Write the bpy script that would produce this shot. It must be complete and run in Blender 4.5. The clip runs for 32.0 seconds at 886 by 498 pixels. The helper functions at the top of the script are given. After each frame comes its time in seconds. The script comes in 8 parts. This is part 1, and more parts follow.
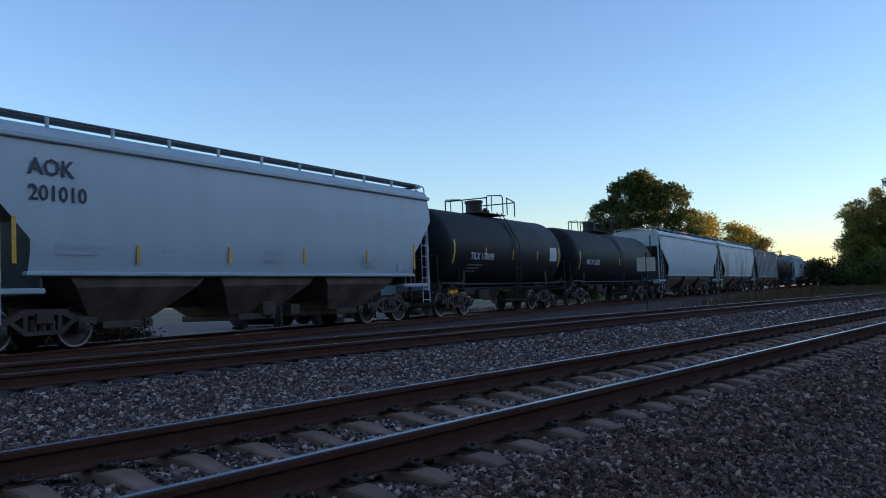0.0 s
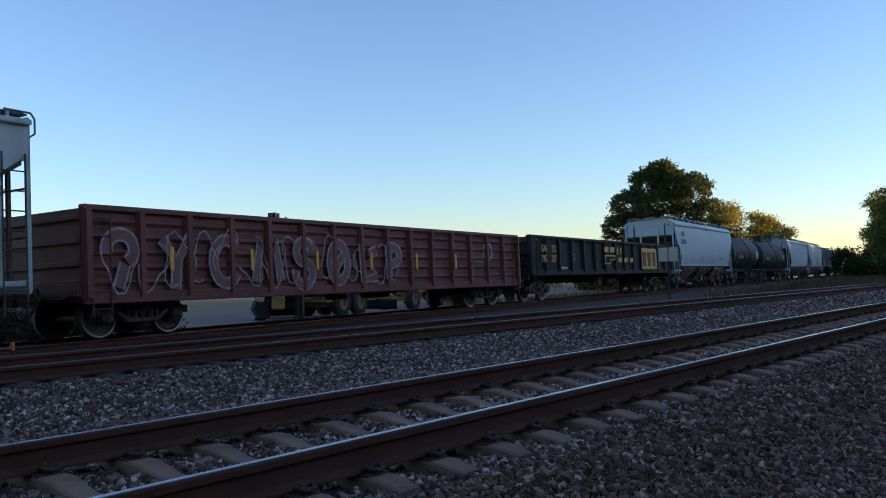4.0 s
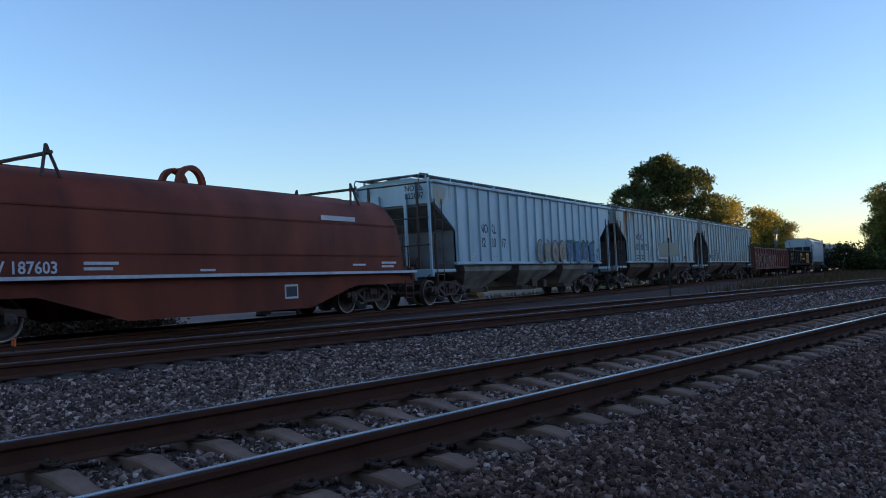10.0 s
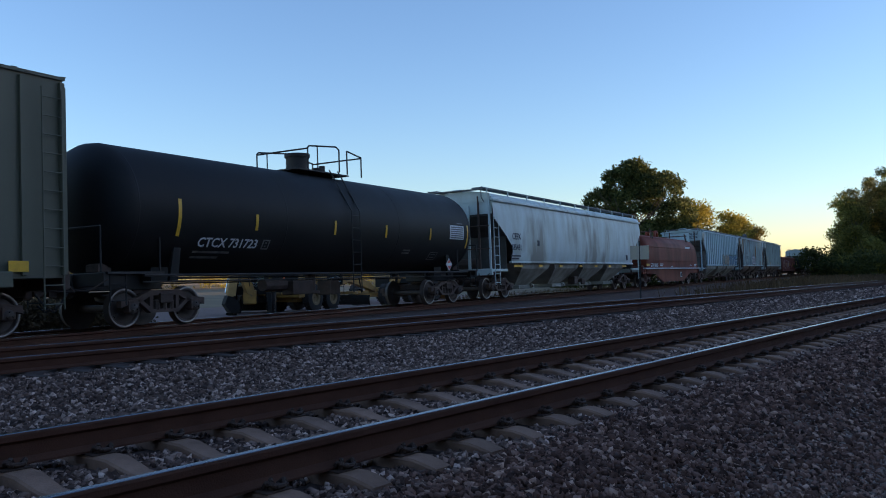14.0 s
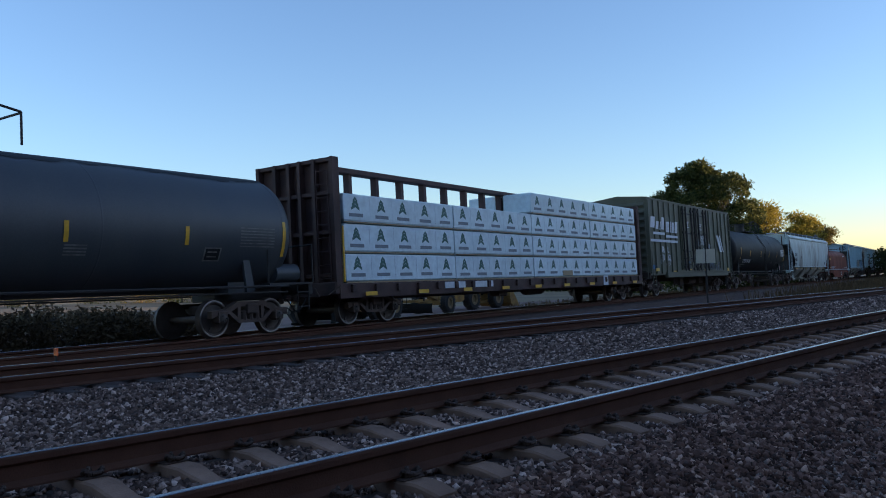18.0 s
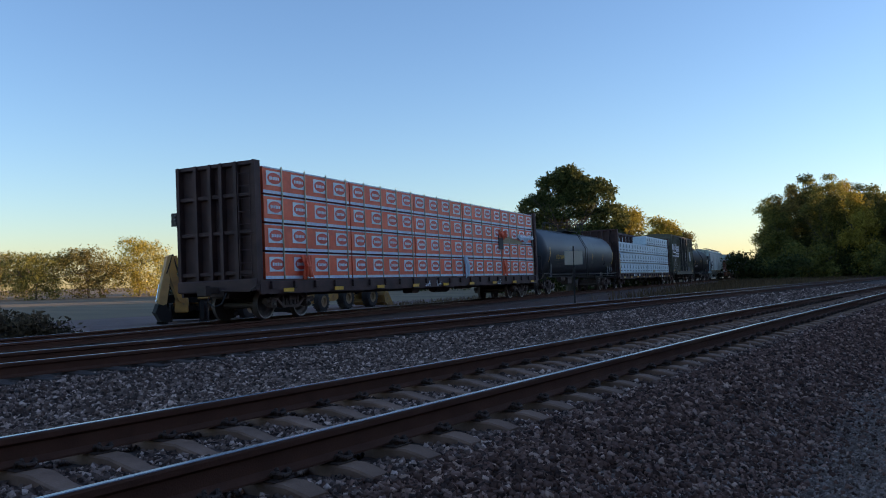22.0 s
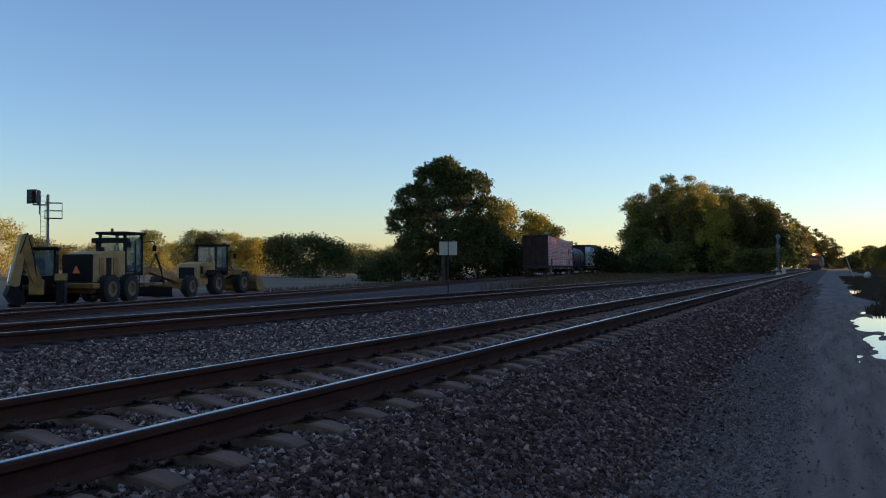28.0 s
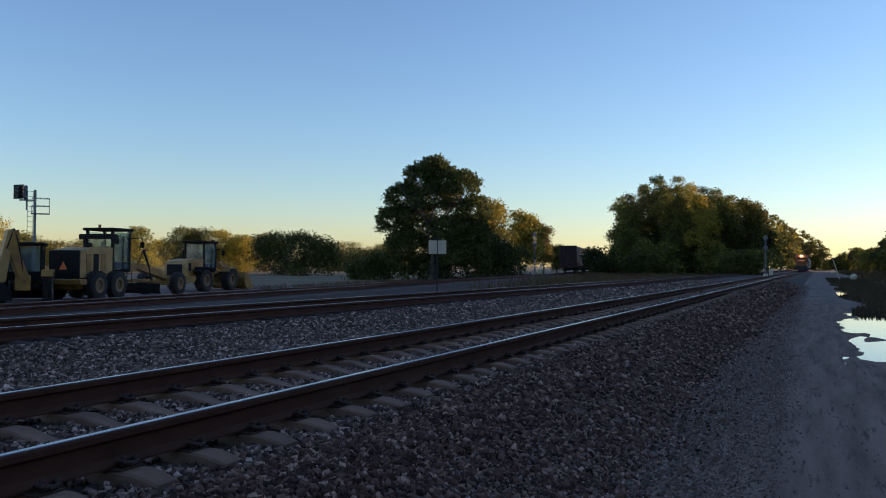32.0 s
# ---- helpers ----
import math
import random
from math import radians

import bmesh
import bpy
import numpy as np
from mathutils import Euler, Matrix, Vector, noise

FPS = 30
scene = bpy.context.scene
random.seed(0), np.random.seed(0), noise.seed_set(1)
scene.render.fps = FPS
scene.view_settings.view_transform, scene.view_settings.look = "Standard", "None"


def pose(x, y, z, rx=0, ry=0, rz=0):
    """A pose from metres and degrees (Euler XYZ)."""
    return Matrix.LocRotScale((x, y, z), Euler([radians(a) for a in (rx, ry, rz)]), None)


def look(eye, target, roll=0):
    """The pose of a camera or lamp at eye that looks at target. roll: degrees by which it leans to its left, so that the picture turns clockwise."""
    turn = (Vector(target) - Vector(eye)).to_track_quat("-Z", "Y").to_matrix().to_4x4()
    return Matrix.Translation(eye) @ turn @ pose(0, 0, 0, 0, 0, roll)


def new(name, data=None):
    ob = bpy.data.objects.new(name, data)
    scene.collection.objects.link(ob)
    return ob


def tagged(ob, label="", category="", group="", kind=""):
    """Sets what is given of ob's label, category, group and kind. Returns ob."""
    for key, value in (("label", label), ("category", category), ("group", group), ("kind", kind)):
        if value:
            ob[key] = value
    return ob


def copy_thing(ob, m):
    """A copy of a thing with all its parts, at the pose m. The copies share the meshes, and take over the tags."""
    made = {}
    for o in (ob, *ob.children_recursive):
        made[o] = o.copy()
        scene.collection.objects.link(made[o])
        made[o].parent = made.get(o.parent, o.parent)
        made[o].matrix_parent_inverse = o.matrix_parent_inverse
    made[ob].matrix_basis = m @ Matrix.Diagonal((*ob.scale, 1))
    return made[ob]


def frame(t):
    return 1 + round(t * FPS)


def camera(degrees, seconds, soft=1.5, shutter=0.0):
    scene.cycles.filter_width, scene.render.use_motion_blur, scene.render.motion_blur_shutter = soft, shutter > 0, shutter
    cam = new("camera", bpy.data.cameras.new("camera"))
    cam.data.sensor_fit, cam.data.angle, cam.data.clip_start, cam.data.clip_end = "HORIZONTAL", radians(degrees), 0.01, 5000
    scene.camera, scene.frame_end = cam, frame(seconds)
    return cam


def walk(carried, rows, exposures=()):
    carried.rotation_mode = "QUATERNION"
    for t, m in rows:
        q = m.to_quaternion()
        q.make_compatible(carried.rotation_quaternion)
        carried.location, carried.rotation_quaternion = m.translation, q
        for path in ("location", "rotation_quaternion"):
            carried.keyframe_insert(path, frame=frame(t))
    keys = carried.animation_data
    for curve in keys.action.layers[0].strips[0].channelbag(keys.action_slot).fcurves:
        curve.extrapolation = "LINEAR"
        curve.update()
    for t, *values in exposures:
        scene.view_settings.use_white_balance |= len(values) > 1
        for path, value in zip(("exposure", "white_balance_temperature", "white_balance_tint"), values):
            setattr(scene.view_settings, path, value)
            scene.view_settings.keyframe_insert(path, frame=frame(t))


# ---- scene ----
# ================= camera =================
cam = camera(56.0, 32.0, soft=1.0)
EYE_Z = 1.5
VIEW = [(0, 38.28, 2.69, 1.32), (0.5, 38.54, 2.70, 1.44), (1, 38.54, 2.47, 1.50), (1.5, 38.41, 2.24, 1.50), (2, 38.85, 2.04, 1.46),
        (2.5, 40.02, 2.09, 1.57), (3, 39.91, 2.21, 1.59), (3.5, 39.80, 2.17, 1.53), (5.5, 39.52, 1.92, 1.36), (6, 39.43, 2.07, 1.28),
        (6.5, 39.22, 2.24, 1.20), (7, 39.00, 2.45, 1.28), (7.5, 39.16, 2.50, 1.35), (8, 39.63, 2.33, 1.33), (8.5, 39.67, 2.07, 1.39),
        (9, 39.73, 1.92, 1.53), (9.5, 39.74, 1.81, 1.57), (10, 39.76, 1.79, 1.56), (10.5, 39.69, 1.83, 1.49), (11, 39.43, 1.89, 1.40),
        (11.5, 39.04, 1.86, 1.27), (12, 38.74, 1.82, 1.16), (12.5, 38.62, 1.81, 1.08), (13, 38.26, 1.73, 1.05), (13.5, 38.09, 1.71, 1.06),
        (14, 37.85, 1.79, 0.99), (14.5, 37.85, 2.10, 1.09), (15, 39.42, 2.98, 1.54), (15.5, 41.25, 3.51, 1.74), (17.5, 42.29, 2.54, 1.90),
        (18, 42.10, 2.43, 1.92), (18.5, 41.35, 2.40, 1.85), (19, 40.08, 2.01, 1.82), (19.5, 38.69, 1.67, 1.75), (20, 37.55, 1.57, 1.60),
        (20.5, 36.28, 1.81, 1.44), (21, 35.86, 1.92, 1.49), (21.5, 35.04, 2.00, 1.57), (22, 33.49, 2.12, 1.40), (22.5, 31.37, 2.20, 1.24),
        (23, 28.66, 2.20, 1.01), (23.5, 27.11, 2.14, 0.67), (24, 26.30, 1.96, 0.47), (24.5, 25.96, 1.73, 0.51), (25, 25.69, 1.69, 0.45),
        (25.5, 25.55, 1.65, 0.38), (27.5, 25.01, 1.28, 0.07), (28, 24.91, 1.23, 0.03), (28.5, 24.81, 1.31, 0.01), (29, 24.70, 1.37, -0.06),
        (29.5, 24.52, 1.35, -0.18), (30, 24.40, 1.36, -0.22), (30.5, 24.36, 1.31, -0.28), (31, 24.27, 1.19, -0.38), (31.5, 24.18, 1.15, -0.32),
        (32, 24.16, 1.15, -0.40)]
walk(cam, [(t, pose(0, 0, EYE_Z, 90 + pitch, roll, yaw)) for t, yaw, pitch, roll in VIEW],
     exposures=[(0, 1.42, 6600, 24), (20.5, 1.42, 6600, 24), (24, 1.12, 6600, 24), (32, 1.1, 6600, 24)])

# ================= sky and sun =================
SUN_AZ, SUN_EL = 50.0, 5.8      # degrees to the right of the track's direction, and above the horizon
world = bpy.data.worlds.new("dusk_sky")
scene.world = world
world.use_nodes = True
wn = world.node_tree
sky = wn.nodes.new("ShaderNodeTexSky")
sky.sky_type = "NISHITA"
sky.sun_disc = False
sky.sun_elevation, sky.sun_rotation = radians(SUN_EL), radians(SUN_AZ)
sky.altitude, sky.air_density, sky.dust_density, sky.ozone_density = 200, 1.0, 0.35, 3.0
wn.links.new(sky.outputs[0], wn.nodes["Background"].inputs[0])
wn.nodes["Background"].inputs[1].default_value = 0.15
sun_data = bpy.data.lights.new("sun", "SUN")
sun_data.energy, sun_data.angle, sun_data.color = 4.0, radians(0.5), (1.0, 0.76, 0.45)
sun = new("sun", sun_data)
sun_from = Vector((math.sin(radians(SUN_AZ)) * math.cos(radians(SUN_EL)), math.cos(radians(SUN_AZ)) * math.cos(radians(SUN_EL)), math.sin(radians(SUN_EL))))
sun.matrix_world = look(sun_from * 300, (0, 0, 0))
# ================= mesh tools =================
class Mesh:
    """Collects vertices and faces of one part."""
    def __init__(self):
        self.v, self.f = [], []

    def add(self, vs, fs):
        n = len(self.v)
        self.v += [tuple(p) for p in vs]
        self.f += [tuple(i + n for i in f) for f in fs]
        return self

    def box(self, cx, cy, cz, sx, sy, sz, c=0.0):
        x, y, z = sx / 2, sy / 2, sz / 2
        if c <= 0:
            vs = [(cx + a * x, cy + b * y, cz + d * z) for d in (-1, 1) for b in (-1, 1) for a in (-1, 1)]
            return self.add(vs, [(0, 2, 3, 1), (4, 5, 7, 6), (0, 1, 5, 4), (2, 6, 7, 3), (0, 4, 6, 2), (1, 3, 7, 5)])
        c = min(c, x * .9, y * .9, z * .9)
        ring = lambda h, i: [(cx + a * (x - i), cy + b * (y - i), cz + h) for a, b in ((-1, -1), (1, -1), (1, 1), (-1, 1))]
        vs = ring(-z, c) + ring(-z + c, 0) + ring(z - c, 0) + ring(z, c)
        fs = [(3, 2, 1, 0), (12, 13, 14, 15)]
        for k in range(3):
            for i in range(4):
                a, b = k * 4 + i, k * 4 + (i + 1) % 4
                fs.append((a, b, b + 4, a + 4))
        return self.add(vs, fs)

    def prism(self, pts, y0, y1, axis="y"):
        """A polygon in (x, z) drawn out from y0 to y1; axis x: a polygon in (y, z) drawn along x; axis z: in (x, y)."""
        n = len(pts)
        put = {"y": lambda p, h: (p[0], h, p[1]), "x": lambda p, h: (h, p[0], p[1]), "z": lambda p, h: (p[0], p[1], h)}[axis]
        vs = [put(p, y0) for p in pts] + [put(p, y1) for p in pts]
        fs = [tuple(range(n)), tuple(range(2 * n - 1, n - 1, -1))]
        fs += [(i, i + n, (i + 1) % n + n, (i + 1) % n) for i in range(n)]
        return self.add(vs, fs)

    def cyl(self, p0, p1, r, seg=10, r1=None, caps=True):
        p0, p1 = Vector(p0), Vector(p1)
        d = (p1 - p0).normalized()
        a = d.orthogonal().normalized()
        b = d.cross(a)
        r1 = r if r1 is None else r1
        vs = []
        for p, q in ((p0, r), (p1, r1)):
            vs += [p + (a * math.cos(t * 2 * math.pi / seg) + b * math.sin(t * 2 * math.pi / seg)) * q for t in range(seg)]
        fs = [(i, (i + 1) % seg, (i + 1) % seg + seg, i + seg) for i in range(seg)]
        if caps:
            fs += [tuple(range(seg - 1, -1, -1)), tuple(range(seg, 2 * seg))]
        return self.add(vs, fs)

    def pipe(self, pts, r, seg=6):
        for a, b in zip(pts, pts[1:]):
            self.cyl(a, b, r, seg)
        return self

    def spin(self, prof, axis="x", seg=24, at=(0, 0, 0), arc=None):
        """Turns a profile of (along, radius) about an axis through at."""
        n = len(prof)
        a0, a1 = arc or (0, 2 * math.pi)
        full = arc is None
        m = seg if full else seg + 1
        vs = []
        for k in range(m):
            t = a0 + (a1 - a0) * k / seg
            c, s = math.cos(t), math.sin(t)
            for h, r in prof:
                p = {"x": (h, r * c, r * s), "y": (r * c, h, r * s), "z": (r * c, r * s, h)}[axis]
                vs.append((p[0] + at[0], p[1] + at[1], p[2] + at[2]))
        fs = []
        for k in range(seg):
            k2 = (k + 1) % m
            for i in range(n - 1):
                fs.append((k * n + i, k * n + i + 1, k2 * n + i + 1, k2 * n + i))
        return self.add(vs, fs)

    def done(self, name, smooth=False):
        me = bpy.data.meshes.new(name)
        me.from_pydata(self.v, [], self.f)
        bmx = bmesh.new()
        bmx.from_mesh(me)
        if smooth:
            bmesh.ops.remove_doubles(bmx, verts=bmx.verts, dist=1e-4)
        bmesh.ops.recalc_face_normals(bmx, faces=bmx.faces)
        bmx.to_mesh(me)
        bmx.free()
        if smooth:
            me.polygons.foreach_set("use_smooth", [True] * len(me.polygons))
            me.set_sharp_from_angle(angle=0.7)
        me.update()
        return me


def part(name, m, material, parent=None, label="", at=None, smooth=False):
    """One mesh object, under a thing or a part."""
    data = m.done(name, smooth) if isinstance(m, Mesh) else m
    if material and not data.materials:
        data.materials.append(material)
    ob = new(name, data)
    if parent:
        ob.parent = parent
    if at is not None:
        ob.matrix_basis = at if isinstance(at, Matrix) else pose(*at)
    if label:
        tagged(ob, label)
    return ob


def thing(name, label, category, m=None, group="", kind=""):
    ob = new(name)
    ob.empty_display_size = 0.2
    if m is not None:
        ob.matrix_basis = m
    return tagged(ob, label, category, group, kind)


def lettering(name, text, size, material, parent, m, label="", squeeze=1.0):
    """Flat letters of the built-in font, in the plane of m."""
    cu = bpy.data.curves.new(name, "FONT")
    cu.body, cu.size, cu.extrude, cu.resolution_u, cu.offset = text, size, 0.002, 2, size * 0.018
    tmp = bpy.data.objects.new(name, cu)
    me = bpy.data.meshes.new_from_object(tmp)
    bpy.data.objects.remove(tmp)
    bpy.data.curves.remove(cu)
    me.materials.clear()
    ob = part(name, me, material, parent, label)
    ob.matrix_basis = m @ Matrix.Diagonal((squeeze, 1, 1, 1))
    return ob


# ================= materials =================
def node_material(name):
    m = bpy.data.materials.new(name)
    m.use_nodes = True
    return m, m.node_tree.nodes, m.node_tree.links, m.node_tree.nodes["Principled BSDF"]


def surface(name, base, second=None, rough=0.6, metal=0.0, scale=3.0, stretch=(1, 1, 1), amount=0.5, bump=0.15, grain=60.0, vary=0.0, spots=None, spot_scale=8.0, spot_cut=0.62, spec=0.5):
    """Two-scale paint, metal, earth or stone: a base colour, a second one in broad patches, fine grain, spots of wear and relief."""
    m, N, L, b = node_material(name)
    co = N.new("ShaderNodeTexCoord")
    mp = N.new("ShaderNodeMapping")
    mp.inputs["Scale"].default_value = stretch
    L.new(co.outputs["Object"], mp.inputs[0])
    n1 = N.new("ShaderNodeTexNoise")
    n1.inputs["Scale"].default_value, n1.inputs["Detail"].default_value = scale, 6
    L.new(mp.outputs[0], n1.inputs["Vector"])
    n2 = N.new("ShaderNodeTexNoise")
    n2.inputs["Scale"].default_value, n2.inputs["Detail"].default_value = grain, 3
    L.new(co.outputs["Object"], n2.inputs["Vector"])
    ramp = N.new("ShaderNodeMapRange")
    ramp.inputs[1].default_value, ramp.inputs[2].default_value = 0.35, 0.68
    ramp.inputs[4].default_value = amount
    L.new(n1.outputs[0], ramp.inputs[0])
    mix = N.new("ShaderNodeMix")
    mix.data_type = "RGBA"
    mix.inputs[6].default_value = (*base, 1)
    mix.inputs[7].default_value = (*(second or [c * 0.6 for c in base]), 1)
    L.new(ramp.outputs[0], mix.inputs[0])
    out = mix.outputs[2]
    if spots:
        n3 = N.new("ShaderNodeTexNoise")
        n3.inputs["Scale"].default_value, n3.inputs["Detail"].default_value = spot_scale, 8
        L.new(mp.outputs[0], n3.inputs["Vector"])
        r3 = N.new("ShaderNodeMapRange")
        r3.inputs[1].default_value, r3.inputs[2].default_value = spot_cut, spot_cut + 0.1
        L.new(n3.outputs[0], r3.inputs[0])
        mix3 = N.new("ShaderNodeMix")
        mix3.data_type = "RGBA"
        mix3.inputs[7].default_value = (*spots, 1)
        L.new(r3.outputs[0], mix3.inputs[0])
        L.new(out, mix3.inputs[6])
        out = mix3.outputs[2]
    hv = N.new("ShaderNodeHueSaturation")
    g = N.new("ShaderNodeMapRange")
    g.inputs[3].default_value, g.inputs[4].default_value = 0.8, 1.2
    L.new(n2.outputs[0], g.inputs[0])
    val = g.outputs[0]
    if vary > 0:
        oi = N.new("ShaderNodeObjectInfo")
        ge = N.new("ShaderNodeNewGeometry")
        ad = N.new("ShaderNodeMath")
        ad.operation = "ADD"
        fr = N.new("ShaderNodeMath")
        fr.operation = "FRACT"
        L.new(oi.outputs["Random"], ad.inputs[0])
        L.new(ge.outputs["Random Per Island"], ad.inputs[1])
        L.new(ad.outputs[0], fr.inputs[0])
        rv = N.new("ShaderNodeMapRange")
        rv.inputs[3].default_value, rv.inputs[4].default_value = 1 - vary, 1 + vary
        L.new(fr.outputs[0], rv.inputs[0])
        mu = N.new("ShaderNodeMath")
        mu.operation = "MULTIPLY"
        L.new(val, mu.inputs[0])
        L.new(rv.outputs[0], mu.inputs[1])
        val = mu.outputs[0]
    L.new(val, hv.inputs["Value"])
    L.new(out, hv.inputs["Color"])
    L.new(hv.outputs[0], b.inputs["Base Color"])
    b.inputs["Roughness"].default_value, b.inputs["Metallic"].default_value = rough, metal
    b.inputs["Specular IOR Level"].default_value = spec
    rr = N.new("ShaderNodeMapRange")
    rr.inputs[3].default_value, rr.inputs[4].default_value = max(rough - 0.12, 0.02), min(rough + 0.12, 1)
    L.new(n1.outputs[0], rr.inputs[0])
    L.new(rr.outputs[0], b.inputs["Roughness"])
    if bump > 0:
        bp = N.new("ShaderNodeBump")
        bp.inputs["Strength"].default_value, bp.inputs["Distance"].default_value = bump, 0.02
        L.new(n2.outputs[0], bp.inputs["Height"])
        L.new(bp.outputs[0], b.inputs["Normal"])
    return m


def glow(name, colour, strength):
    m, N, L, b = node_material(name)
    b.inputs["Emission Color"].default_value, b.inputs["Emission Strength"].default_value = (*colour, 1), strength
    b.inputs["Base Color"].default_value = (*colour, 1)
    return m


def leaf_material(name, a, c, through_light=0.38):
    m, N, L, b = node_material(name)
    ge = N.new("ShaderNodeNewGeometry")
    oi = N.new("ShaderNodeObjectInfo")
    rp = N.new("ShaderNodeValToRGB")
    rp.color_ramp.elements[0].color, rp.color_ramp.elements[1].color = (*a, 1), (*c, 1)
    L.new(ge.outputs["Random Per Island"], rp.inputs[0])
    hv = N.new("ShaderNodeHueSaturation")
    rv = N.new("ShaderNodeMapRange")
    rv.inputs[3].default_value, rv.inputs[4].default_value = 0.75, 1.25
    L.new(oi.outputs["Random"], rv.inputs[0])
    L.new(rv.outputs[0], hv.inputs["Value"])
    L.new(rp.outputs[0], hv.inputs["Color"])
    L.new(hv.outputs[0], b.inputs["Base Color"])
    b.inputs["Roughness"].default_value = 0.75
    b.inputs["Specular IOR Level"].default_value = 0.2
    tr = N.new("ShaderNodeBsdfTranslucent")
    L.new(hv.outputs[0], tr.inputs[0])
    ms = N.new("ShaderNodeMixShader")
    ms.inputs[0].default_value = through_light
    L.new(b.outputs[0], ms.inputs[1])
    L.new(tr.outputs[0], ms.inputs[2])
    L.new(ms.outputs[0], N["Material Output"].inputs[0])
    return m


M_RAIL_TOP = surface("polished_rail_steel", (0.3, 0.3, 0.33), (0.18, 0.17, 0.17), rough=0.24, metal=1.0, scale=2, amount=0.4, bump=0.02)
M_RAIL = surface("rusty_rail_steel", (0.115, 0.044, 0.026), (0.068, 0.027, 0.017), rough=0.95, spec=0.2, scale=4, bump=0.3, grain=120)
M_TIE = surface("weathered_grey_tie", (0.34, 0.175, 0.112), (0.2, 0.1, 0.063), rough=0.9, scale=5, amount=0.8, bump=0.3, grain=90, vary=0.15)
M_WOOD_TIE = surface("creosoted_timber", (0.07, 0.036, 0.025), (0.03, 0.02, 0.015), rough=0.9, scale=6, stretch=(1, 6, 6), bump=0.4, vary=0.25)
M_CLIP = surface("rusted_clip_steel", (0.06, 0.03, 0.02), (0.1, 0.05, 0.032), rough=0.8, bump=0.2)
def stone_material(name, ramp):
    """Crushed stone: each piece takes its own shade from the ramp, with fine grain and relief."""
    m, N, L, bs = node_material(name)
    g, o, r, t, h, v, u = (N.new("ShaderNode" + k) for k in ("NewGeometry", "TexCoord", "ValToRGB", "TexNoise", "HueSaturation", "MapRange", "Bump"))
    for e in (.3, .62, .86):
        r.color_ramp.elements.new(e)
    for e, c in zip(r.color_ramp.elements, ramp):
        e.color = (*c, 1)
    t.inputs["Scale"].default_value, t.inputs["Detail"].default_value = 45, 5
    v.inputs[3].default_value, v.inputs[4].default_value = .6, 1.4
    u.inputs["Strength"].default_value, u.inputs["Distance"].default_value = .5, .01
    L.new(g.outputs["Random Per Island"], r.inputs[0])
    L.new(o.outputs["Object"], t.inputs["Vector"])
    L.new(t.outputs[0], v.inputs[0])
    L.new(t.outputs[0], u.inputs["Height"])
    L.new(v.outputs[0], h.inputs["Value"])
    L.new(r.outputs[0], h.inputs["Color"])
    L.new(h.outputs[0], bs.inputs["Base Color"])
    L.new(u.outputs[0], bs.inputs["Normal"])
    bs.inputs["Roughness"].default_value, bs.inputs["Specular IOR Level"].default_value = .9, .25
    return m


M_STONE = stone_material("ballast_stone", ((.042, .0215, .016), (.11, .06, .045), (.205, .116, .086), (.4, .24, .183), (.82, .54, .425)))
M_STONE_B = stone_material("brown_ballast_stone", ((.04, .017, .011), (.105, .046, .031), (.185, .084, .058), (.31, .155, .112), (.64, .37, .265)))
M_STONE_G = stone_material("fine_road_gravel", ((.12, .076, .06), (.2, .132, .105), (.265, .178, .143), (.33, .225, .182), (.48, .34, .28)))
M_BALLAST = surface("ballast_bed", (0.1, 0.046, 0.031), (0.045, 0.021, 0.015), rough=0.95, scale=9, amount=0.9, bump=0.9, grain=28)
M_ROAD = surface("packed_dirt_road", (0.335, 0.205, 0.155), (0.165, 0.1, 0.077), rough=1.0, spec=.12, scale=2.6, stretch=(1.8, 0.16, 1), amount=0.9, bump=0.8, grain=38, spots=(0.12, 0.08, 0.064), spot_scale=9, spot_cut=0.58)
M_MUD = surface("damp_dark_mud", (0.24, 0.15, 0.113), (0.12, 0.077, 0.059), rough=0.8, spec=.25, scale=0.8, stretch=(1.4, 0.4, 1), amount=0.9, bump=0.5, grain=40)
M_YARD = surface("yard_gravel", (0.2, 0.102, 0.083), (0.13, 0.067, 0.055), rough=0.95, scale=0.6, amount=0.8, bump=0.5, grain=30)
M_FIELD = surface("dry_field", (0.22, 0.135, 0.062), (0.11, 0.068, 0.034), rough=1, scale=0.05, stretch=(1, 3, 1), amount=0.8, bump=0.4, grain=6)
M_BLACK = surface("grimy_black_steel", (0.024, 0.019, 0.017), (0.045, 0.033, 0.026), rough=0.65, scale=3, bump=0.15)
M_TRUCK = surface("dusty_cast_steel", (0.11, 0.064, 0.047), (0.05, 0.032, 0.024), rough=0.8, scale=7, bump=0.3)
M_WHEEL = surface("wheel_steel", (0.08, 0.052, 0.04), (0.038, 0.028, 0.024), rough=0.6, scale=6, bump=0.2)
M_TREAD = surface("bright_wheel_tread", (0.3, 0.27, 0.25), rough=0.4, metal=1.0, scale=6, bump=0.05)
M_UNDER = surface("underframe_grime", (0.09, 0.053, 0.039), (0.042, 0.027, 0.021), rough=0.85, scale=5, bump=0.3)
M_YELLOW = surface("yellow_reflective_strip", (0.8, 0.42, 0.03), (0.6, 0.28, 0.03), rough=0.4, scale=9, amount=0.6, bump=0.02)
M_WHITE = surface("white_stencil_paint", (0.7, 0.7, 0.7), (0.45, 0.45, 0.45), rough=0.6, scale=9, amount=0.5, bump=0.02)
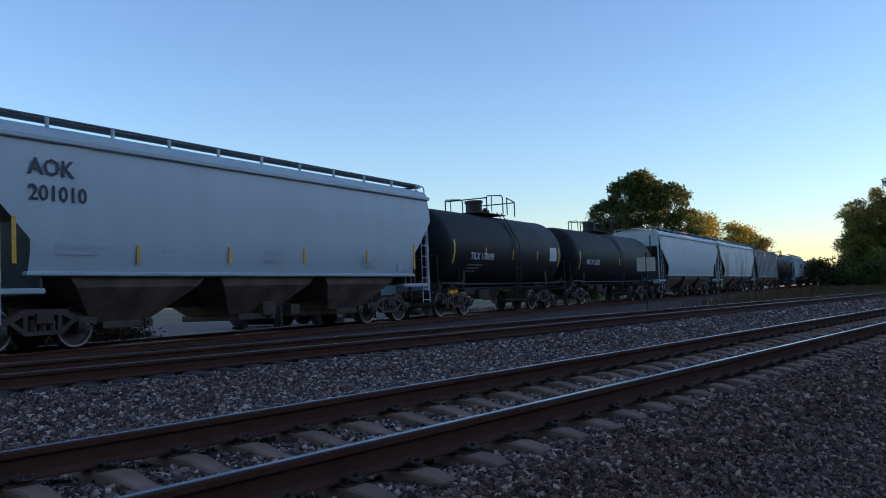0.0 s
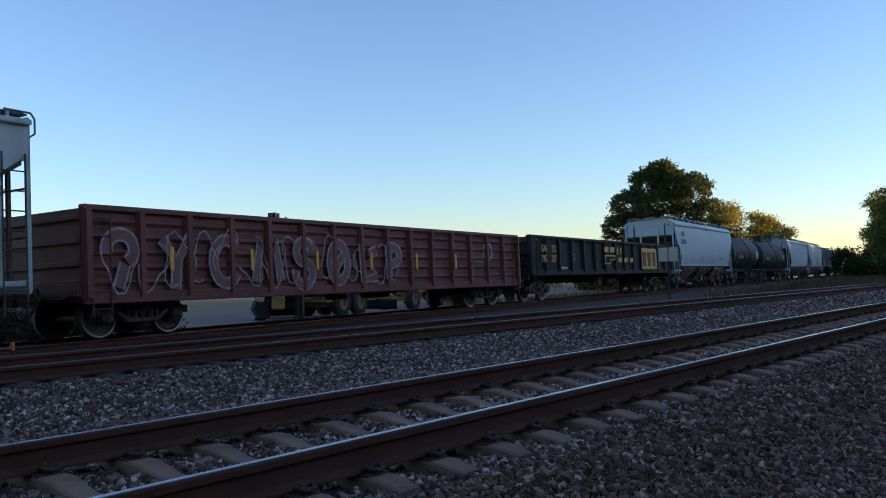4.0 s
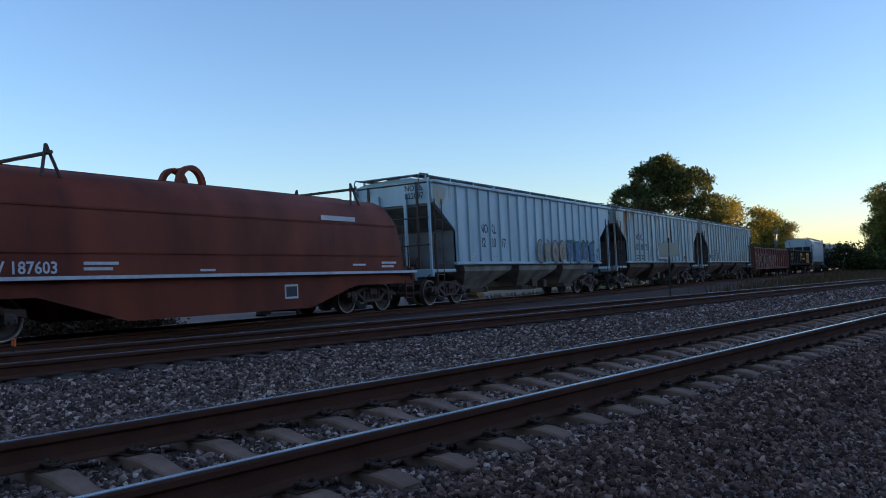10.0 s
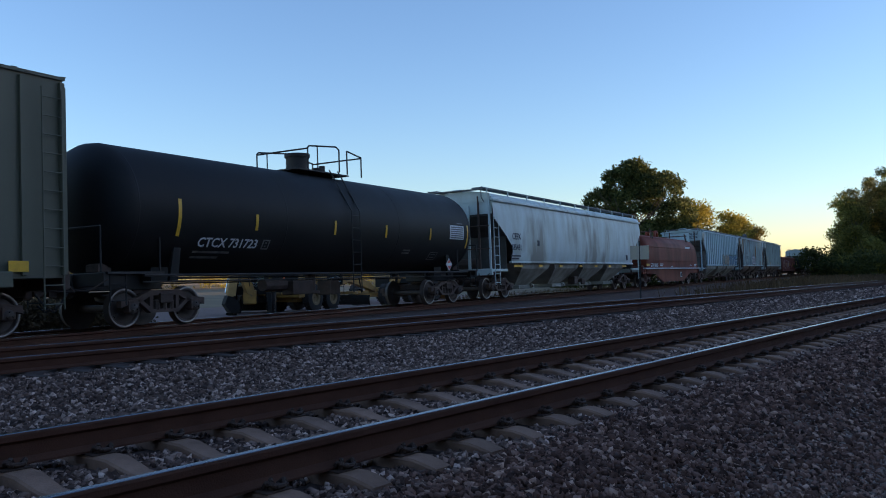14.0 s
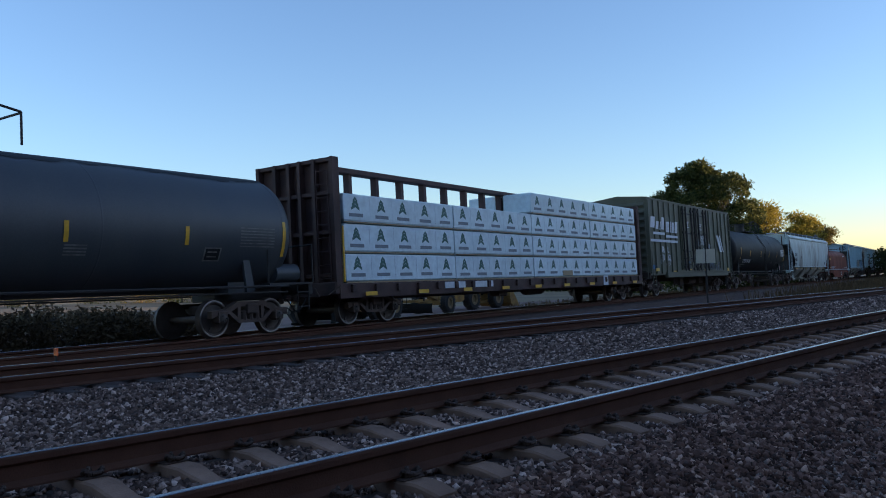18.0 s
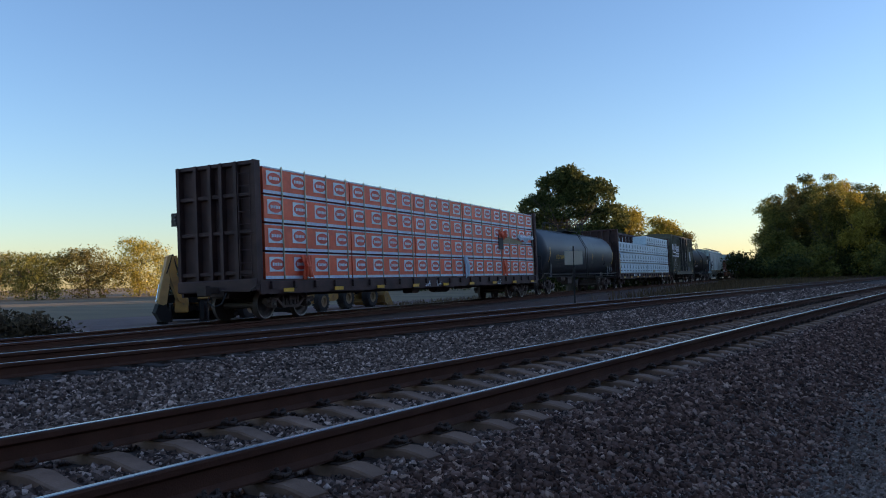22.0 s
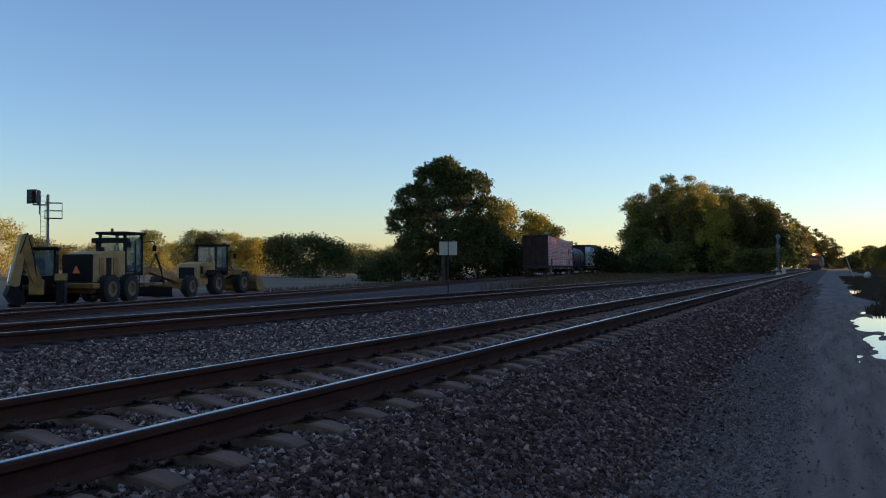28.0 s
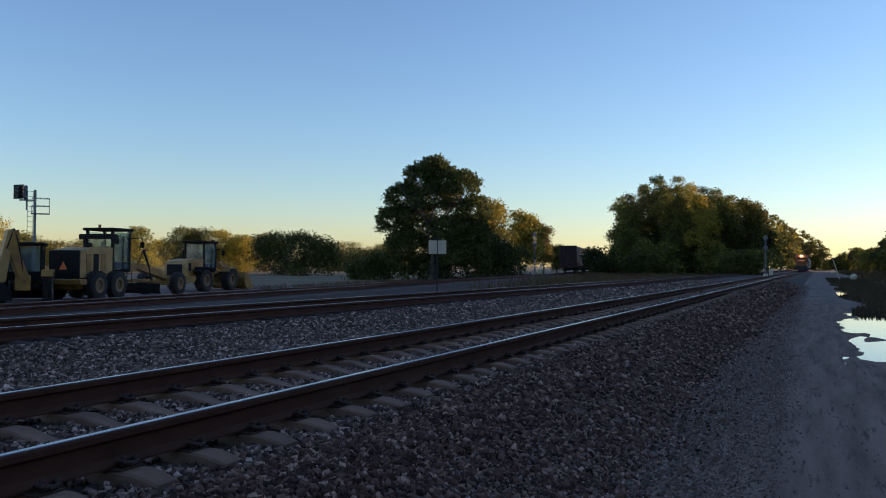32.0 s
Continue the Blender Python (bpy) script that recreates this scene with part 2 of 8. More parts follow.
M_DARKTEXT = surface("dark_stencil_paint", (0.03, 0.035, 0.05), (0.07, 0.075, 0.09), rough=0.6, scale=9, amount=0.5, bump=0.02)
M_WATER, _n, _l, _b = node_material("puddle_water")
_b.inputs["Base Color"].default_value, _b.inputs["Roughness"].default_value = (0.03, 0.03, 0.03, 1), 0.03
_w1, _w2 = _n.new("ShaderNodeTexNoise"), _n.new("ShaderNodeBump")
_w1.inputs["Scale"].default_value, _w2.inputs["Strength"].default_value, _w2.inputs["Distance"].default_value = 1.6, .25, .02
_l.new(_w1.outputs[0], _w2.inputs["Height"])
_l.new(_w2.outputs[0], _b.inputs["Normal"])
# ================= plan =================
RAIL_TOP = 0.67                       # rail top of the two main tracks
TRACK_1, TRACK_2 = -3.97, -10.25      # centre lines, running along y
HALF = 0.755                          # rail centre from track centre
rng = np.random.default_rng(7)


def quick_mesh(name, verts, quads, material):
    """A large mesh of quads from arrays."""
    me = bpy.data.meshes.new(name)
    nq = len(quads)
    me.vertices.add(len(verts))
    me.vertices.foreach_set("co", np.ascontiguousarray(verts, np.float32).ravel())
    me.loops.add(nq * 4)
    me.loops.foreach_set("vertex_index", np.ascontiguousarray(quads, np.int32).ravel())
    me.polygons.add(nq)
    me.polygons.foreach_set("loop_start", np.arange(0, nq * 4, 4, dtype=np.int32))
    me.update(calc_edges=True)
    me.materials.append(material)
    return me


# the siding on which the train runs: straight, then bending away to the far side
STEP = 2.0
S_AXIS = np.arange(-320, 760, STEP)
_w = np.clip((S_AXIS - 50.3) / (138.1 - 50.3), 0, 1)
S_HEAD = np.radians(8.631 + (10.407 - 8.631) * _w * _w * (3 - 2 * _w))
_x = np.concatenate([[0], np.cumsum(-np.sin(S_HEAD[:-1]) * STEP)])
_y = np.concatenate([[0], np.cumsum(np.cos(S_HEAD[:-1]) * STEP)])
_i = int(np.argmin(abs(S_AXIS)))
S_X, S_Y = _x - _x[_i] - 15.93, _y - _y[_i]
S_Z = 0.44 + 0.0015 * np.clip(S_AXIS - 8, 0, 45)


def siding(s, side=0.0, up=0.0):
    x, y, z, h = (float(np.interp(s, S_AXIS, a)) for a in (S_X, S_Y, S_Z, S_HEAD))
    return Vector((x + side * math.cos(h), y + side * math.sin(h), z + up)), h


def sweep(m, prof, path):
    """Draws a closed profile of (side, up) along a list of (point, heading)."""
    n = len(prof)
    vs = []
    for p, h in path:
        c, s = math.cos(h), math.sin(h)
        vs += [(p.x + a * c, p.y + a * s, p.z + b) for a, b in prof]
    fs = []
    for k in range(len(path) - 1):
        fs += [(k * n + i, k * n + (i + 1) % n, (k + 1) * n + (i + 1) % n, (k + 1) * n + i) for i in range(n)]
    fs += [tuple(range(n)), tuple(range(len(vs) - 1, len(vs) - n - 1, -1))]
    return m.add(vs, fs)


RAIL_BODY = [(-.07, -.172), (.07, -.172), (.07, -.16), (.016, -.135), (.010, -.06), (.036, -.042), (.036, -.013), (.029, -.003), (-.029, -.003), (-.036, -.013), (-.036, -.042), (-.010, -.06), (-.016, -.135), (-.07, -.16)]
RAIL_HEAD = [(-.023, -.006), (.023, -.006), (.023, -.0015), (.016, .001), (-.016, .001), (-.023, -.0015)]

# ================= ground =================
def ground_z(x):
    return float(np.interp(x, [-60, -30, -24, -13, -1.3, 0.2, 0.7, 1.6, 3.0, 4.6, 6, 40], [-.3, -.3, -.27, -.1, -.02, .0, -.055, -.085, -.085, -.03, .05, .1]))


xs = [-4000, -900, -300, -120, -60, -44, -30, -24, -18, -13, -6, -1.3, -.7, -.2] + [.1 + .16 * i for i in range(26)] + [4.5, 5, 6, 8, 12, 40, 300, 4000]
ys = [-400, -60, -20, -10, -5] + [i * .4 for i in range(0, 150)] + list(range(60, 200, 10)) + [260, 400, 700, 1200, 4500]
gv, gq = [], []
for j, y in enumerate(ys):
    for i, x in enumerate(xs):
        near = min(1, max(0, x + .5)) if x < 6 and -15 < y < 150 else 0
        gv.append((x, y, ground_z(x) + (.055 * min(1, max(0, (18.5 - y) / 4)) if .5 < x < 4.6 else 0) + near * (0.045 * noise.noise((x * .8, y * .22, 3)) + 0.022 * noise.noise((x * 2.3, y * .8, 9)) + 0.012 * noise.noise((x * 5, y * 2.4, 5)))))
for j in range(len(ys) - 1):
    for i in range(len(xs) - 1):
        a = j * len(xs) + i
        gq.append((a, a + 1, a + 1 + len(xs), a + len(xs)))
ground = new("ground", quick_mesh("ground", np.array(gv), np.array(gq), M_FIELD))
tagged(ground, "flat dry grassland with a packed dirt road and gravel yard", "ground", kind="structure")
ground.data.materials.append(M_ROAD)
ground.data.materials.append(M_YARD)
ground.data.materials.append(M_MUD)
for p in ground.data.polygons:
    c = p.center
    if -2 < c.x < 5.5 and c.y < 400:
        wet = c.y > 40 + 8 * noise.noise((c.x * .5, 0, 2)) or c.x > (2.6 if c.y < 27 else 1.2) + .5 * noise.noise((c.y * .3, 0, 7))
        p.material_index = 3 if wet else 1
    elif -44 < c.x < -1 and c.y < 75:
        p.material_index = 2

# ================= ballast =================
BED_X = [-13.9, -12.6, -11.9, -8.6, -7.6, -6.6, -5.7, -5.1, -2.8, -2.3, -1.35, -1.0]
BED_Z = [-.12, .42, .45, .45, .37, .37, .44, .415, .415, .35, .0, -.03]


def bed_z(x):
    return np.interp(x, BED_X, BED_Z)


b = Mesh()
xx = np.linspace(-13.9, -1.05, 40)
straight = [(Vector((0, y, 0)), 0.0) for y in list(range(-60, 60, 2)) + list(range(60, 700, 20))]
bv, bq = [], []
for p, _ in straight:
    for x in xx:
        bv.append((x + (.22 * noise.noise((p.y * .35, 1, 4)) if x > -1.1 else 0), p.y, float(bed_z(x)) + .025 * noise.noise((x * 1.7, p.y * 1.3, 0))))
for j in range(len(straight) - 1):
    for i in range(39):
        a = j * 40 + i
        bq.append((a, a + 1, a + 41, a + 40))
ballast_bed = tagged(new("ballast_bed", quick_mesh("ballast_bed", np.array(bv), np.array(bq), M_BALLAST)), "grey crushed-stone ballast bed under two tracks", "ballast", kind="structure")
m = Mesh()
path3 = [siding(s) for s in list(range(-120, 200, 5)) + list(range(200, 620, 20))]
sweep(m, [(-3.2, -.75), (-2.0, -.2), (-1.3, -.19), (1.3, -.19), (2.0, -.2), (3.2, -.75)], path3)
tagged(part("siding_bed", m, M_BALLAST), "dark crushed-stone bed of the siding", "ballast", kind="structure")


def stones(count, x0, x1, y0, y1, size, lift=0.0, ties=True, thin=1.0, soft=False):
    """Angular stones over a stretch of the bed; thin > 1 makes them sparser towards x1."""
    x, y = x0 + (x1 - x0) * rng.uniform(0, 1, count) ** thin, rng.uniform(y0, y1, count)
    if soft:
        # no hard edge where two stretches meet
        x, y = x + rng.normal(size=count) * .1, y + rng.normal(size=count) * .1 * min(y1 - y0, 20)
    keep = (np.hypot(x, y) > 1.0) & (abs(abs(x - TRACK_1) - HALF) > .08) & (abs(abs(x - TRACK_2) - HALF) > .09)
    if ties:
        on_tie = (abs(x - TRACK_1) < 1.13 + .5 * size) & (abs((y - TIE_Y0 + TIE_STEP / 2) % TIE_STEP - TIE_STEP / 2) < .085 + .45 * size)
        keep &= ~on_tie
        keep &= ~((abs(x - TRACK_2) < 1.33) & (abs((y + .25) % .5 - .25) < .12))
    x, y = x[keep], y[keep]
    n = len(x)
    z = np.maximum(np.interp(x, [-1.3, .2], [-.02, 0]) + .004, bed_z(x)) + lift + rng.uniform(-.3, .35, n) * size
    r = size * rng.uniform(.45, 1.25, (n, 1, 1)) * rng.uniform(.65, 1.3, (n, 1, 3))
    cube = np.array([(a, bb, c) for c in (-1, 1) for bb in (-1, 1) for a in (-1, 1)], float) * .5
    v = cube[None] * rng.uniform(.3, 1.3, (n, 8, 3)) * r
    q = rng.normal(size=(n, 4))
    q /= np.linalg.norm(q, axis=1)[:, None]
    w, i, j, k = q.T
    R = np.stack([1 - 2 * (j * j + k * k), 2 * (i * j - k * w), 2 * (i * k + j * w), 2 * (i * j + k * w), 1 - 2 * (i * i + k * k), 2 * (j * k - i * w), 2 * (i * k - j * w), 2 * (j * k + i * w), 1 - 2 * (i * i + j * j)], 1).reshape(n, 3, 3)
    v = np.einsum("nij,nkj->nki", R, v) + np.stack([x, y, z], 1)[:, None]
    f = np.array([(0, 2, 3, 1), (4, 5, 7, 6), (0, 1, 5, 4), (2, 6, 7, 3), (0, 4, 6, 2), (1, 3, 7, 5)])
    return v.reshape(-1, 3), (f[None] + 8 * np.arange(n)[:, None, None]).reshape(-1, 4)


TIE_Y0, TIE_STEP = 4.16, .504
SPREAD = (
    ("ballast_stones", "loose angular grey-pink ballast stones between the rails", M_STONE,
     ((5000, -6.0, -2.6, -14, 1, .06), (3500, -9.3, -5.6, -14, 2.2, .065), (46000, -6.0, -2.75, 1.0, 8, .038), (32000, -5.9, -2.75, 8, 18, .045), (16000, -5.9, -2.75, 18, 34, .058), (14000, -8.9, -2.75, 34, 70, .085), (40000, -9.3, -5.6, 2.2, 12, .04), (24000, -9.2, -5.6, 12, 26, .05), (10000, -9.2, -5.6, 26, 40, .072), (3500, -13.2, -11.4, 4, 40, .09))),
    ("shoulder_stones", "dark brown ballast stones on the shoulder of the near track", M_STONE_B,
     ((4000, -2.85, -1.2, -14, 1, .055), (1000, -1.3, -.5, -14, 1, .036, .0, True, 2.2), (30000, -2.85, -1.3, 1.0, 8, .038, .0, True, 1.15), (20000, -2.85, -1.35, 8, 18, .046, .0, True, 1.1), (8000, -2.85, -1.35, 18, 34, .065), (5000, -2.85, -1.3, 34, 70, .1), (2500, -1.4, -.8, 1.0, 12, .03, .0, True, 2.4), (2000, -1.35, -.7, 12, 60, .04, .0, True, 2.4))),
    ("road_gravel", "fine pale gravel spilling from the ballast over the dirt road", M_STONE_G,
     ((2500, -1.3, .1, -14, 2, .026, .0, True, 1.8), (17000, -2.1, -1.2, 2.0, 16, .028), (12000, -1.35, -.5, 2.0, 16, .02, .0, True, 2.2), (5000, -1.0, .7, 2.0, 30, .011, .0, True, 2.4), (7000, -1.75, -.95, 13, 45, .03, .0, True, 1.5), (14000, -1.3, -.3, 2, 15, .014, .0, True, 1.5), (9000, -1.2, -.5, 12, 40, .02, .0, True, 1.8), (2000, -1.7, -.5, 45, 80, .05, .0, True, 2.0))))
for name, label, mat, patches in SPREAD:
    vs_, fs_, off = [], [], 0
    for args in patches:
        v, f = stones(*args, soft=mat is not M_STONE)
        vs_.append(v)
        fs_.append(f + off)
        off += len(v)
    tagged(new(name, quick_mesh(name, np.concatenate(vs_), np.concatenate(fs_), mat)), label, "gravel" if mat is M_STONE_G else "ballast stones", kind="stuff")

# ================= tracks =================
def rails_of(parent, lines, tops):
    for line in lines:
        r = part("rail", sweep(Mesh(), RAIL_BODY, line), M_RAIL, parent, "rust-brown steel rail")
        part("rail_head", sweep(Mesh(), RAIL_HEAD, line), tops, r, "shiny worn rail head")


def straight_line(x, y0=-60, y1=640):
    return [(Vector((x, y, RAIL_TOP)), 0.0) for y in (y0, -20, 0, 10, 20, 40, 80, 160, 320, y1)]


tracks = []
for name, cx, label in (("near_track", TRACK_1, "near railway track on grey weathered ties"), ("second_track", TRACK_2, "second railway track on dark timber ties")):
    tr = thing(name, label, "railway track", kind="structure")
    rails_of(tr, [straight_line(cx - HALF), straight_line(cx + HALF)], M_RAIL_TOP)
    tracks.append(tr)
siding_track = thing("siding_track", "curved siding track on dark timber ties", "railway track", kind="structure")
rails_of(siding_track, [[siding(s, d) for s in list(range(-120, 200, 6)) + list(range(200, 620, 20))] for d in (-HALF, HALF)], M_RAIL_TOP)


def tie_mesh(name, material, length=2.6, width=.165, deep=.2):
    """A sleeper: ends falling away, rail seats level, the middle dipped and narrower where it is cast."""
    m = Mesh()
    cast = material is M_TIE
    half = length / 2
    rows = [(-half, -.04, .92), (-half + .1, -.012, 1), (-.95, 0, 1), (-.5, 0, 1), (-.26, -.05, .86), (.26, -.05, .86), (.5, 0, 1), (.95, 0, 1), (half - .1, -.012, 1), (half, -.04, .92)] if cast else [(-half, -.008, 1), (-half + .03, 0, 1), (half - .03, 0, 1), (half, -.008, 1)]
    vs, fs = [], []
    for x, z, w in rows:
        h = width / 2 * w
        vs += [(x, -h - .005, -deep), (x, -h, z - .012), (x, -h + .012, z), (x, h - .012, z), (x, h, z - .012), (x, h + .005, -deep)]
    for k in range(len(rows) - 1):
        fs += [(k * 6 + i, k * 6 + i + 1, k * 6 + i + 7, k * 6 + i + 6) for i in range(5)]
    fs += [tuple(range(6)), tuple(range(len(vs) - 1, len(vs) - 7, -1))]
    m.add(vs, fs)
    return m.done(name)


def clip_mesh():
    """A tie pad and two spring clips curled over the rail's foot."""
    m = Mesh()
    m.box(0, 0, .005, .26, .16, .01, .003)
    for sx in (-1, 1):
        m.box(sx * .1, 0, .02, .04, .07, .03, .008)
        curl = [(sx * (.1 + .024 * math.cos(a)), -.05 + .1 * k / 9, .036 + .026 * math.sin(a)) for k in range(10) for a in (k * .75,)]
        m.pipe(curl, .011, 6)
        m.pipe([(sx * .065, -.045, .022), (sx * .1, -.055, .05), (sx * .135, -.02, .03), (sx * .135, .03, .03), (sx * .1, .055, .05), (sx * .065, .045, .022)], .012, 6)
    return m.done("rail_clip")


ME_TIE, ME_DARK_TIE, ME_CLIP = tie_mesh("tie", M_TIE, 2.24), tie_mesh("tie", M_WOOD_TIE), clip_mesh()
ME_TIE.materials.append(M_TIE)
ME_DARK_TIE.materials.append(M_WOOD_TIE)
ME_CLIP.materials.append(M_CLIP)


def lay_ties(parent, data, place, count, clips):
    for k in range(count):
        p, h = place(k)
        t = part("tie", data, None, parent, at=Matrix.Translation(p + Vector((rng.normal() * .012, rng.normal() * .008, rng.normal() * .004))) @ Matrix.Rotation(h + rng.normal() * .008, 4, "Z"))
        if k < clips:
            for sx in (-HALF, HALF):
                part("rail_clip", ME_CLIP, None, t, at=(sx, 0, 0))


def tie_rest(parent, data_dims, place, k0, k1, material):
    m = Mesh()
    for k in range(k0, k1):
        p, h = place(k)
        m.box(p.x, p.y, p.z - .09, 2.24 if material is M_TIE else 2.6, .23, .18)
    tagged(part("far_ties", m, material, parent), kind="stuff")


near_place = lambda k: (Vector((TRACK_1, TIE_Y0 + TIE_STEP * (k - 6), RAIL_TOP - .185)), 0.0)
second_place = lambda k: (Vector((TRACK_2, .5 * k, RAIL_TOP - .185)), 0.0)
lay_ties(tracks[0], ME_TIE, near_place, 130, 64)
tie_rest(tracks[0], None, near_place, 130, 420, M_TIE)
tie_rest(tracks[0], None, near_place, -60, 0, M_TIE)
lay_ties(tracks[1], ME_DARK_TIE, second_place, 120, 0)
tie_rest(tracks[1], None, second_place, 120, 300, M_WOOD_TIE)
tie_rest(tracks[1], None, second_place, -60, 0, M_WOOD_TIE)


def siding_place(k):
    p, h = siding(-20 + k * .55, 0, -.185)
    return p, h


lay_ties(siding_track, ME_DARK_TIE, siding_place, 130, 0)
# ================= trees =================
M_BARK = surface("grey_brown_bark", (0.12, 0.09, 0.07), (0.05, 0.04, 0.03), rough=0.95, scale=3, stretch=(2, 2, .4), bump=0.8, grain=25)
M_LEAF_DARK = leaf_material("dark_green_leaves", (0.03, 0.042, 0.014), (0.115, 0.12, 0.032), .3)
M_LEAF_GREEN = leaf_material("olive_leaves", (0.06, 0.07, 0.018), (0.26, 0.225, 0.048), .32)
M_LEAF_GOLD = leaf_material("golden_autumn_leaves", (0.2, 0.16, 0.026), (0.48, 0.37, 0.058), .35)
M_LEAF_TAN = leaf_material("fading_tan_leaves", (0.08, 0.07, 0.022), (0.22, 0.17, 0.046), .32)
M_LEAF_WEED = leaf_material("blackish_weed_leaves", (0.07, 0.045, 0.026), (0.17, 0.11, 0.058), 0.25)
M_GRASS = leaf_material("dry_grass_blades", (0.08, 0.05, 0.027), (0.17, 0.1, 0.045), 0.25)


def leaves(name, blobs, count, size, material, r, clump=1.0, hang=0.0):
    """Small bent leaf sprays set in many clumps within ellipsoids (centre, radii)."""
    vol = np.array([b[1][0] * b[1][1] * b[1][2] for b in blobs]) ** .67
    vol /= vol.sum()
    cs, ns = [], []
    for (c, rad), w in zip(blobs, vol):
        k = max(6, int(count * w / 16))
        d = r.normal(size=(k, 3))
        d /= np.linalg.norm(d, axis=1)[:, None]
        d[:, 2] = np.where(d[:, 2] < -.55, -d[:, 2], d[:, 2])
        cs.append(np.array(c) + d * np.array(rad) * (r.uniform(.45, 1.08, (k, 1)) ** .6))
    cs = np.concatenate(cs)
    k = count // len(cs)
    spread = clump * r.uniform(.5, 1.3, (len(cs), 1, 1))
    p = (cs[:, None] + np.clip(r.normal(size=(len(cs), k, 3)), -1.5, 1.5) * spread * np.array([.55, .55, .4])).reshape(-1, 3)
    n = len(p)
    a = r.normal(size=(n, 3))
    a /= np.linalg.norm(a, axis=1)[:, None]
    bb = np.cross(a, r.normal(size=(n, 3)))
    bb /= np.linalg.norm(bb, axis=1)[:, None]
    sz = size * r.uniform(.5, 1.3, (n, 1))
    a, bb = a * sz, bb * sz * .55
    v = np.stack([p - a, p - bb * .8, p + a, p + bb * .8], 1).reshape(-1, 3)
    q = np.arange(n * 4).reshape(-1, 4)
    return quick_mesh(name, v, q, material)


def tree(label, x, y, height, width, leaf, seed, count=3000, size=.35, z=None, trunk=.3, low=.22, blobs=None, clump=1.0, limbs=9, group=""):
    r = np.random.default_rng(seed)
    z = ground_z(x) if z is None else z
    t = thing("tree", label, "tree", pose(x, y, z), group)
    m = Mesh()
    top = height * .62
    pts = [Vector((0, 0, -.2))]
    for k in range(1, 5):
        pts.append(Vector((r.normal() * .12 * k, r.normal() * .12 * k, top * k / 4)))
    for k in range(4):
        m.cyl(pts[k], pts[k + 1], trunk * (1 - .2 * k), 8, trunk * (1 - .2 * (k + 1)), False)
    ends = []
    for k in range(limbs):
        a = 2 * math.pi * (k + r.uniform(0, .6)) / limbs
        h = r.uniform(.35, .95)
        s = pts[0].lerp(pts[4], h)
        e = s + Vector((math.cos(a) * width * r.uniform(.18, .32), math.sin(a) * width * r.uniform(.18, .32), height * r.uniform(.12, .3)))
        mid = s.lerp(e, .5) + Vector((0, 0, -.05 * height * r.uniform(0, 1)))
        m.cyl(s, mid, trunk * .4 * (1.2 - h), 6, trunk * .26 * (1.2 - h), False)
        m.cyl(mid, e, trunk * .26 * (1.2 - h), 5, .02, False)
        for q in range(3):
            e2 = mid.lerp(e, r.uniform(.2, 1)) + Vector((r.normal() * .1 * width, r.normal() * .1 * width, r.uniform(.02, .1) * height))
            m.cyl(mid, e2, .05, 4, .015, False)
    part("trunk", m, M_BARK, t, "grey-brown bark", smooth=True)
    if blobs is None:
        blobs = []
        for k in range(9):
            u = (k + .5) / 9
            zz = height * (low + (1 - low) * u)
            wd = width * .5 * math.sin(math.pi * (0.18 + .74 * u)) ** .8
            a = r.uniform(0, 6.28)
            rad = max(.16 * width, wd * .62)
            blobs.append(((math.cos(a) * wd * .45, math.sin(a) * wd * .45, min(zz, height - rad * .6)), (rad, rad, rad * .75)))
    part("crown", leaves("crown", blobs, count, size, leaf, r, clump), None, t)
    return t


def at_bearing(deg, dist):
    """Plan position at so many degrees to the left of the track's direction."""
    return -math.sin(radians(deg)) * dist, math.cos(radians(deg)) * dist


# the large lone tree behind the siding
x, y = at_bearing(24.9, 90)
tree("large dark green leafy tree beside the siding", x, y, 14.2, 13.0, M_LEAF_DARK, 11, 52000, .18, trunk=.42, limbs=20, clump=.5, blobs=[
    ((0.2, 0, 12.3), (1.63, 1.63, 1.26)),
    ((-1.2, 0, 11.4), (2.06, 2.06, 1.43)), ((1.0, .5, 11.0), (2.06, 2.06, 1.60)), ((3.6, 0, 10.2), (1.72, 1.89, 1.60)), ((-3.4, 0, 9.2), (2.06, 2.06, 1.60)),
    ((0, 0, 8.8), (2.92, 2.92, 1.85)), ((4.6, .3, 7.4), (1.72, 2.06, 1.85)), ((-4.7, .2, 6.6), (1.98, 2.24, 1.93)), ((-2.0, .2, 6.8), (2.24, 2.24, 1.68)), ((2.6, 0, 5.4), (2.75, 2.75, 1.85)), ((-3.0, 0, 4.4), (2.41, 2.58, 1.26)),
    ((3.8, 0, 3.0), (2.58, 2.58, 1.68)), ((5.2, 0, 5.0), (1.29, 1.72, 1.68))])
for deg, d, h, w, leaf, seed, label in ((20.7, 122, 11.2, 9.0, M_LEAF_GOLD, 21, "golden autumn tree lit by low sun"), (18.8, 125, 9.8, 6.2, M_LEAF_GOLD, 22, "yellow-green autumn tree beyond the siding"), (22.5, 124, 9.0, 8, M_LEAF_GREEN, 23, "olive green tree beyond the siding"),
                                 (17.3, 190, 11.0, 6, M_LEAF_TAN, 24, "small round tree with thin foliage"), (16.4, 200, 6.5, 6, M_LEAF_GREEN, 25, "low green bush beside the siding")):
    x, y = at_bearing(deg, d)
    tree(label, x, y, h, w, leaf, seed, 12000, .2, trunk=.22)
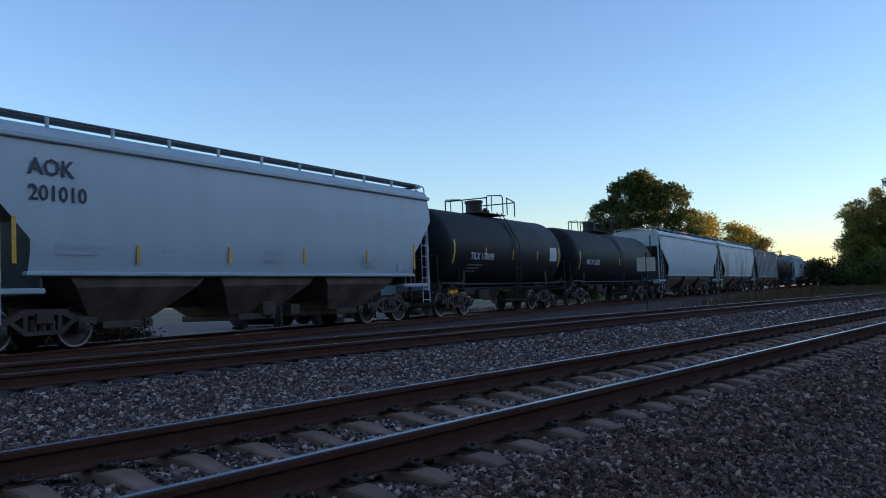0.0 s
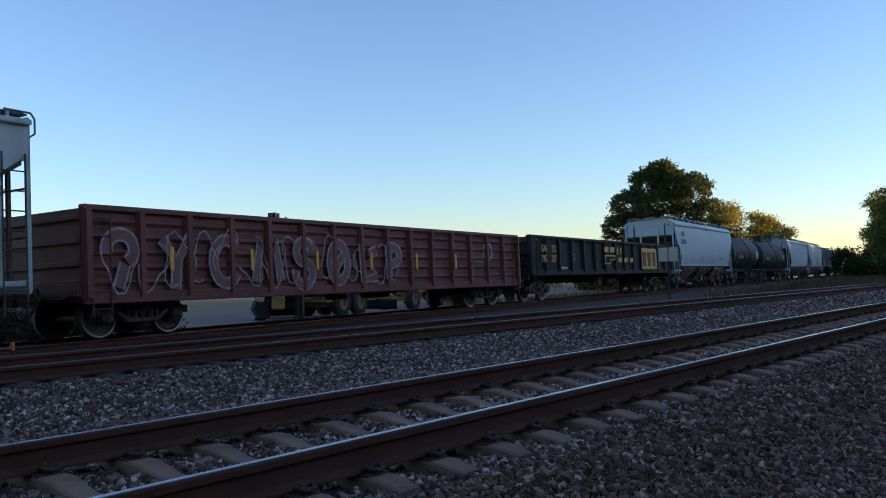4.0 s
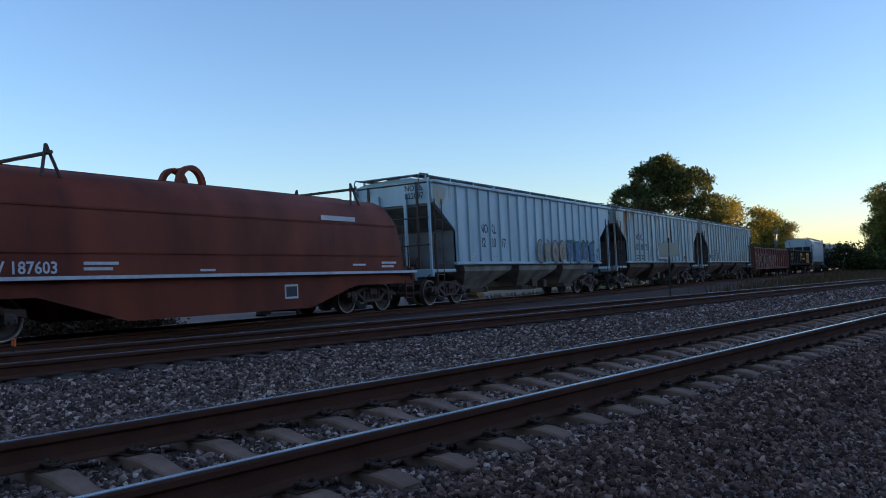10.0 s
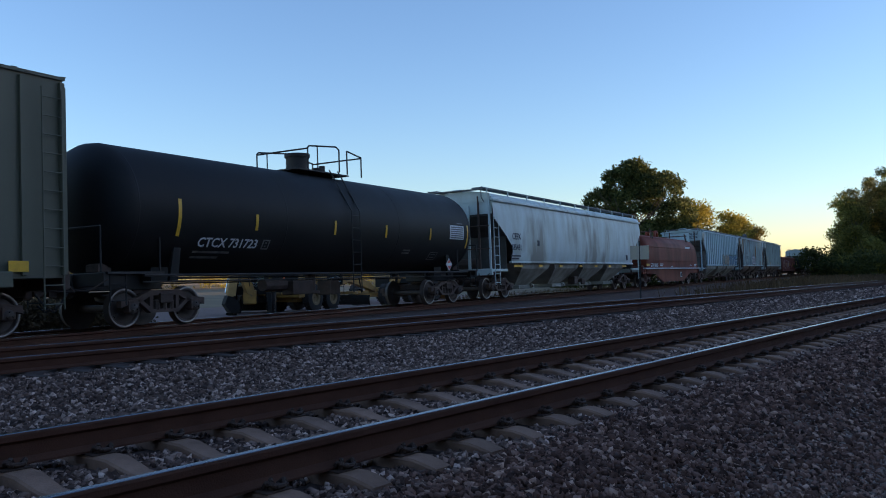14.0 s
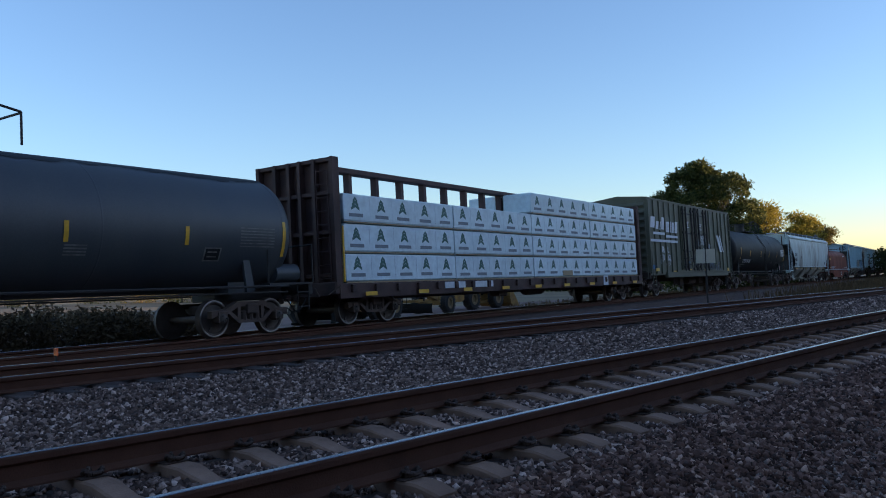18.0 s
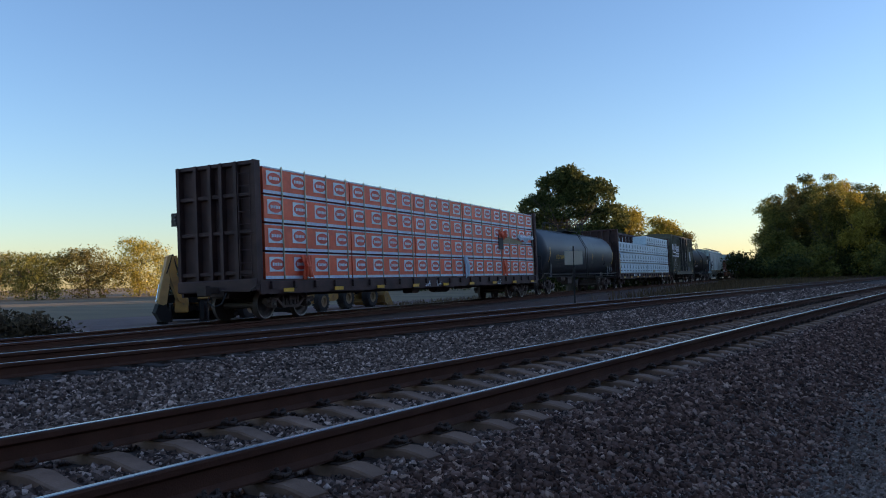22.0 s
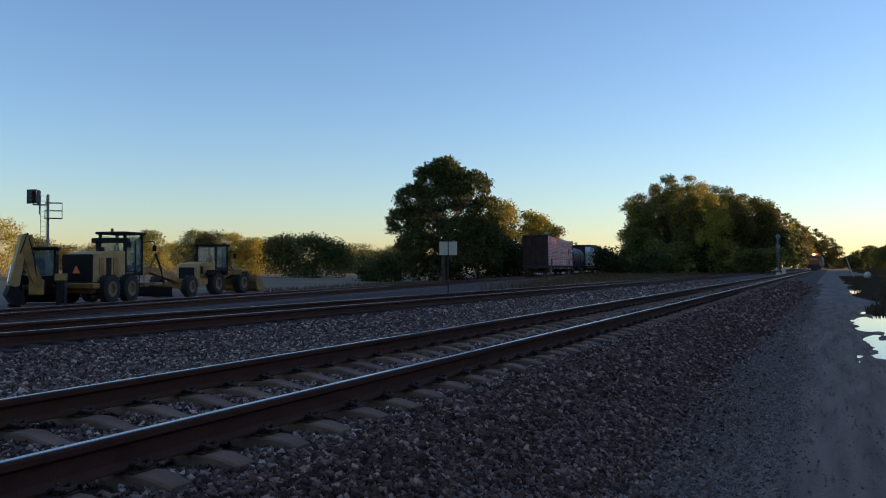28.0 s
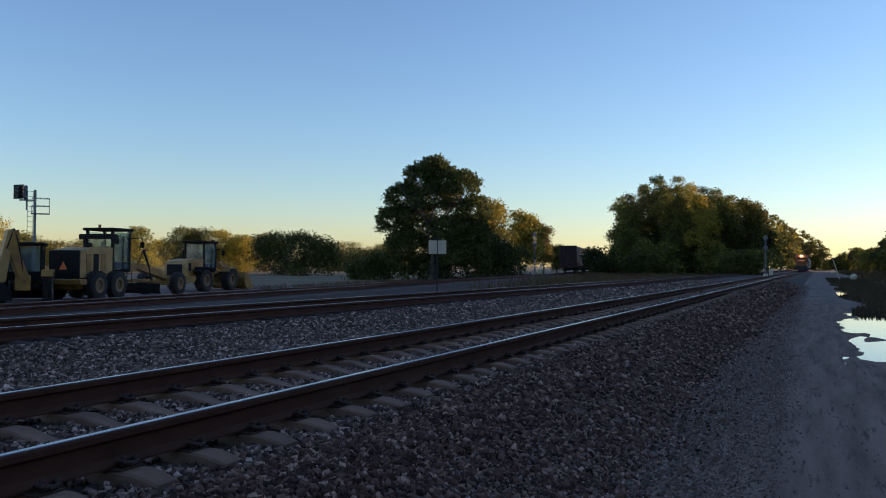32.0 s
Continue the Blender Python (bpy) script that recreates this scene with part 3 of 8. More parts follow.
# undergrowth round the lone tree
for deg, d, h, w, seed in ((26.6, 96, 5.0, 6, 31), (22.6, 97, 6.5, 7, 32), (28.2, 100, 3.2, 6, 33), (21.2, 101, 5.5, 7, 34), (24.5, 92, 3.2, 6, 35), (19.8, 112, 4.5, 7, 36), (30.0, 104, 2.2, 5, 37)):
    x, y = at_bearing(deg, d)
    tree("dense dark green shrub beside the siding", x, y, h, w, M_LEAF_DARK, seed, 4200, .2, trunk=.1, low=.05, limbs=6, clump=.8)
# the grove between the diverging tracks
r = np.random.default_rng(5)
grove = []
for k in range(26):
    u = (k % 13) / 12
    row = k // 13
    deg = 12.0 - 8.3 * u + r.normal() * .25
    d = 150 + 28 * row + r.uniform(-8, 8)
    h = (17.2 + 3.2 * math.sin(math.pi * min(1, u * 1.15 + .12))) * (.9 if u < .12 or u > .93 else 1) * d / 165 * .93 * r.uniform(.93, 1.04)
    leaf = (M_LEAF_GREEN, M_LEAF_DARK, M_LEAF_GREEN, M_LEAF_GREEN, M_LEAF_TAN)[(k * 7 + row) % 5]
    if k in (6, 7):
        leaf = M_LEAF_GOLD
    x, y = at_bearing(deg, d)
    grove.append((x, y))
    tree("tall cottonwood of a dense grove between the tracks", x, y, h * r.uniform(.88, 1.02), 6.2, leaf, 100 + k, 11000, .2, trunk=.25, low=.1, group="grove trees", clump=.9)
for k in range(16):
    x, y = at_bearing(13.6 - 10.0 * k / 15, 138 + r.uniform(-5, 12))
    tree("bushy undergrowth at the foot of the grove", x, y, r.uniform(3.2, 6.5), 6, (M_LEAF_DARK, M_LEAF_GREEN)[k % 2], 140 + k, 2800, .24, trunk=.1, low=.03, limbs=5, group="grove shrubs", clump=.8)
# the row along the far side of the main line, and the belt beyond the road, extended out of view to shade the tracks
for k in range(14):
    y = 228 + k * 46 + r.uniform(-6, 6)
    x = -12.8 - r.uniform(0, 2.5)
    tree("tree of a sunlit row along the railway", x, y, r.uniform(16, 18.5) + (y - 230) * .02, 12 + (y - 230) * .01, (M_LEAF_TAN, M_LEAF_GREEN, M_LEAF_GOLD)[k % 3], 170 + k, 2600, .55, trunk=.25, low=.08, group="row trees")
for k in range(6):
    x = -17 + k * 4.0
    tree("distant tree closing the view along the railway", x, 600 + r.uniform(-20, 20), (28, 27, 25.5, 23.5, 20.5, 18)[k], 11, (M_LEAF_TAN, M_LEAF_GREEN)[k % 2], 250 + k, 3200, .55, trunk=.3, low=.0, group="distant trees", clump=1.5)
for k in range(5):
    tree("low distant tree where the dirt road ends", 6.5 + k * 4.2, 560 + r.uniform(-15, 15), (6.5, 8, 10.5, 13, 14)[k], 9, (M_LEAF_GREEN, M_LEAF_DARK)[k % 2], 270 + k, 2400, .5, trunk=.2, low=.0, group="road end trees", clump=1.2)
# belt trees nearer than about 330 m are unseen, added to block the low sun
belt = []
for k in range(5):
    belt.append(tree("dark tree of the sun-blocking belt beyond the dirt road", 30, 60 + k * 9, 13 + k * .4, 13, (M_LEAF_DARK, M_LEAF_GREEN)[k % 2], 200 + k, 6500, .55, trunk=.25, low=.0, group="belt trees", clump=1.6))
for k in range(120):
    y = -75 + k * 4.6 if k < 85 else 330 + (k - 85) * 24
    x = 25 + (k % 3) * 5 + r.uniform(0, 3)
    sc = r.uniform(.95, 1.15) * (1 if k < 85 else .92)
    copy_thing(belt[k % 5], pose(x, y, 0, 0, 0, r.uniform(0, 360)) @ Matrix.Diagonal((sc, sc, sc, 1)))
# second row, also out of view, added to close gaps where sun leaks through
for k in range(70):
    y = -60 + k * 6.5
    copy_thing(belt[k % 5], pose(41 + (k % 2) * 6, y, -.3, 0, 0, r.uniform(0, 360)))
# distant trees over the field
for k, (deg, d, h, w, leaf) in enumerate(((56.5, 170, 9, 13, M_LEAF_TAN), (53.5, 175, 11.5, 12, M_LEAF_GOLD), (51, 200, 8, 12, M_LEAF_GREEN), (49.2, 230, 7, 11, M_LEAF_TAN), (47, 240, 8, 14, M_LEAF_TAN), (44.6, 190, 9.6, 9, M_LEAF_GREEN),
                                          (43.4, 240, 8, 14, M_LEAF_GOLD), (41.8, 205, 10.2, 11, M_LEAF_GREEN), (40.4, 200, 9.8, 10, M_LEAF_TAN), (39.2, 200, 9.5, 11, M_LEAF_GOLD), (37.8, 195, 8.2, 9, M_LEAF_GOLD), (36.3, 215, 9.4, 11, M_LEAF_TAN),
                                          (35, 150, 7.2, 10, M_LEAF_DARK), (33.6, 140, 6.8, 10, M_LEAF_DARK), (32.0, 320, 10, 14, M_LEAF_TAN), (30.4, 330, 10.5, 16, M_LEAF_TAN), (28.6, 300, 9, 14, M_LEAF_GREEN), (27.4, 260, 9.5, 12, M_LEAF_TAN),
                                          (59.5, 165, 8, 13, M_LEAF_GREEN), (62, 190, 9, 14, M_LEAF_TAN), (65, 210, 9, 15, M_LEAF_GREEN), (68.5, 200, 9, 15, M_LEAF_TAN), (31.2, 240, 5.5, 14, M_LEAF_DARK), (29.4, 230, 5.5, 14, M_LEAF_DARK))):
    x, y = at_bearing(deg, d)
    tree("distant field-edge tree in evening light", x, y, h * .98, w * 1.2, leaf, 300 + k, 12000, .2, trunk=.2, low=.0, group="field trees", clump=1.1)
# dark weeds beside the siding at the yard's edge
for k, (deg, d, h, w) in enumerate(((59.5, 25, 1.1, 2.6), (61.5, 24.5, 1.5, 3.0), (63.5, 24.5, 1.7, 3.0), (65.5, 24, 1.75, 3.0), (68, 24, 1.8, 3.2), (70.5, 24, 1.7, 3.2), (62.5, 27, 1.7, 3.4), (66.5, 27.5, 1.9, 3.4), (73, 24, 1.6, 3.2))):
    x, y = at_bearing(deg, d)
    tree("dark brown weedy bush at the edge of the yard", x, y, h * .72, w * .9, M_LEAF_WEED, 400 + k, 2600, .075, trunk=.03, low=.0, limbs=6, clump=.3, group="yard weeds")
# ================= rolling stock =================
# A car's own space: x ahead, z up from the rail top; its -y side faces the main tracks.
def paint(name, base, second, amount=0.7, spots=None, cut=0.6, rough=0.5, scale=1.3, spot_scale=2.2, upright=.14):
    return surface(name, base, second, rough=rough, scale=scale, stretch=(1.3, 1, upright), amount=amount, bump=0.05, grain=40, spots=spots, spot_scale=spot_scale, spot_cut=cut)


M_AOK = paint("clean_white_car_paint", (0.45, 0.525, 0.53), (0.38, 0.445, 0.45), 0.5)
M_NOKL_A = paint("weathered_grey_car_paint", (0.456, 0.528, 0.496), (0.297, 0.324, 0.283), 0.8, (0.15, 0.1, 0.065), 0.6)
M_NOKL_B = paint("rust_streaked_grey_paint", (0.445, 0.564, 0.566), (0.329, 0.360, 0.307), 0.8, (0.3, 0.12, 0.035), 0.55, spot_scale=2.3)
M_NOKL_C = paint("faded_blue_grey_paint", (0.445, 0.600, 0.637), (0.318, 0.432, 0.448), 0.7, (0.3, 0.24, 0.12), 0.68)
M_CEFX = paint("stained_white_car_paint", (0.621, 0.700, 0.672), (0.446, 0.466, 0.389), 0.8, (0.3, 0.285, 0.235), 0.55, spot_scale=0.6, upright=.4)
M_FARGREY = paint("dull_grey_car_paint", (0.36, 0.37, 0.36), (0.22, 0.22, 0.2), 0.7)
# slope sheets are car paint with the shade under the ends in the colour
M_SLOPE = surface("shade_dark_slope_sheet", (0.05, 0.045, 0.042), (0.1, 0.085, 0.07), rough=0.8, scale=2, amount=0.8, bump=0.1)
M_SLOPE_GREY = surface("shade_grey_slope_sheet", (0.2, 0.2, 0.185), (0.1, 0.09, 0.075), rough=0.8, scale=1.2, amount=0.9, bump=0.1)
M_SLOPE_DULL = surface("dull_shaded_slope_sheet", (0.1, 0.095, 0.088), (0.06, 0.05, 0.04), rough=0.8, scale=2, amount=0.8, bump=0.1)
M_WALK = surface("weathered_galvanised_walkway", (0.2, 0.21, 0.21), (0.12, 0.12, 0.115), rough=0.6, metal=.3, scale=4, amount=.8, bump=0.1)
M_BAY = surface("grimy_hopper_bay", (0.23, 0.15, 0.11), (0.1, 0.068, 0.05), rough=0.85, scale=1.6, amount=0.9, bump=0.15)
M_BAY_GREY = surface("dusty_grey_hopper_bay", (0.44, 0.41, 0.34), (0.2, 0.18, 0.14), rough=0.85, scale=1.6, amount=0.9, bump=0.15)
M_TANK = surface("black_tank_paint", (0.011, 0.0095, 0.009), (0.02, 0.017, 0.015), rough=0.6, scale=1.2, amount=0.8, bump=0.04, grain=30, spec=0.25)
M_TANK_BLUE = surface("dark_slate_tank_paint", (0.04, 0.046, 0.054), (0.066, 0.068, 0.07), rough=0.5, scale=.9, stretch=(1, 1, .3), amount=0.8, bump=0.04, grain=30)
M_TANK_TAN = surface("dusty_brown_tank_paint", (0.12, 0.1, 0.085), (0.07, 0.06, 0.05), rough=0.6, scale=1.2, amount=0.8, bump=0.05)
M_GON = surface("faded_black_gondola_paint", (0.026, 0.02, 0.018), (0.045, 0.034, 0.029), spec=0.25, rough=0.65, scale=1.6, stretch=(1, 1, .3), amount=0.8, bump=0.1)
M_RED = surface("oxide_red_car_paint", (0.23, 0.052, 0.034), (0.12, 0.034, 0.024), rough=0.65, scale=1.3, stretch=(1, 1, .3), amount=0.8, bump=0.1, spots=(0.07, 0.03, 0.02), spot_scale=3, spot_cut=.62)
M_COIL = surface("worn_red_coil_hood", (0.25, 0.042, 0.016), (0.125, 0.024, 0.011), rough=0.65, spec=.3, scale=.9, stretch=(1, 1, .4), amount=0.9, bump=0.06, spots=(0.095, 0.026, 0.016), spot_scale=1.8, spot_cut=.66)
M_BOX = surface("dark_green_boxcar_paint", (0.1, 0.095, 0.06), (0.145, 0.134, 0.09), rough=0.6, scale=1.1, stretch=(1, 1, .25), amount=0.8, bump=0.08, spots=(0.09, 0.05, 0.03), spot_scale=2, spot_cut=.68)
M_FLAT = surface("brown_flatcar_steel", (0.08, 0.032, 0.025), (0.042, 0.019, 0.016), rough=0.7, scale=2, amount=0.8, bump=0.15)
M_WRAP_W = surface("white_lumber_wrap", (0.66, 0.76, 0.78), (0.54, 0.63, 0.65), rough=0.45, scale=2.4, amount=0.6, bump=0.35, grain=7, vary=.06)
M_WRAP_R = surface("orange_red_lumber_wrap", (0.95, 0.15, 0.055), (0.82, 0.11, 0.045), rough=0.5, scale=2.4, amount=0.6, bump=0.35, grain=7, vary=.08)
M_WRAP_G = surface("pale_wrap_edge", (0.66, 0.72, 0.78), (0.5, 0.55, 0.6), rough=0.5, scale=3, bump=0.2, grain=9)
M_LOGO_W = surface("printed_white", (0.8, 0.82, 0.84), (0.7, 0.72, 0.74), rough=0.5, bump=0.02)
M_LOGO_R = surface("printed_red", (0.82, 0.115, 0.06), (0.7, 0.09, 0.05), rough=0.5, bump=0.02)
M_LOGO_G = surface("printed_green", (0.03, 0.12, 0.1), (0.025, 0.085, 0.09), rough=0.5, bump=0.02)
M_LUMBER = surface("sawn_lumber_ends", (0.42, 0.3, 0.17), (0.3, 0.2, 0.11), rough=0.8, scale=8, bump=0.2)
M_STRAP = surface("steel_strap", (0.4, 0.36, 0.26), (0.24, 0.21, 0.15), rough=0.4, metal=.6, bump=0.05)
M_SPRAY_W = surface("white_spray_paint", (0.6, 0.6, 0.6), (0.34, 0.34, 0.34), rough=.6, scale=5, amount=.9, bump=.02)
M_GREYTEXT = surface("grey_printed_ink", (0.16, 0.19, 0.21), (0.22, 0.25, 0.27), rough=.6, scale=6, amount=.8, bump=.02)
M_PALETEXT = surface("faded_grey_stencil", (0.36, 0.4, 0.42), (0.46, 0.5, 0.52), rough=.6, scale=6, amount=.8, bump=.02)
M_SPRAY_D = surface("dulled_white_stencil", (0.2, 0.19, 0.18), (0.08, 0.078, 0.075), rough=.6, scale=7, amount=.9, bump=.02)
M_RUSTY = surface("yellowish_rust_stain", (0.42, 0.36, 0.22), (0.4, 0.44, 0.4), rough=.7, scale=3, amount=1.0, bump=.03)
M_SPRAY_F = surface("thin_grey_spray", (0.2, 0.12, 0.105), (0.27, 0.08, 0.055), rough=.7, scale=4, amount=.9, bump=.03)
M_SPRAY_P = surface("faded_silver_spray", (0.42, 0.36, 0.34), (0.25, 0.13, 0.11), rough=.6, scale=5, amount=1.0, bump=.03)
M_SPRAY_T = surface("tan_spray_paint", (0.38, 0.29, 0.2), (0.26, 0.2, 0.15), rough=.6, scale=5, amount=.7, bump=.02)
M_SPRAY_B = surface("blue_spray_paint", (0.035, 0.16, 0.32), (0.06, 0.16, 0.24), rough=.6, scale=5, amount=.9, bump=.02)
M_SPRAY_O = surface("ochre_spray_paint", (0.34, 0.17, 0.07), (0.2, 0.1, 0.05), rough=.6, scale=5, amount=.9, bump=.02)
M_SPRAY_G = surface("green_spray_paint", (0.05, 0.16, 0.12), (0.03, 0.09, 0.07), rough=.6, scale=5, amount=.9, bump=.02)
M_SIGN_Y = surface("yellow_panel_paint", (0.7, 0.4, 0.05), (0.5, 0.28, 0.04), rough=.5, scale=4, amount=.7, bump=.02)
M_DRED = surface("dark_red_stencil", (0.22, 0.04, 0.03), (0.15, 0.03, 0.025), rough=.6, scale=4, bump=.02)
M_GLAZE, _n, _l, _b = node_material("dark_cab_glass")
_b.inputs["Base Color"].default_value, _b.inputs["Roughness"].default_value = (0.02, 0.03, 0.035, 1), 0.08


def side_plane(x, z, y):
    """Letters on the side that faces the main tracks."""
    return pose(x, y, z, 90, 0, 0)


def end_plane(x, y, z):
    """Letters on the rear end."""
    return pose(x, y, z, 90, 0, -90)


_truck = {}


def truck_meshes():
    if _truck:
        return _truck
    m = Mesh()
    for sy in (-1,):
        y0, y1 = sy * .93, sy * 1.08
        m.prism([(-1.2, .44), (-1.2, .6), (-.78, .64), (-.42, .8), (.42, .8), (.78, .64), (1.2, .6), (1.2, .44), (1.0, .5), (.72, .52), (.4, .68), (-.4, .68), (-.72, .52), (-1.0, .5)], y0, y1)
        m.prism([(-.78, .6), (-.4, .3), (.4, .3), (.78, .6), (.66, .6), (.34, .38), (-.34, .38), (-.66, .6)], y0, y1)
        for sx in (-1, 1):
            m.box(sx * .37, sy * 1.0, .52, .09, .14, .36)
            m.box(sx * .89, sy * 1.01, .46, .26, .2, .3, .04)
    part_side = m.done("side_frame")
    part_side.materials.append(M_TRUCK)
    m = Mesh()
    m.box(0, 0, .62, .36, 2.3, .24, .03).box(0, 0, .78, .5, .7, .12).box(0, 0, .35, 1.0, .12, .08)
    for sx in (-.45, .45):
        m.box(sx, 0, .42, .1, 1.5, .14)
    bol = m.done("truck_bolster")
    bol.materials.append(M_UNDER)
    m = Mesh()
    m.spin([(.36, .02), (.36, .075), (.4, .085), (.44, .075), (.48, .085), (.52, .075), (.56, .085), (.6, .02)], "z", 8)
    spr = m.done("spring", True)
    spr.materials.append(M_UNDER)
    m = Mesh()
    m.cyl((0, -1.0, 0), (0, 1.0, 0), .085, 10)
    for sy in (-1, 1):
        s = sy
        m.spin([(s * .68, .0), (s * .68, .46), (s * .71, .44), (s * .815, .425), (s * .815, .36), (s * .775, .33), (s * .77, .2), (s * .8, .16), (s * .82, .0)], "y", 26)
        m.spin([(s * .98, .0), (s * .98, .12), (s * 1.1, .12), (s * 1.14, .07), (s * 1.14, .0)], "y", 12)
        for k in range(3):
            a = k * 2.094
            m.box(math.cos(a) * .065, s * 1.15, math.sin(a) * .065, .03, .03, .03)
        m.box(.27, s * .79, 0, .1, .03, .05)
    whl = m.done("wheelset", True)
    whl.materials.append(M_WHEEL)
    m = Mesh()
    for s in (-1, 1):
        m.spin([(s * .8155, .385), (s * .8185, .392), (s * .8185, .421), (s * .8155, .426)], "y", 26)
    trd = m.done("tread", True)
    trd.materials.append(M_TREAD)
    _truck.update(side=part_side, bol=bol, spr=spr, whl=whl, trd=trd)
    return _truck


WHEELSETS = {-1: [], 1: []}


def add_truck(car, x):
    d = truck_meshes()
    t = part("truck", d["bol"], None, car, "cast steel freight truck", at=(x, 0, 0))
    part("side_frame", d["side"], None, t)
    part("side_frame", d["side"], None, t, at=pose(0, 0, 0, 0, 0, 180))
    for sy in (-1, 1):
        for dx in (-.2, 0, .2):
            part("spring", d["spr"], None, t, at=(dx, sy * 1.02, 0))
    for k in (-1, 1):
        w = part("wheelset", d["whl"], None, t, "steel wheels on an axle", at=(k * .89, 0, .425))
        part("tread", d["trd"], None, w, "worn bright rim of the wheel")
        WHEELSETS[k].append(w)


def ladder(m, x, y, z0, z1, wide=.4, axis="x", step=.36, r=.017):
    dx, dy = (wide / 2, 0) if axis == "x" else (0, wide / 2)
    for s in (-1, 1):
        m.cyl((x + s * dx, y + s * dy, z0), (x + s * dx, y + s * dy, z1), r, 6)
    z = z0 + .1
    while z < z1:
        m.cyl((x - dx, y - dy, z), (x + dx, y + dy, z), r * .8, 5)
        z += step
    return m


def gear(car, valve, drum, box):
    """Brake valve, air drum and box hung under a car."""
    part("brake_valve", Mesh().box(*valve), M_UNDER, car)
    x0, x1, y, z, r = drum
    part("air_drum", Mesh().cyl((x0, y, z), (x1, y, z), r, 10), M_UNDER, car)
    part("brake_box", Mesh().box(*box), M_UNDER, car)


def couplers(car, half, z=.88):
    for s in (-1, 1):
        m = Mesh()
        m.box(s * (half + .3), 0, z, .75, .16, .2, .02)
        m.prism([(s * (half + .6), z - .14), (s * (half + .78), z - .14), (s * (half + .8), z + .14), (s * (half + .6), z + .14)], -.16, .16)
        m.box(s * (half + .05), 0, z, .2, .5, .4, .03)
        part("coupler", m, M_UNDER, car)
        m = Mesh()
        m.pipe([(s * (half + .15), -.35, .8), (s * (half + .4), -.37, .5), (s * (half + .65), -.3, .42), (s * (half + .75), -.2, .55)], .022)
        part("brake_hose", m, M_BLACK, car)
        m = Mesh()
        m.pipe([(s * (half + .02), -1.45, 1.05), (s * (half + .35), -1.3, .82), (s * (half + .35), -.3, .86), (s * (half + .1), -.2, .88)], .018)
        part("uncoupling_lever", m, M_UNDER, car)


def bars(name, car, x, z, y, rows, width, height, material, gap=.05, label=""):
    """Small stencilling too fine to read: plain bars."""
    m = Mesh()
    for k in range(rows):
        w = width * (1 - .18 * ((k * 7) % 3))
        m.box(x + w / 2, y, z - k * (height + gap), w, .004, height)
    return part(name, m, material, car, label)


def graffiti(car, x0, x1, z0, z1, y, material, seed, n=7, wide=.09, label="painted scrawl"):
    """Looping sprayed strokes, not letters."""
    r = random.Random(seed)
    m = Mesh()
    for k in range(n):
        cx = x0 + (x1 - x0) * (k + .5) / n
        h, w = (z1 - z0) / 2, (x1 - x0) / n * .55
        cz = (z0 + z1) / 2 + r.uniform(-.1, .1) * h
        a0, turn = r.uniform(0, 6.28), r.uniform(3, 6) * r.choice((-1, 1))
        pts = []
        for i in range(13):
            a = a0 + turn * i / 12
            rr = 1 + .25 * math.sin(3 * a + k)
            pts.append((cx + math.cos(a) * w * rr, cz + math.sin(a) * h * rr * .9))
        yy = y - .0006 * k
        m = Mesh()
        vs = []
        for i in range(13):
            (ax, az), (bx, bz) = pts[max(0, i - 1)], pts[min(12, i + 1)]
            d = math.hypot(bx - ax, bz - az) or 1
            nx, nz = -(bz - az) / d * wide / 2, (bx - ax) / d * wide / 2
            vs += [(pts[i][0] + nx, yy, pts[i][1] + nz), (pts[i][0] - nx, yy, pts[i][1] - nz)]
        m.add(vs, [(2 * i, 2 * i + 1, 2 * i + 3, 2 * i + 2) for i in range(12)])
        part("graffiti_stroke", m, material, car, label)


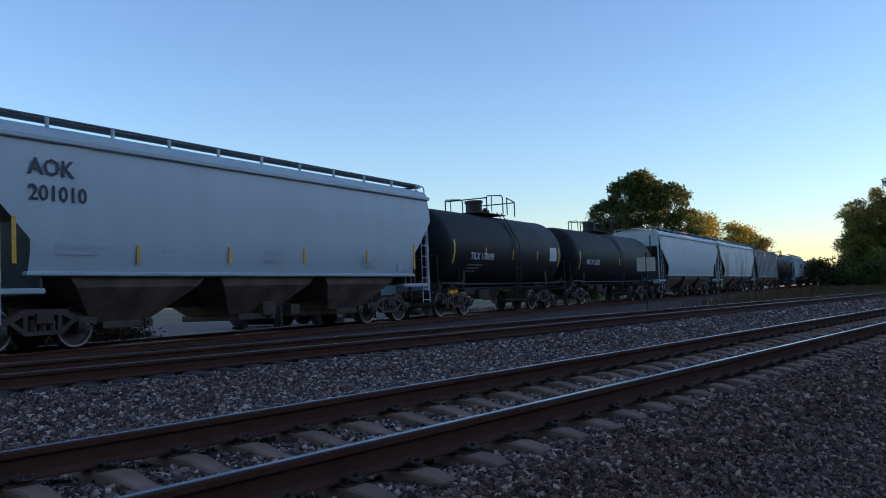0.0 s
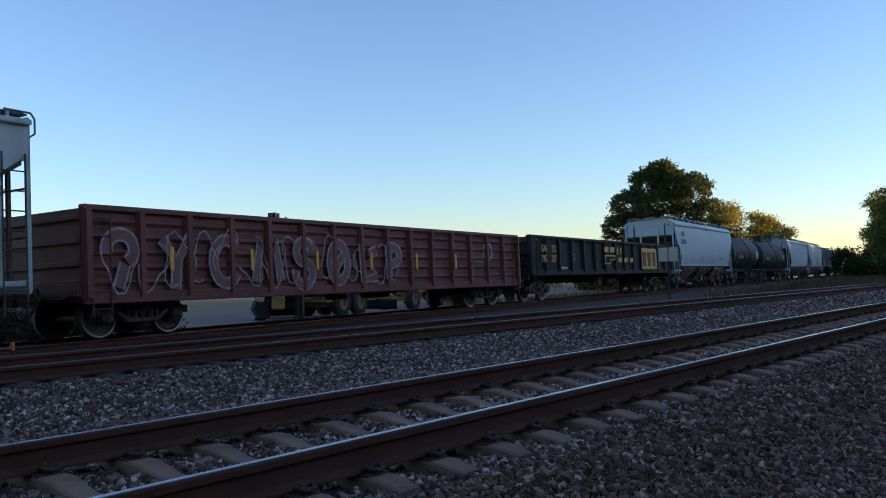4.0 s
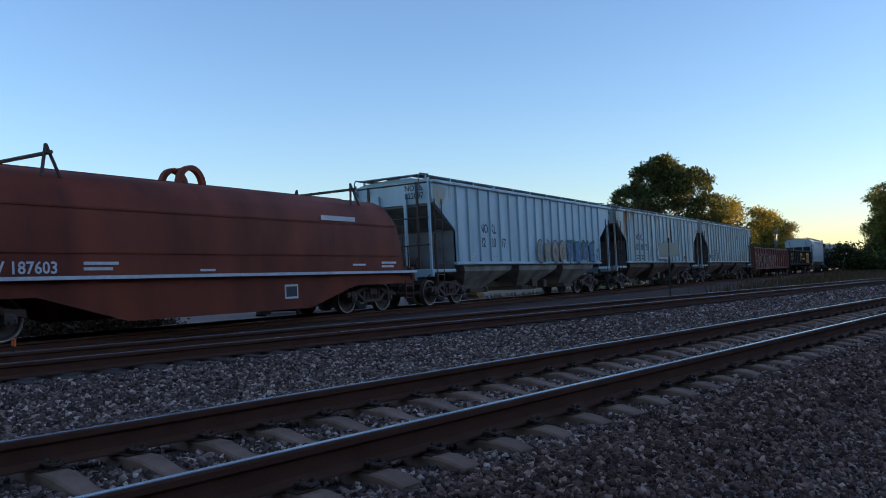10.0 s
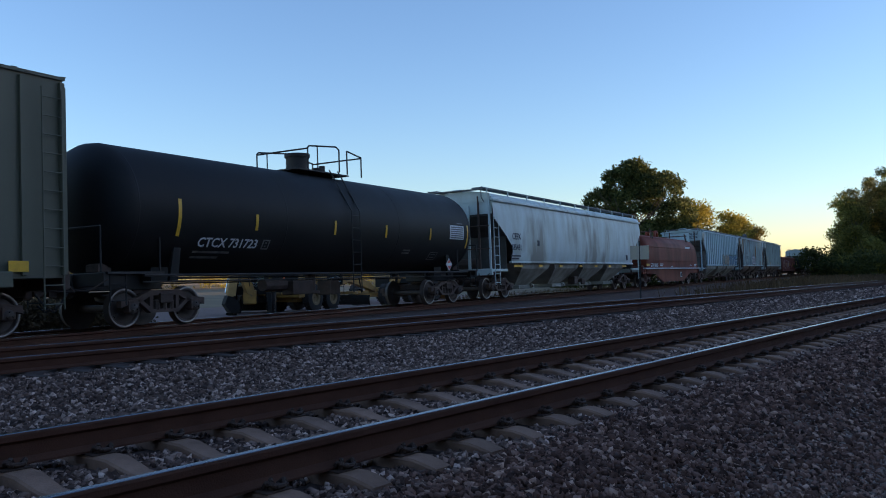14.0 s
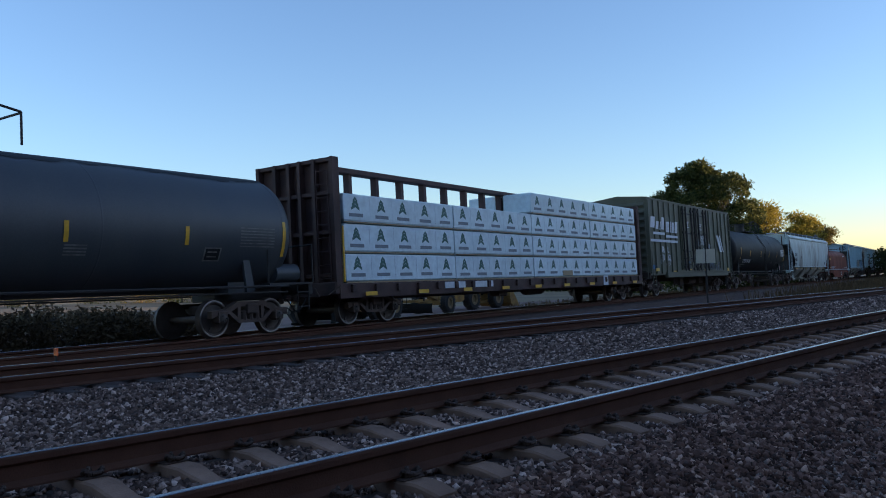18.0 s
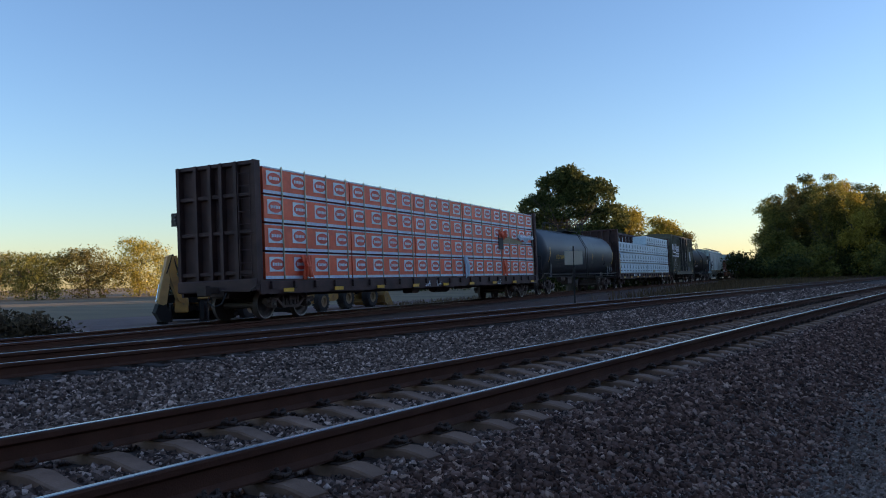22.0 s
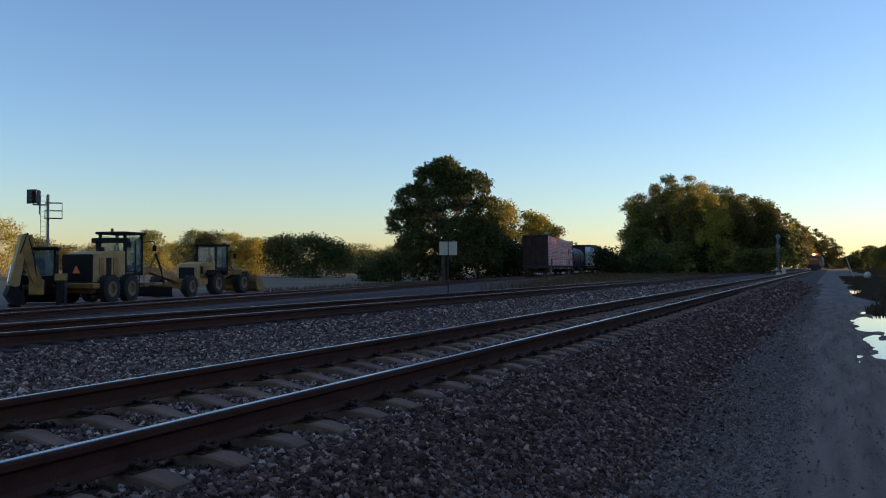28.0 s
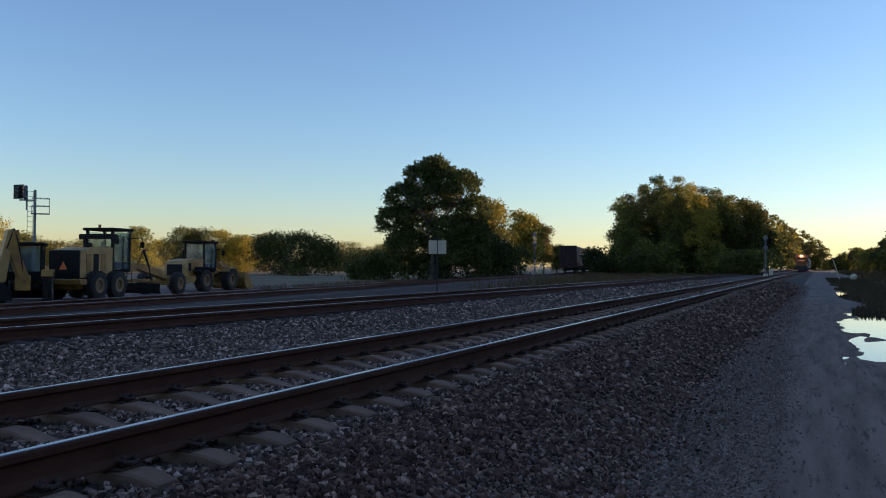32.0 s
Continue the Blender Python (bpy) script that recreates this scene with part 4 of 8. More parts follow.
def hopper(label, length, skin, marks=None, rib_shift=0.0, smooth=False, bays=3, ribs=15, bay_mat=None, eave=4.06, group="", reflect=True, notch=1.7, pitch=None, gate=None, slope=None):
    """A covered hopper with sloped ends, running board, hopper bays, ladders and posts."""
    car = thing("covered_hopper", label, "hopper car", group=group)
    hb, w = length / 2 - .55, 1.58
    bay_mat = bay_mat or M_BAY
    sill = 1.42 if not smooth else 1.5
    # slope-ended bin and its end sheets; bin and webs take the shade-darkened colour
    part("bin", Mesh().prism([(-hb + .12, eave - .1), (-hb + .12, 3.3), (-hb + 3.3, sill - .1), (hb - 3.3, sill - .1), (hb - .12, 3.3), (hb - .12, eave - .1)], -w + .05, w - .05), slope or M_SLOPE, car, "sloped bin in shade-darkened colour")
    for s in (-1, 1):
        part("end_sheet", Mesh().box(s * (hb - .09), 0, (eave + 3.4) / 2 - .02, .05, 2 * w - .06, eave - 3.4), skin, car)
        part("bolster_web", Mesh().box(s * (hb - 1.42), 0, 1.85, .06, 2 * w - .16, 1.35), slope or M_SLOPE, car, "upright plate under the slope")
        for y in (-.55, .55):
            part("end_post", Mesh().box(s * (hb + .015), y, 2.45, .07, .1, 2.6, .015), skin, car)
    for sy in (-1, 1):
        m = Mesh()
        cut = 1.45 if not smooth else notch
        lo = 2.5 if not smooth else 2.1
        hi = 3.5 if not smooth else 3.25
        prof = [(-hb, eave), (-hb, hi), (-hb + cut, lo), (-hb + cut + .02, sill), (hb - cut - .02, sill), (hb - cut, lo), (hb, hi), (hb, eave)]
        if smooth:
            # gently bulged sheet
            n = 5
            lv = [(sill, 0), (sill + .35, .07), (2.6, .1), (3.5, .07), (eave, 0)]
            for (za, ya), (zb, yb) in zip(lv, lv[1:]):
                def ends(z):
                    if z >= hi:
                        return hb
                    if z <= lo:
                        return hb - cut
                    return hb - cut * (hi - z) / (hi - lo)
                for u, v in [(za, zb)] if not (za < hi < zb or za < lo < zb) else [(za, min(lo if za < lo < zb else hi, zb)), (max(lo if za < lo < zb else hi, za), zb)]:
                    ua, ub = ya + (yb - ya) * (u - za) / (zb - za), ya + (yb - ya) * (v - za) / (zb - za)
                    a, b2 = ends(u), ends(v)
                    m.add([(-a, sy * (w + ua), u), (a, sy * (w + ua), u), (b2, sy * (w + ub), v), (-b2, sy * (w + ub), v)], [(0, 1, 2, 3)])
            part("side_sheet", m, skin, car, smooth=True)
        else:
            m.prism(prof, sy * w, sy * (w - .03))
            part("side_sheet", m, skin, car)
            for k in range(ribs + 1):
                x = -hb + cut + .1 + (2 * hb - 2 * cut - .2) * k / ribs + (rib_shift if 0 < k < ribs else 0)
                part("rib", Mesh().box(x, sy * (w + .035), (eave + sill) / 2, .075, .07, eave - sill - .06, .012), skin, car)
        part("top_chord", Mesh().box(0, sy * (w + .04), eave + .02, 2 * hb, .12, .11, .02), skin, car)
        part("side_sill", Mesh().box(0, sy * (w - .02), sill - .04, 2 * hb - 2 * cut + .1, .14, .09, .02), skin, car)
        # end platforms, posts and ladders
        for sx in (-1, 1):
            m = Mesh()
            m.box(sx * (hb - .75), sy * (w - .12), 1.14, 1.5, .1, .11, .02)
            part("end_step", m, skin, car)
            part("corner_post", Mesh().box(sx * (hb + .02), sy * (w - .1), 2.6, .075, .075, 3.2, .015), skin, car)
            m = Mesh()
            ladder(m, sx * (hb - .32), sy * (w + .03), .55, 3.5 if not smooth else 3.3, .44)
            part("ladder", m, skin if smooth else M_TRUCK, car, "steel rung ladder")
            m = Mesh()
            m.box(sx * (hb - .7), sy * (w - .35), 1.6, .1, .08, 1.6).box(sx * (hb - .05), sy * (w - .6), 2.6, .07, .07, 3.0)
            part("end_brace", m, M_TRUCK, car)
    for sx in (-1, 1):
        m = Mesh()
        m.box(sx * (hb - .02), 0, 1.08, .12, 2 * w - .1, .26, .02)
        m.box(sx * (hb - .5), 0, 1.0, 1.0, .5, .3)
        part("end_sill", m, skin, car)
        m = Mesh()
        for z in (2.0, 2.9):
            m.cyl((sx * (hb + .06), -w + .1, z), (sx * (hb + .06), w - .1, z), .022, 6)
        part("grab_iron", m, M_TRUCK, car)
        m = Mesh()
        m.cyl((sx * (hb - .75), -.5, 1.45), (sx * (hb - .75), .6, 1.45), .2, 10).box(sx * (hb - .6), .8, 1.4, .3, .3, .4, .03)
        part("brake_reservoir", m, M_UNDER, car)
    # roof, hatches and running board
    m = Mesh()
    half = [(w, .02), (w * .7, .14), (0, .2)] if not smooth else [(w + .02, .02), (w, .14), (w * .92, .26), (w * .78, .34), (w * .5, .39), (0, .41)]
    rise = half[-1][1] - .2
    m.prism([(-a, eave + b2) for a, b2 in half] + [(a, eave + b2) for a, b2 in half[-2::-1]], -hb + .02, hb - .02, "x")
    part("roof", m, skin, car, smooth=smooth)
    if smooth:
        for sx in (-1, 1):
            part("roof_end", Mesh().box(sx * (hb - .06), 0, eave + .1, .06, 2 * w - .2, .3), skin, car)
    for k in range(4):
        part("hatch_cover", Mesh().box(-hb + (k + .5) * hb / 2, 0, eave + rise + .26, hb / 2 - .3, .55, .14, .03), skin, car)
    for sy in (-1, 1):
        m = Mesh()
        zb = eave + rise + .25 + (.06 if smooth else 0)
        m.box(0, sy * 1.0, zb, 2 * hb + .2, .42, .04)
        m.cyl((-hb - .12, sy * 1.22, zb + .02), (hb + .12, sy * 1.22, zb + .02), .02, 5)
        part("running_board", m, M_WALK, car, "grey metal roof walkway")
        for k in range(11):
            x = -hb + .2 + (2 * hb - .4) * k / 10
            part("walkway_bracket", Mesh().box(x, sy * (1.3 if smooth else 1.24), eave + rise + .15, .06, .05, .3 if smooth else .24), skin, car)
    for sx in (-1, 1):
        m = Mesh()
        z = eave + rise + .25
        m.box(sx * (hb + .03), 0, z, .3, 2.5, .035)
        for y in (-1.3, 1.3):
            m.pipe([(sx * (hb - .3), y, z + .04), (sx * (hb + .22), y, z + .03), (sx * (hb + .3), y, z - .08), (sx * (hb + .3), y, z - .35), (sx * (hb + .1), y, z - .5)], .02)
        part("end_walkway", m, M_WALK, car)
    # bays with outlet gates
    span = 2 * hb - 3.6
    bw = pitch or span / bays
    span = bw * bays
    for k in range(bays):
        cx = -span / 2 + bw * (k + .5)
        m = Mesh()
        top, bot = bw * .5, .75
        ring = lambda hx, hy, z: [(cx - hx, -hy, z), (cx + hx, -hy, z), (cx + hx, hy, z), (cx - hx, hy, z)]
        m.add(ring(top - .2, w - .08, sill - .05) + ring(top - .42, w - .14, sill - .3) + ring(bot, .75, .5), [(0, 1, 5, 4), (1, 2, 6, 5), (2, 3, 7, 6), (3, 0, 4, 7), (4, 5, 9, 8), (5, 6, 10, 9), (6, 7, 11, 10), (7, 4, 8, 11), (8, 9, 10, 11)])
        part("hopper_bay", m, bay_mat, car, "grimy hopper bay")
        m = Mesh()
        m.box(cx, 0, .42, 1.7 if gate else 1.3, 2.0, .16, .02).cyl((cx + .5, -1.1, .44), (cx + .5, 1.1, .44), .05, 8)
        for sy in (-1, 1):
            m.box(cx + .5, sy * 1.0, .44, .2, .12, .2, .02)
        part("outlet_gate", m, gate or M_TRUCK, car)
    part("centre_sill", Mesh().box(0, 0, .9, 2 * hb, .4, .35), M_UNDER, car)
    part("brake_valve", Mesh().box(.4, -.9, .62, .5, .35, .4, .04), M_TRUCK, car)
    part("retainer_box", Mesh().box(1.4, -.95, .55, .35, .3, .3, .03), M_TRUCK, car)
    for sx in (-1, 1):
        add_truck(car, sx * (hb - 1.75))
    couplers(car, hb)
    y = -w - (.115 if smooth else .006)
    if reflect and smooth:
        for x, z0, z1 in ((-7.05, 1.64, 2.5), (-4.29, 1.68, 2.05), (-1.62, 1.7, 2.1), (1.14, 1.74, 2.14), (4.04, 1.8, 2.2), (6.7, 1.66, 2.5)):
            part("reflector", Mesh().box(x, -w - .1, (z0 + z1) / 2, .085, .012, z1 - z0), M_YELLOW, car, "yellow reflective strip")
    if marks:
        marks(car, hb, y)
    return car


def tank(label, length, skin, marks=None, radius=1.5, dome=True, cz=2.62, light=False, strips=5, at=None, topped=False):
    """A tank car: riveted-looking barrel with rounded heads, saddles, top platform with railings and ladder."""
    car = thing("tank_car", label, "tank car")
    hb = length / 2 - .5
    ht = hb - (.2 if topped else 0)
    prof = [(-ht + .75 * (1 - math.cos(a)), radius * math.sin(a)) for a in [math.pi / 2 * k / 8 for k in range(9)]]
    prof += [(-p[0], p[1]) for p in prof[::-1]]
    part("tank_shell", Mesh().spin(prof, "x", 40, (0, 0, cz)), skin, car, smooth=True)
    for x in (-ht + .78, -ht * .33, ht * .33, ht - .78):
        part("weld_seam", Mesh().spin([(x - .02, radius), (x - .01, radius + .004), (x + .01, radius + .004), (x + .02, radius)], "x", 40, (0, 0, cz)), skin, car, smooth=True)
    for s in (-1, 1):
        m = Mesh()
        m.box(s * (hb - 1.95), 0, 1.3, .5, 1.5, .6)
        for y in (-.95, .95):
            m.prism([(s * (hb - 2.15), 1.75), (s * (hb - 2.05), 1.0), (s * (hb - 1.8), 1.0), (s * (hb - 1.95), 1.75)], y * 1.3, y * 1.22)
        part("saddle", m, skin, car)
        m = Mesh()
        m.box(s * (hb - 1.1), 0, 1.0, 2.4, .8, .36, .02).box(s * (hb - .02), 0, 1.05, .14, 2.7, .3, .02)
        for y in (-1.25, 1.25):
            m.box(s * (hb - .75), y, 1.18, 1.5, .34, .05)
        part("end_platform", m, M_BLACK, car)
        for y in (-1.33, 1.33):
            part("handrail_post", Mesh().pipe([(s * (hb - 1.45), y, 1.2), (s * (hb - 1.45), y, 2.15)], .022), M_BLACK, car)
            part("step_ladder", ladder(Mesh(), s * (hb - .3), y * 1.02, .5, 1.2, .4), M_BLACK, car)
        part("end_handrail", Mesh().pipe([(s * (hb + .1), -1.33, 1.2), (s * (hb + .1), -1.33, 2.15), (s * (hb + .1), 1.33, 2.15), (s * (hb + .1), 1.33, 1.2)], .022), M_BLACK, car, "thin steel handrail")
        m = Mesh()
        m.box(s * (hb - .5), -.5, 1.3, .34, .4, .22, .04)
        part("brake_gear", m, M_UNDER, car)
    for sy in (-1, 1):
        m = Mesh()
        m.cyl((-hb + .9, sy * 1.45, 1.12), (hb - .9, sy * 1.45, 1.12), .03, 6).cyl((-hb + .9, sy * 1.4, .98), (hb - .9, sy * 1.4, .98), .02, 6)
        part("side_handrail", m, M_BLACK, car, "long side handrail")
        m = Mesh()
        ladder(m, .25, sy * (radius + .07), .55, cz + .35, .42)
        m.pipe([(.04, sy * (radius + .05), cz + .35), (.04, sy * 1.05, cz + radius * .8), (.04, sy * .8, cz + radius + .1)], .02)
        m.pipe([(.46, sy * (radius + .05), cz + .35), (.46, sy * 1.05, cz + radius * .8), (.46, sy * .8, cz + radius + .1)], .02)
        part("ladder", m, M_BLACK if not light else M_TRUCK, car, "side access ladder")
    zt = cz + radius
    m = Mesh()
    m.box(0, 0, zt + .05, 2.5, 1.3, .04)
    part("top_platform", m, M_BLACK, car)
    for sy in (-1, 1):
        m = Mesh()
        y = sy * .95
        part("railing", Mesh().pipe([(.75, y, zt + .02), (.75, y, zt + .74), (1.5, y, zt + .62), (1.5, y, zt + .0)], .024), M_BLACK, car, "bent pipe railing")
        m.pipe([(-1.15, y, zt + .02), (-1.15, y, zt + .62), (-1.07, y, zt + .68), (.2, y, zt + .8), (.35, y, zt + .72), (.35, y, zt + .05)], .024)
        m.pipe([(-.7, y, zt + .05), (-.7, y, zt + .7)], .02)
        part("railing", m, M_BLACK, car, "bent pipe railing")
    for sx in (-1.15, 1.5):
        part("end_rail", Mesh().pipe([(sx, -.95, zt + .6), (sx, .95, zt + .6)], .024), M_BLACK, car)
    if dome:
        part("manway", Mesh().cyl((-.45, 0, zt - .05), (-.45, 0, zt + .5), .34, 16).cyl((-.45, 0, zt + .5), (-.45, 0, zt + .6), .38, 16), M_BLACK, car, "black round manway", smooth=True)
        part("valve_housing", Mesh().cyl((.55, 0, zt), (.55, 0, zt + .28), .2, 12).cyl((1.0, .2, zt), (1.0, .2, zt + .42), .1, 10), M_BLACK, car, smooth=True)
    else:
        part("valve_housing", Mesh().cyl((-.2, 0, zt), (-.2, 0, zt + .22), .3, 12).cyl((.5, .1, zt), (.5, .1, zt + .2), .12, 10).cyl((1.0, -.2, zt), (1.0, -.2, zt + .18), .1, 10), M_BLACK, car, smooth=True)
    m = Mesh()
    part("outlet_valve", Mesh().cyl((0, 0, 1.15), (0, 0, .55), .16, 12).box(0, 0, .6, .4, .4, .1, .02), M_UNDER, car)
    part("valve_box", Mesh().box(-1.2, -.5, .75, .9, .4, .4, .03), M_UNDER, car)
    part("tool_box", Mesh().box(1.3, .3, .72, .5, .5, .45, .03), M_UNDER, car)
    part("brake_cylinder", Mesh().cyl((-2.6, -.4, .85), (-1.7, -.4, .85), .17, 10), M_UNDER, car)
    places = at or [-ht + .9 + (2 * ht - 1.8) * k / (strips - 1) for k in range(strips)]
    if topped:
        # tar-dark coating over the crown with a ragged lower edge
        m = Mesh()
        n = 160
        for i in range(n + 1):
            x = -ht + .7 + (2 * ht - 1.4) * i / n
            e = .52 + .05 * math.sin(x * 1.3) + .09 * noise.noise((x * 2.1, 0, 5)) + .05 * noise.noise((x * 7, 3, 5))
            m.v += [(x, (radius + .006) * math.sin(e * q / 4), cz + (radius + .006) * math.cos(e * q / 4)) for q in range(-4, 5)]
        m.f += [(i * 9 + j, i * 9 + j + 1, i * 9 + j + 10, i * 9 + j + 9) for i in range(n) for j in range(8)]
        part("dark_top_coat", m, M_TANK, car, "tar-black coating along the crown", smooth=True)
        part("air_reservoir", Mesh().cyl((hb - .95, -.9, 1.45), (hb - .15, -.9, 1.45), .24, 14), M_TANK_BLUE, car, "grey air reservoir on the end platform", smooth=True)
    for k, x in enumerate(places):
        zz, hh = cz - .2, .42 if k in (0, len(places) - 1) else .2
        m = Mesh()
        for j in range(4):
            za, zb2 = zz - hh + 2 * hh * j / 4, zz - hh + 2 * hh * (j + 1) / 4
            ya, yb = [-math.sqrt(max(.01, (radius + .012) ** 2 - (q - cz) ** 2)) for q in (za, zb2)]
            m.add([(x - .05, ya, za), (x + .05, ya, za), (x + .05, yb, zb2), (x - .05, yb, zb2)], [(0, 1, 2, 3)])
        part("reflector", m, M_YELLOW, car, "yellow reflective strip")
    for sx in (-1, 1):
        add_truck(car, sx * (hb - 1.8))
    couplers(car, hb)
    if marks:
        marks(car, ht, -radius, cz)
    return car


def tank_patch(name, car, x0, x1, z0, z1, cz, material, radius=1.5, lift=.012, label=""):
    """A thin flat mark that follows the curve of a tank."""
    m = Mesh()
    n = max(1, math.ceil((z1 - z0) / .12))
    for j in range(n + 1):
        z = z0 + (z1 - z0) * j / n
        y = -math.sqrt(max(.01, (radius + lift) ** 2 - (z - cz) ** 2))
        m.v += [(x0, y, z), (x1, y, z)]
    m.f += [(2 * j, 2 * j + 1, 2 * j + 3, 2 * j + 2) for j in range(n)]
    return part(name, m, material, car, label)


def tank_square(car, x0, x1, z0, z1, cz, radius=1.5):
    """An outlined square of small stencilling."""
    tank_patch("data_square", car, x0, x1, z0, z1, cz, M_SPRAY_D, radius, .01, "small stencilled square")
    tank_patch("data_square_face", car, x0 + .04, x1 - .04, z0 + .03, z1 - .03, cz, M_TANK, radius, .014)
    for k in (1, 2):
        zz = z0 + (z1 - z0) * k / 3
        tank_patch("data_line", car, x0 + .09, x1 - .12, zz - .015, zz + .015, cz, M_SPRAY_D, radius, .018)


def on_tank(car, name, text, size, material, x, z, cz, radius=1.5, label=""):
    """Letters leaning with the curve of a tank."""
    zz = z + size * .35 - cz
    y = -math.sqrt(max(.01, (radius + .015) ** 2 - zz * zz))
    tilt = math.degrees(math.asin(max(-1, min(1, zz / radius))))
    return lettering(name, text, size, material, car, pose(x, y - .012, z, 90 - tilt, 0, 0), label)


def gondola(label, length, skin, top=3.0, ribs=13, slots=False, marks=None, group="", low=1.15):
    car = thing("gondola_car", label, "gondola car", group=group)
    hb, w = length / 2 - .55, 1.5
    for sy in (-1, 1):
        part("side_wall", Mesh().box(0, sy * w, (top + low) / 2 - (.1 if slots else 0), 2 * hb, .05, top - low - (.2 if slots else 0)), skin, car)
        part("top_chord", Mesh().box(0, sy * (w + .03), top + .02, 2 * hb + .04, .17, .12, .02), skin, car)
        part("side_sill", Mesh().box(0, sy * (w + .03), low, 2 * hb, .14, .24, .02), skin, car)
        for k in range(ribs + 1):
            x = -hb + .06 + (2 * hb - .12) * k / ribs
            part("rib", Mesh().prism([(x - .09, sy * (w + .02)), (x - .06, sy * (w + .16)), (x + .06, sy * (w + .16)), (x + .09, sy * (w + .02))], low, top, "z"), skin, car)
        if slots:
            m = Mesh()
            n = ribs * 4
            for k in range(n + 1):
                m.box(-hb + 2 * hb * k / n, sy * w, top - .1, .24, .05, .22)
            m.box(0, sy * w, top - .165, 2 * hb, .05, .09)
            part("slotted_wall_top", m, skin, car)
        else:
            for k in range(ribs):
                x = -hb + .06 + (2 * hb - .12) * (k + .5) / ribs
                m = Mesh()
                for j in range(5):
                    z, h = low + .3 + j * .25 * (top - low) / 1.45, (2 * hb) / ribs / 2 - .14
                    m.prism([(sy * (w + .02), z - .08), (sy * (w + .075), z), (sy * (w + .02), z + .08)], x - h, x + h, "x")
                part("pressed_panel", m, skin, car)
        for sx in (-1, 1):
            m = Mesh()
            ladder(m, sx * (hb - .35), sy * (w + .12), .5, top - .1, .42)
            part("ladder", m, skin, car)
    for sx in (-1, 1):
        part("end_wall", Mesh().box(sx * hb, 0, (top + low) / 2, .08, 2 * w, top - low), skin, car)
        for z in (1.5, 1.95, 2.4):
            part("end_rib", Mesh().box(sx * (hb + .07), 0, z, .1, 2 * w, .12, .02), skin, car)
        part("end_sill", Mesh().box(sx * (hb + .02), 0, 1.02, .2, 2 * w, .35, .03), skin, car)
    part("floor", Mesh().box(0, 0, low, 2 * hb, 2 * w, .1), M_UNDER, car)
    part("centre_sill", Mesh().box(0, 0, .9, 2 * hb, .5, .4), M_UNDER, car)
    gear(car, (-1, -.9, .75, .5, .4, .45, .04), (.5, 1.6, -.8, .72, .2), (2.6, -.6, .8, .6, .3, .3))
    part("step_stirrup", Mesh().pipe([(-2.6, -1.4, 1.05), (-2.6, -1.4, .6), (-2.2, -1.4, .6), (-2.2, -1.4, 1.05)], .02), M_UNDER, car)
    for sx in (-1, 1):
        add_truck(car, sx * (hb - 1.75))
    couplers(car, hb)
    if marks:
        marks(car, hb, -w - .03)
    return car


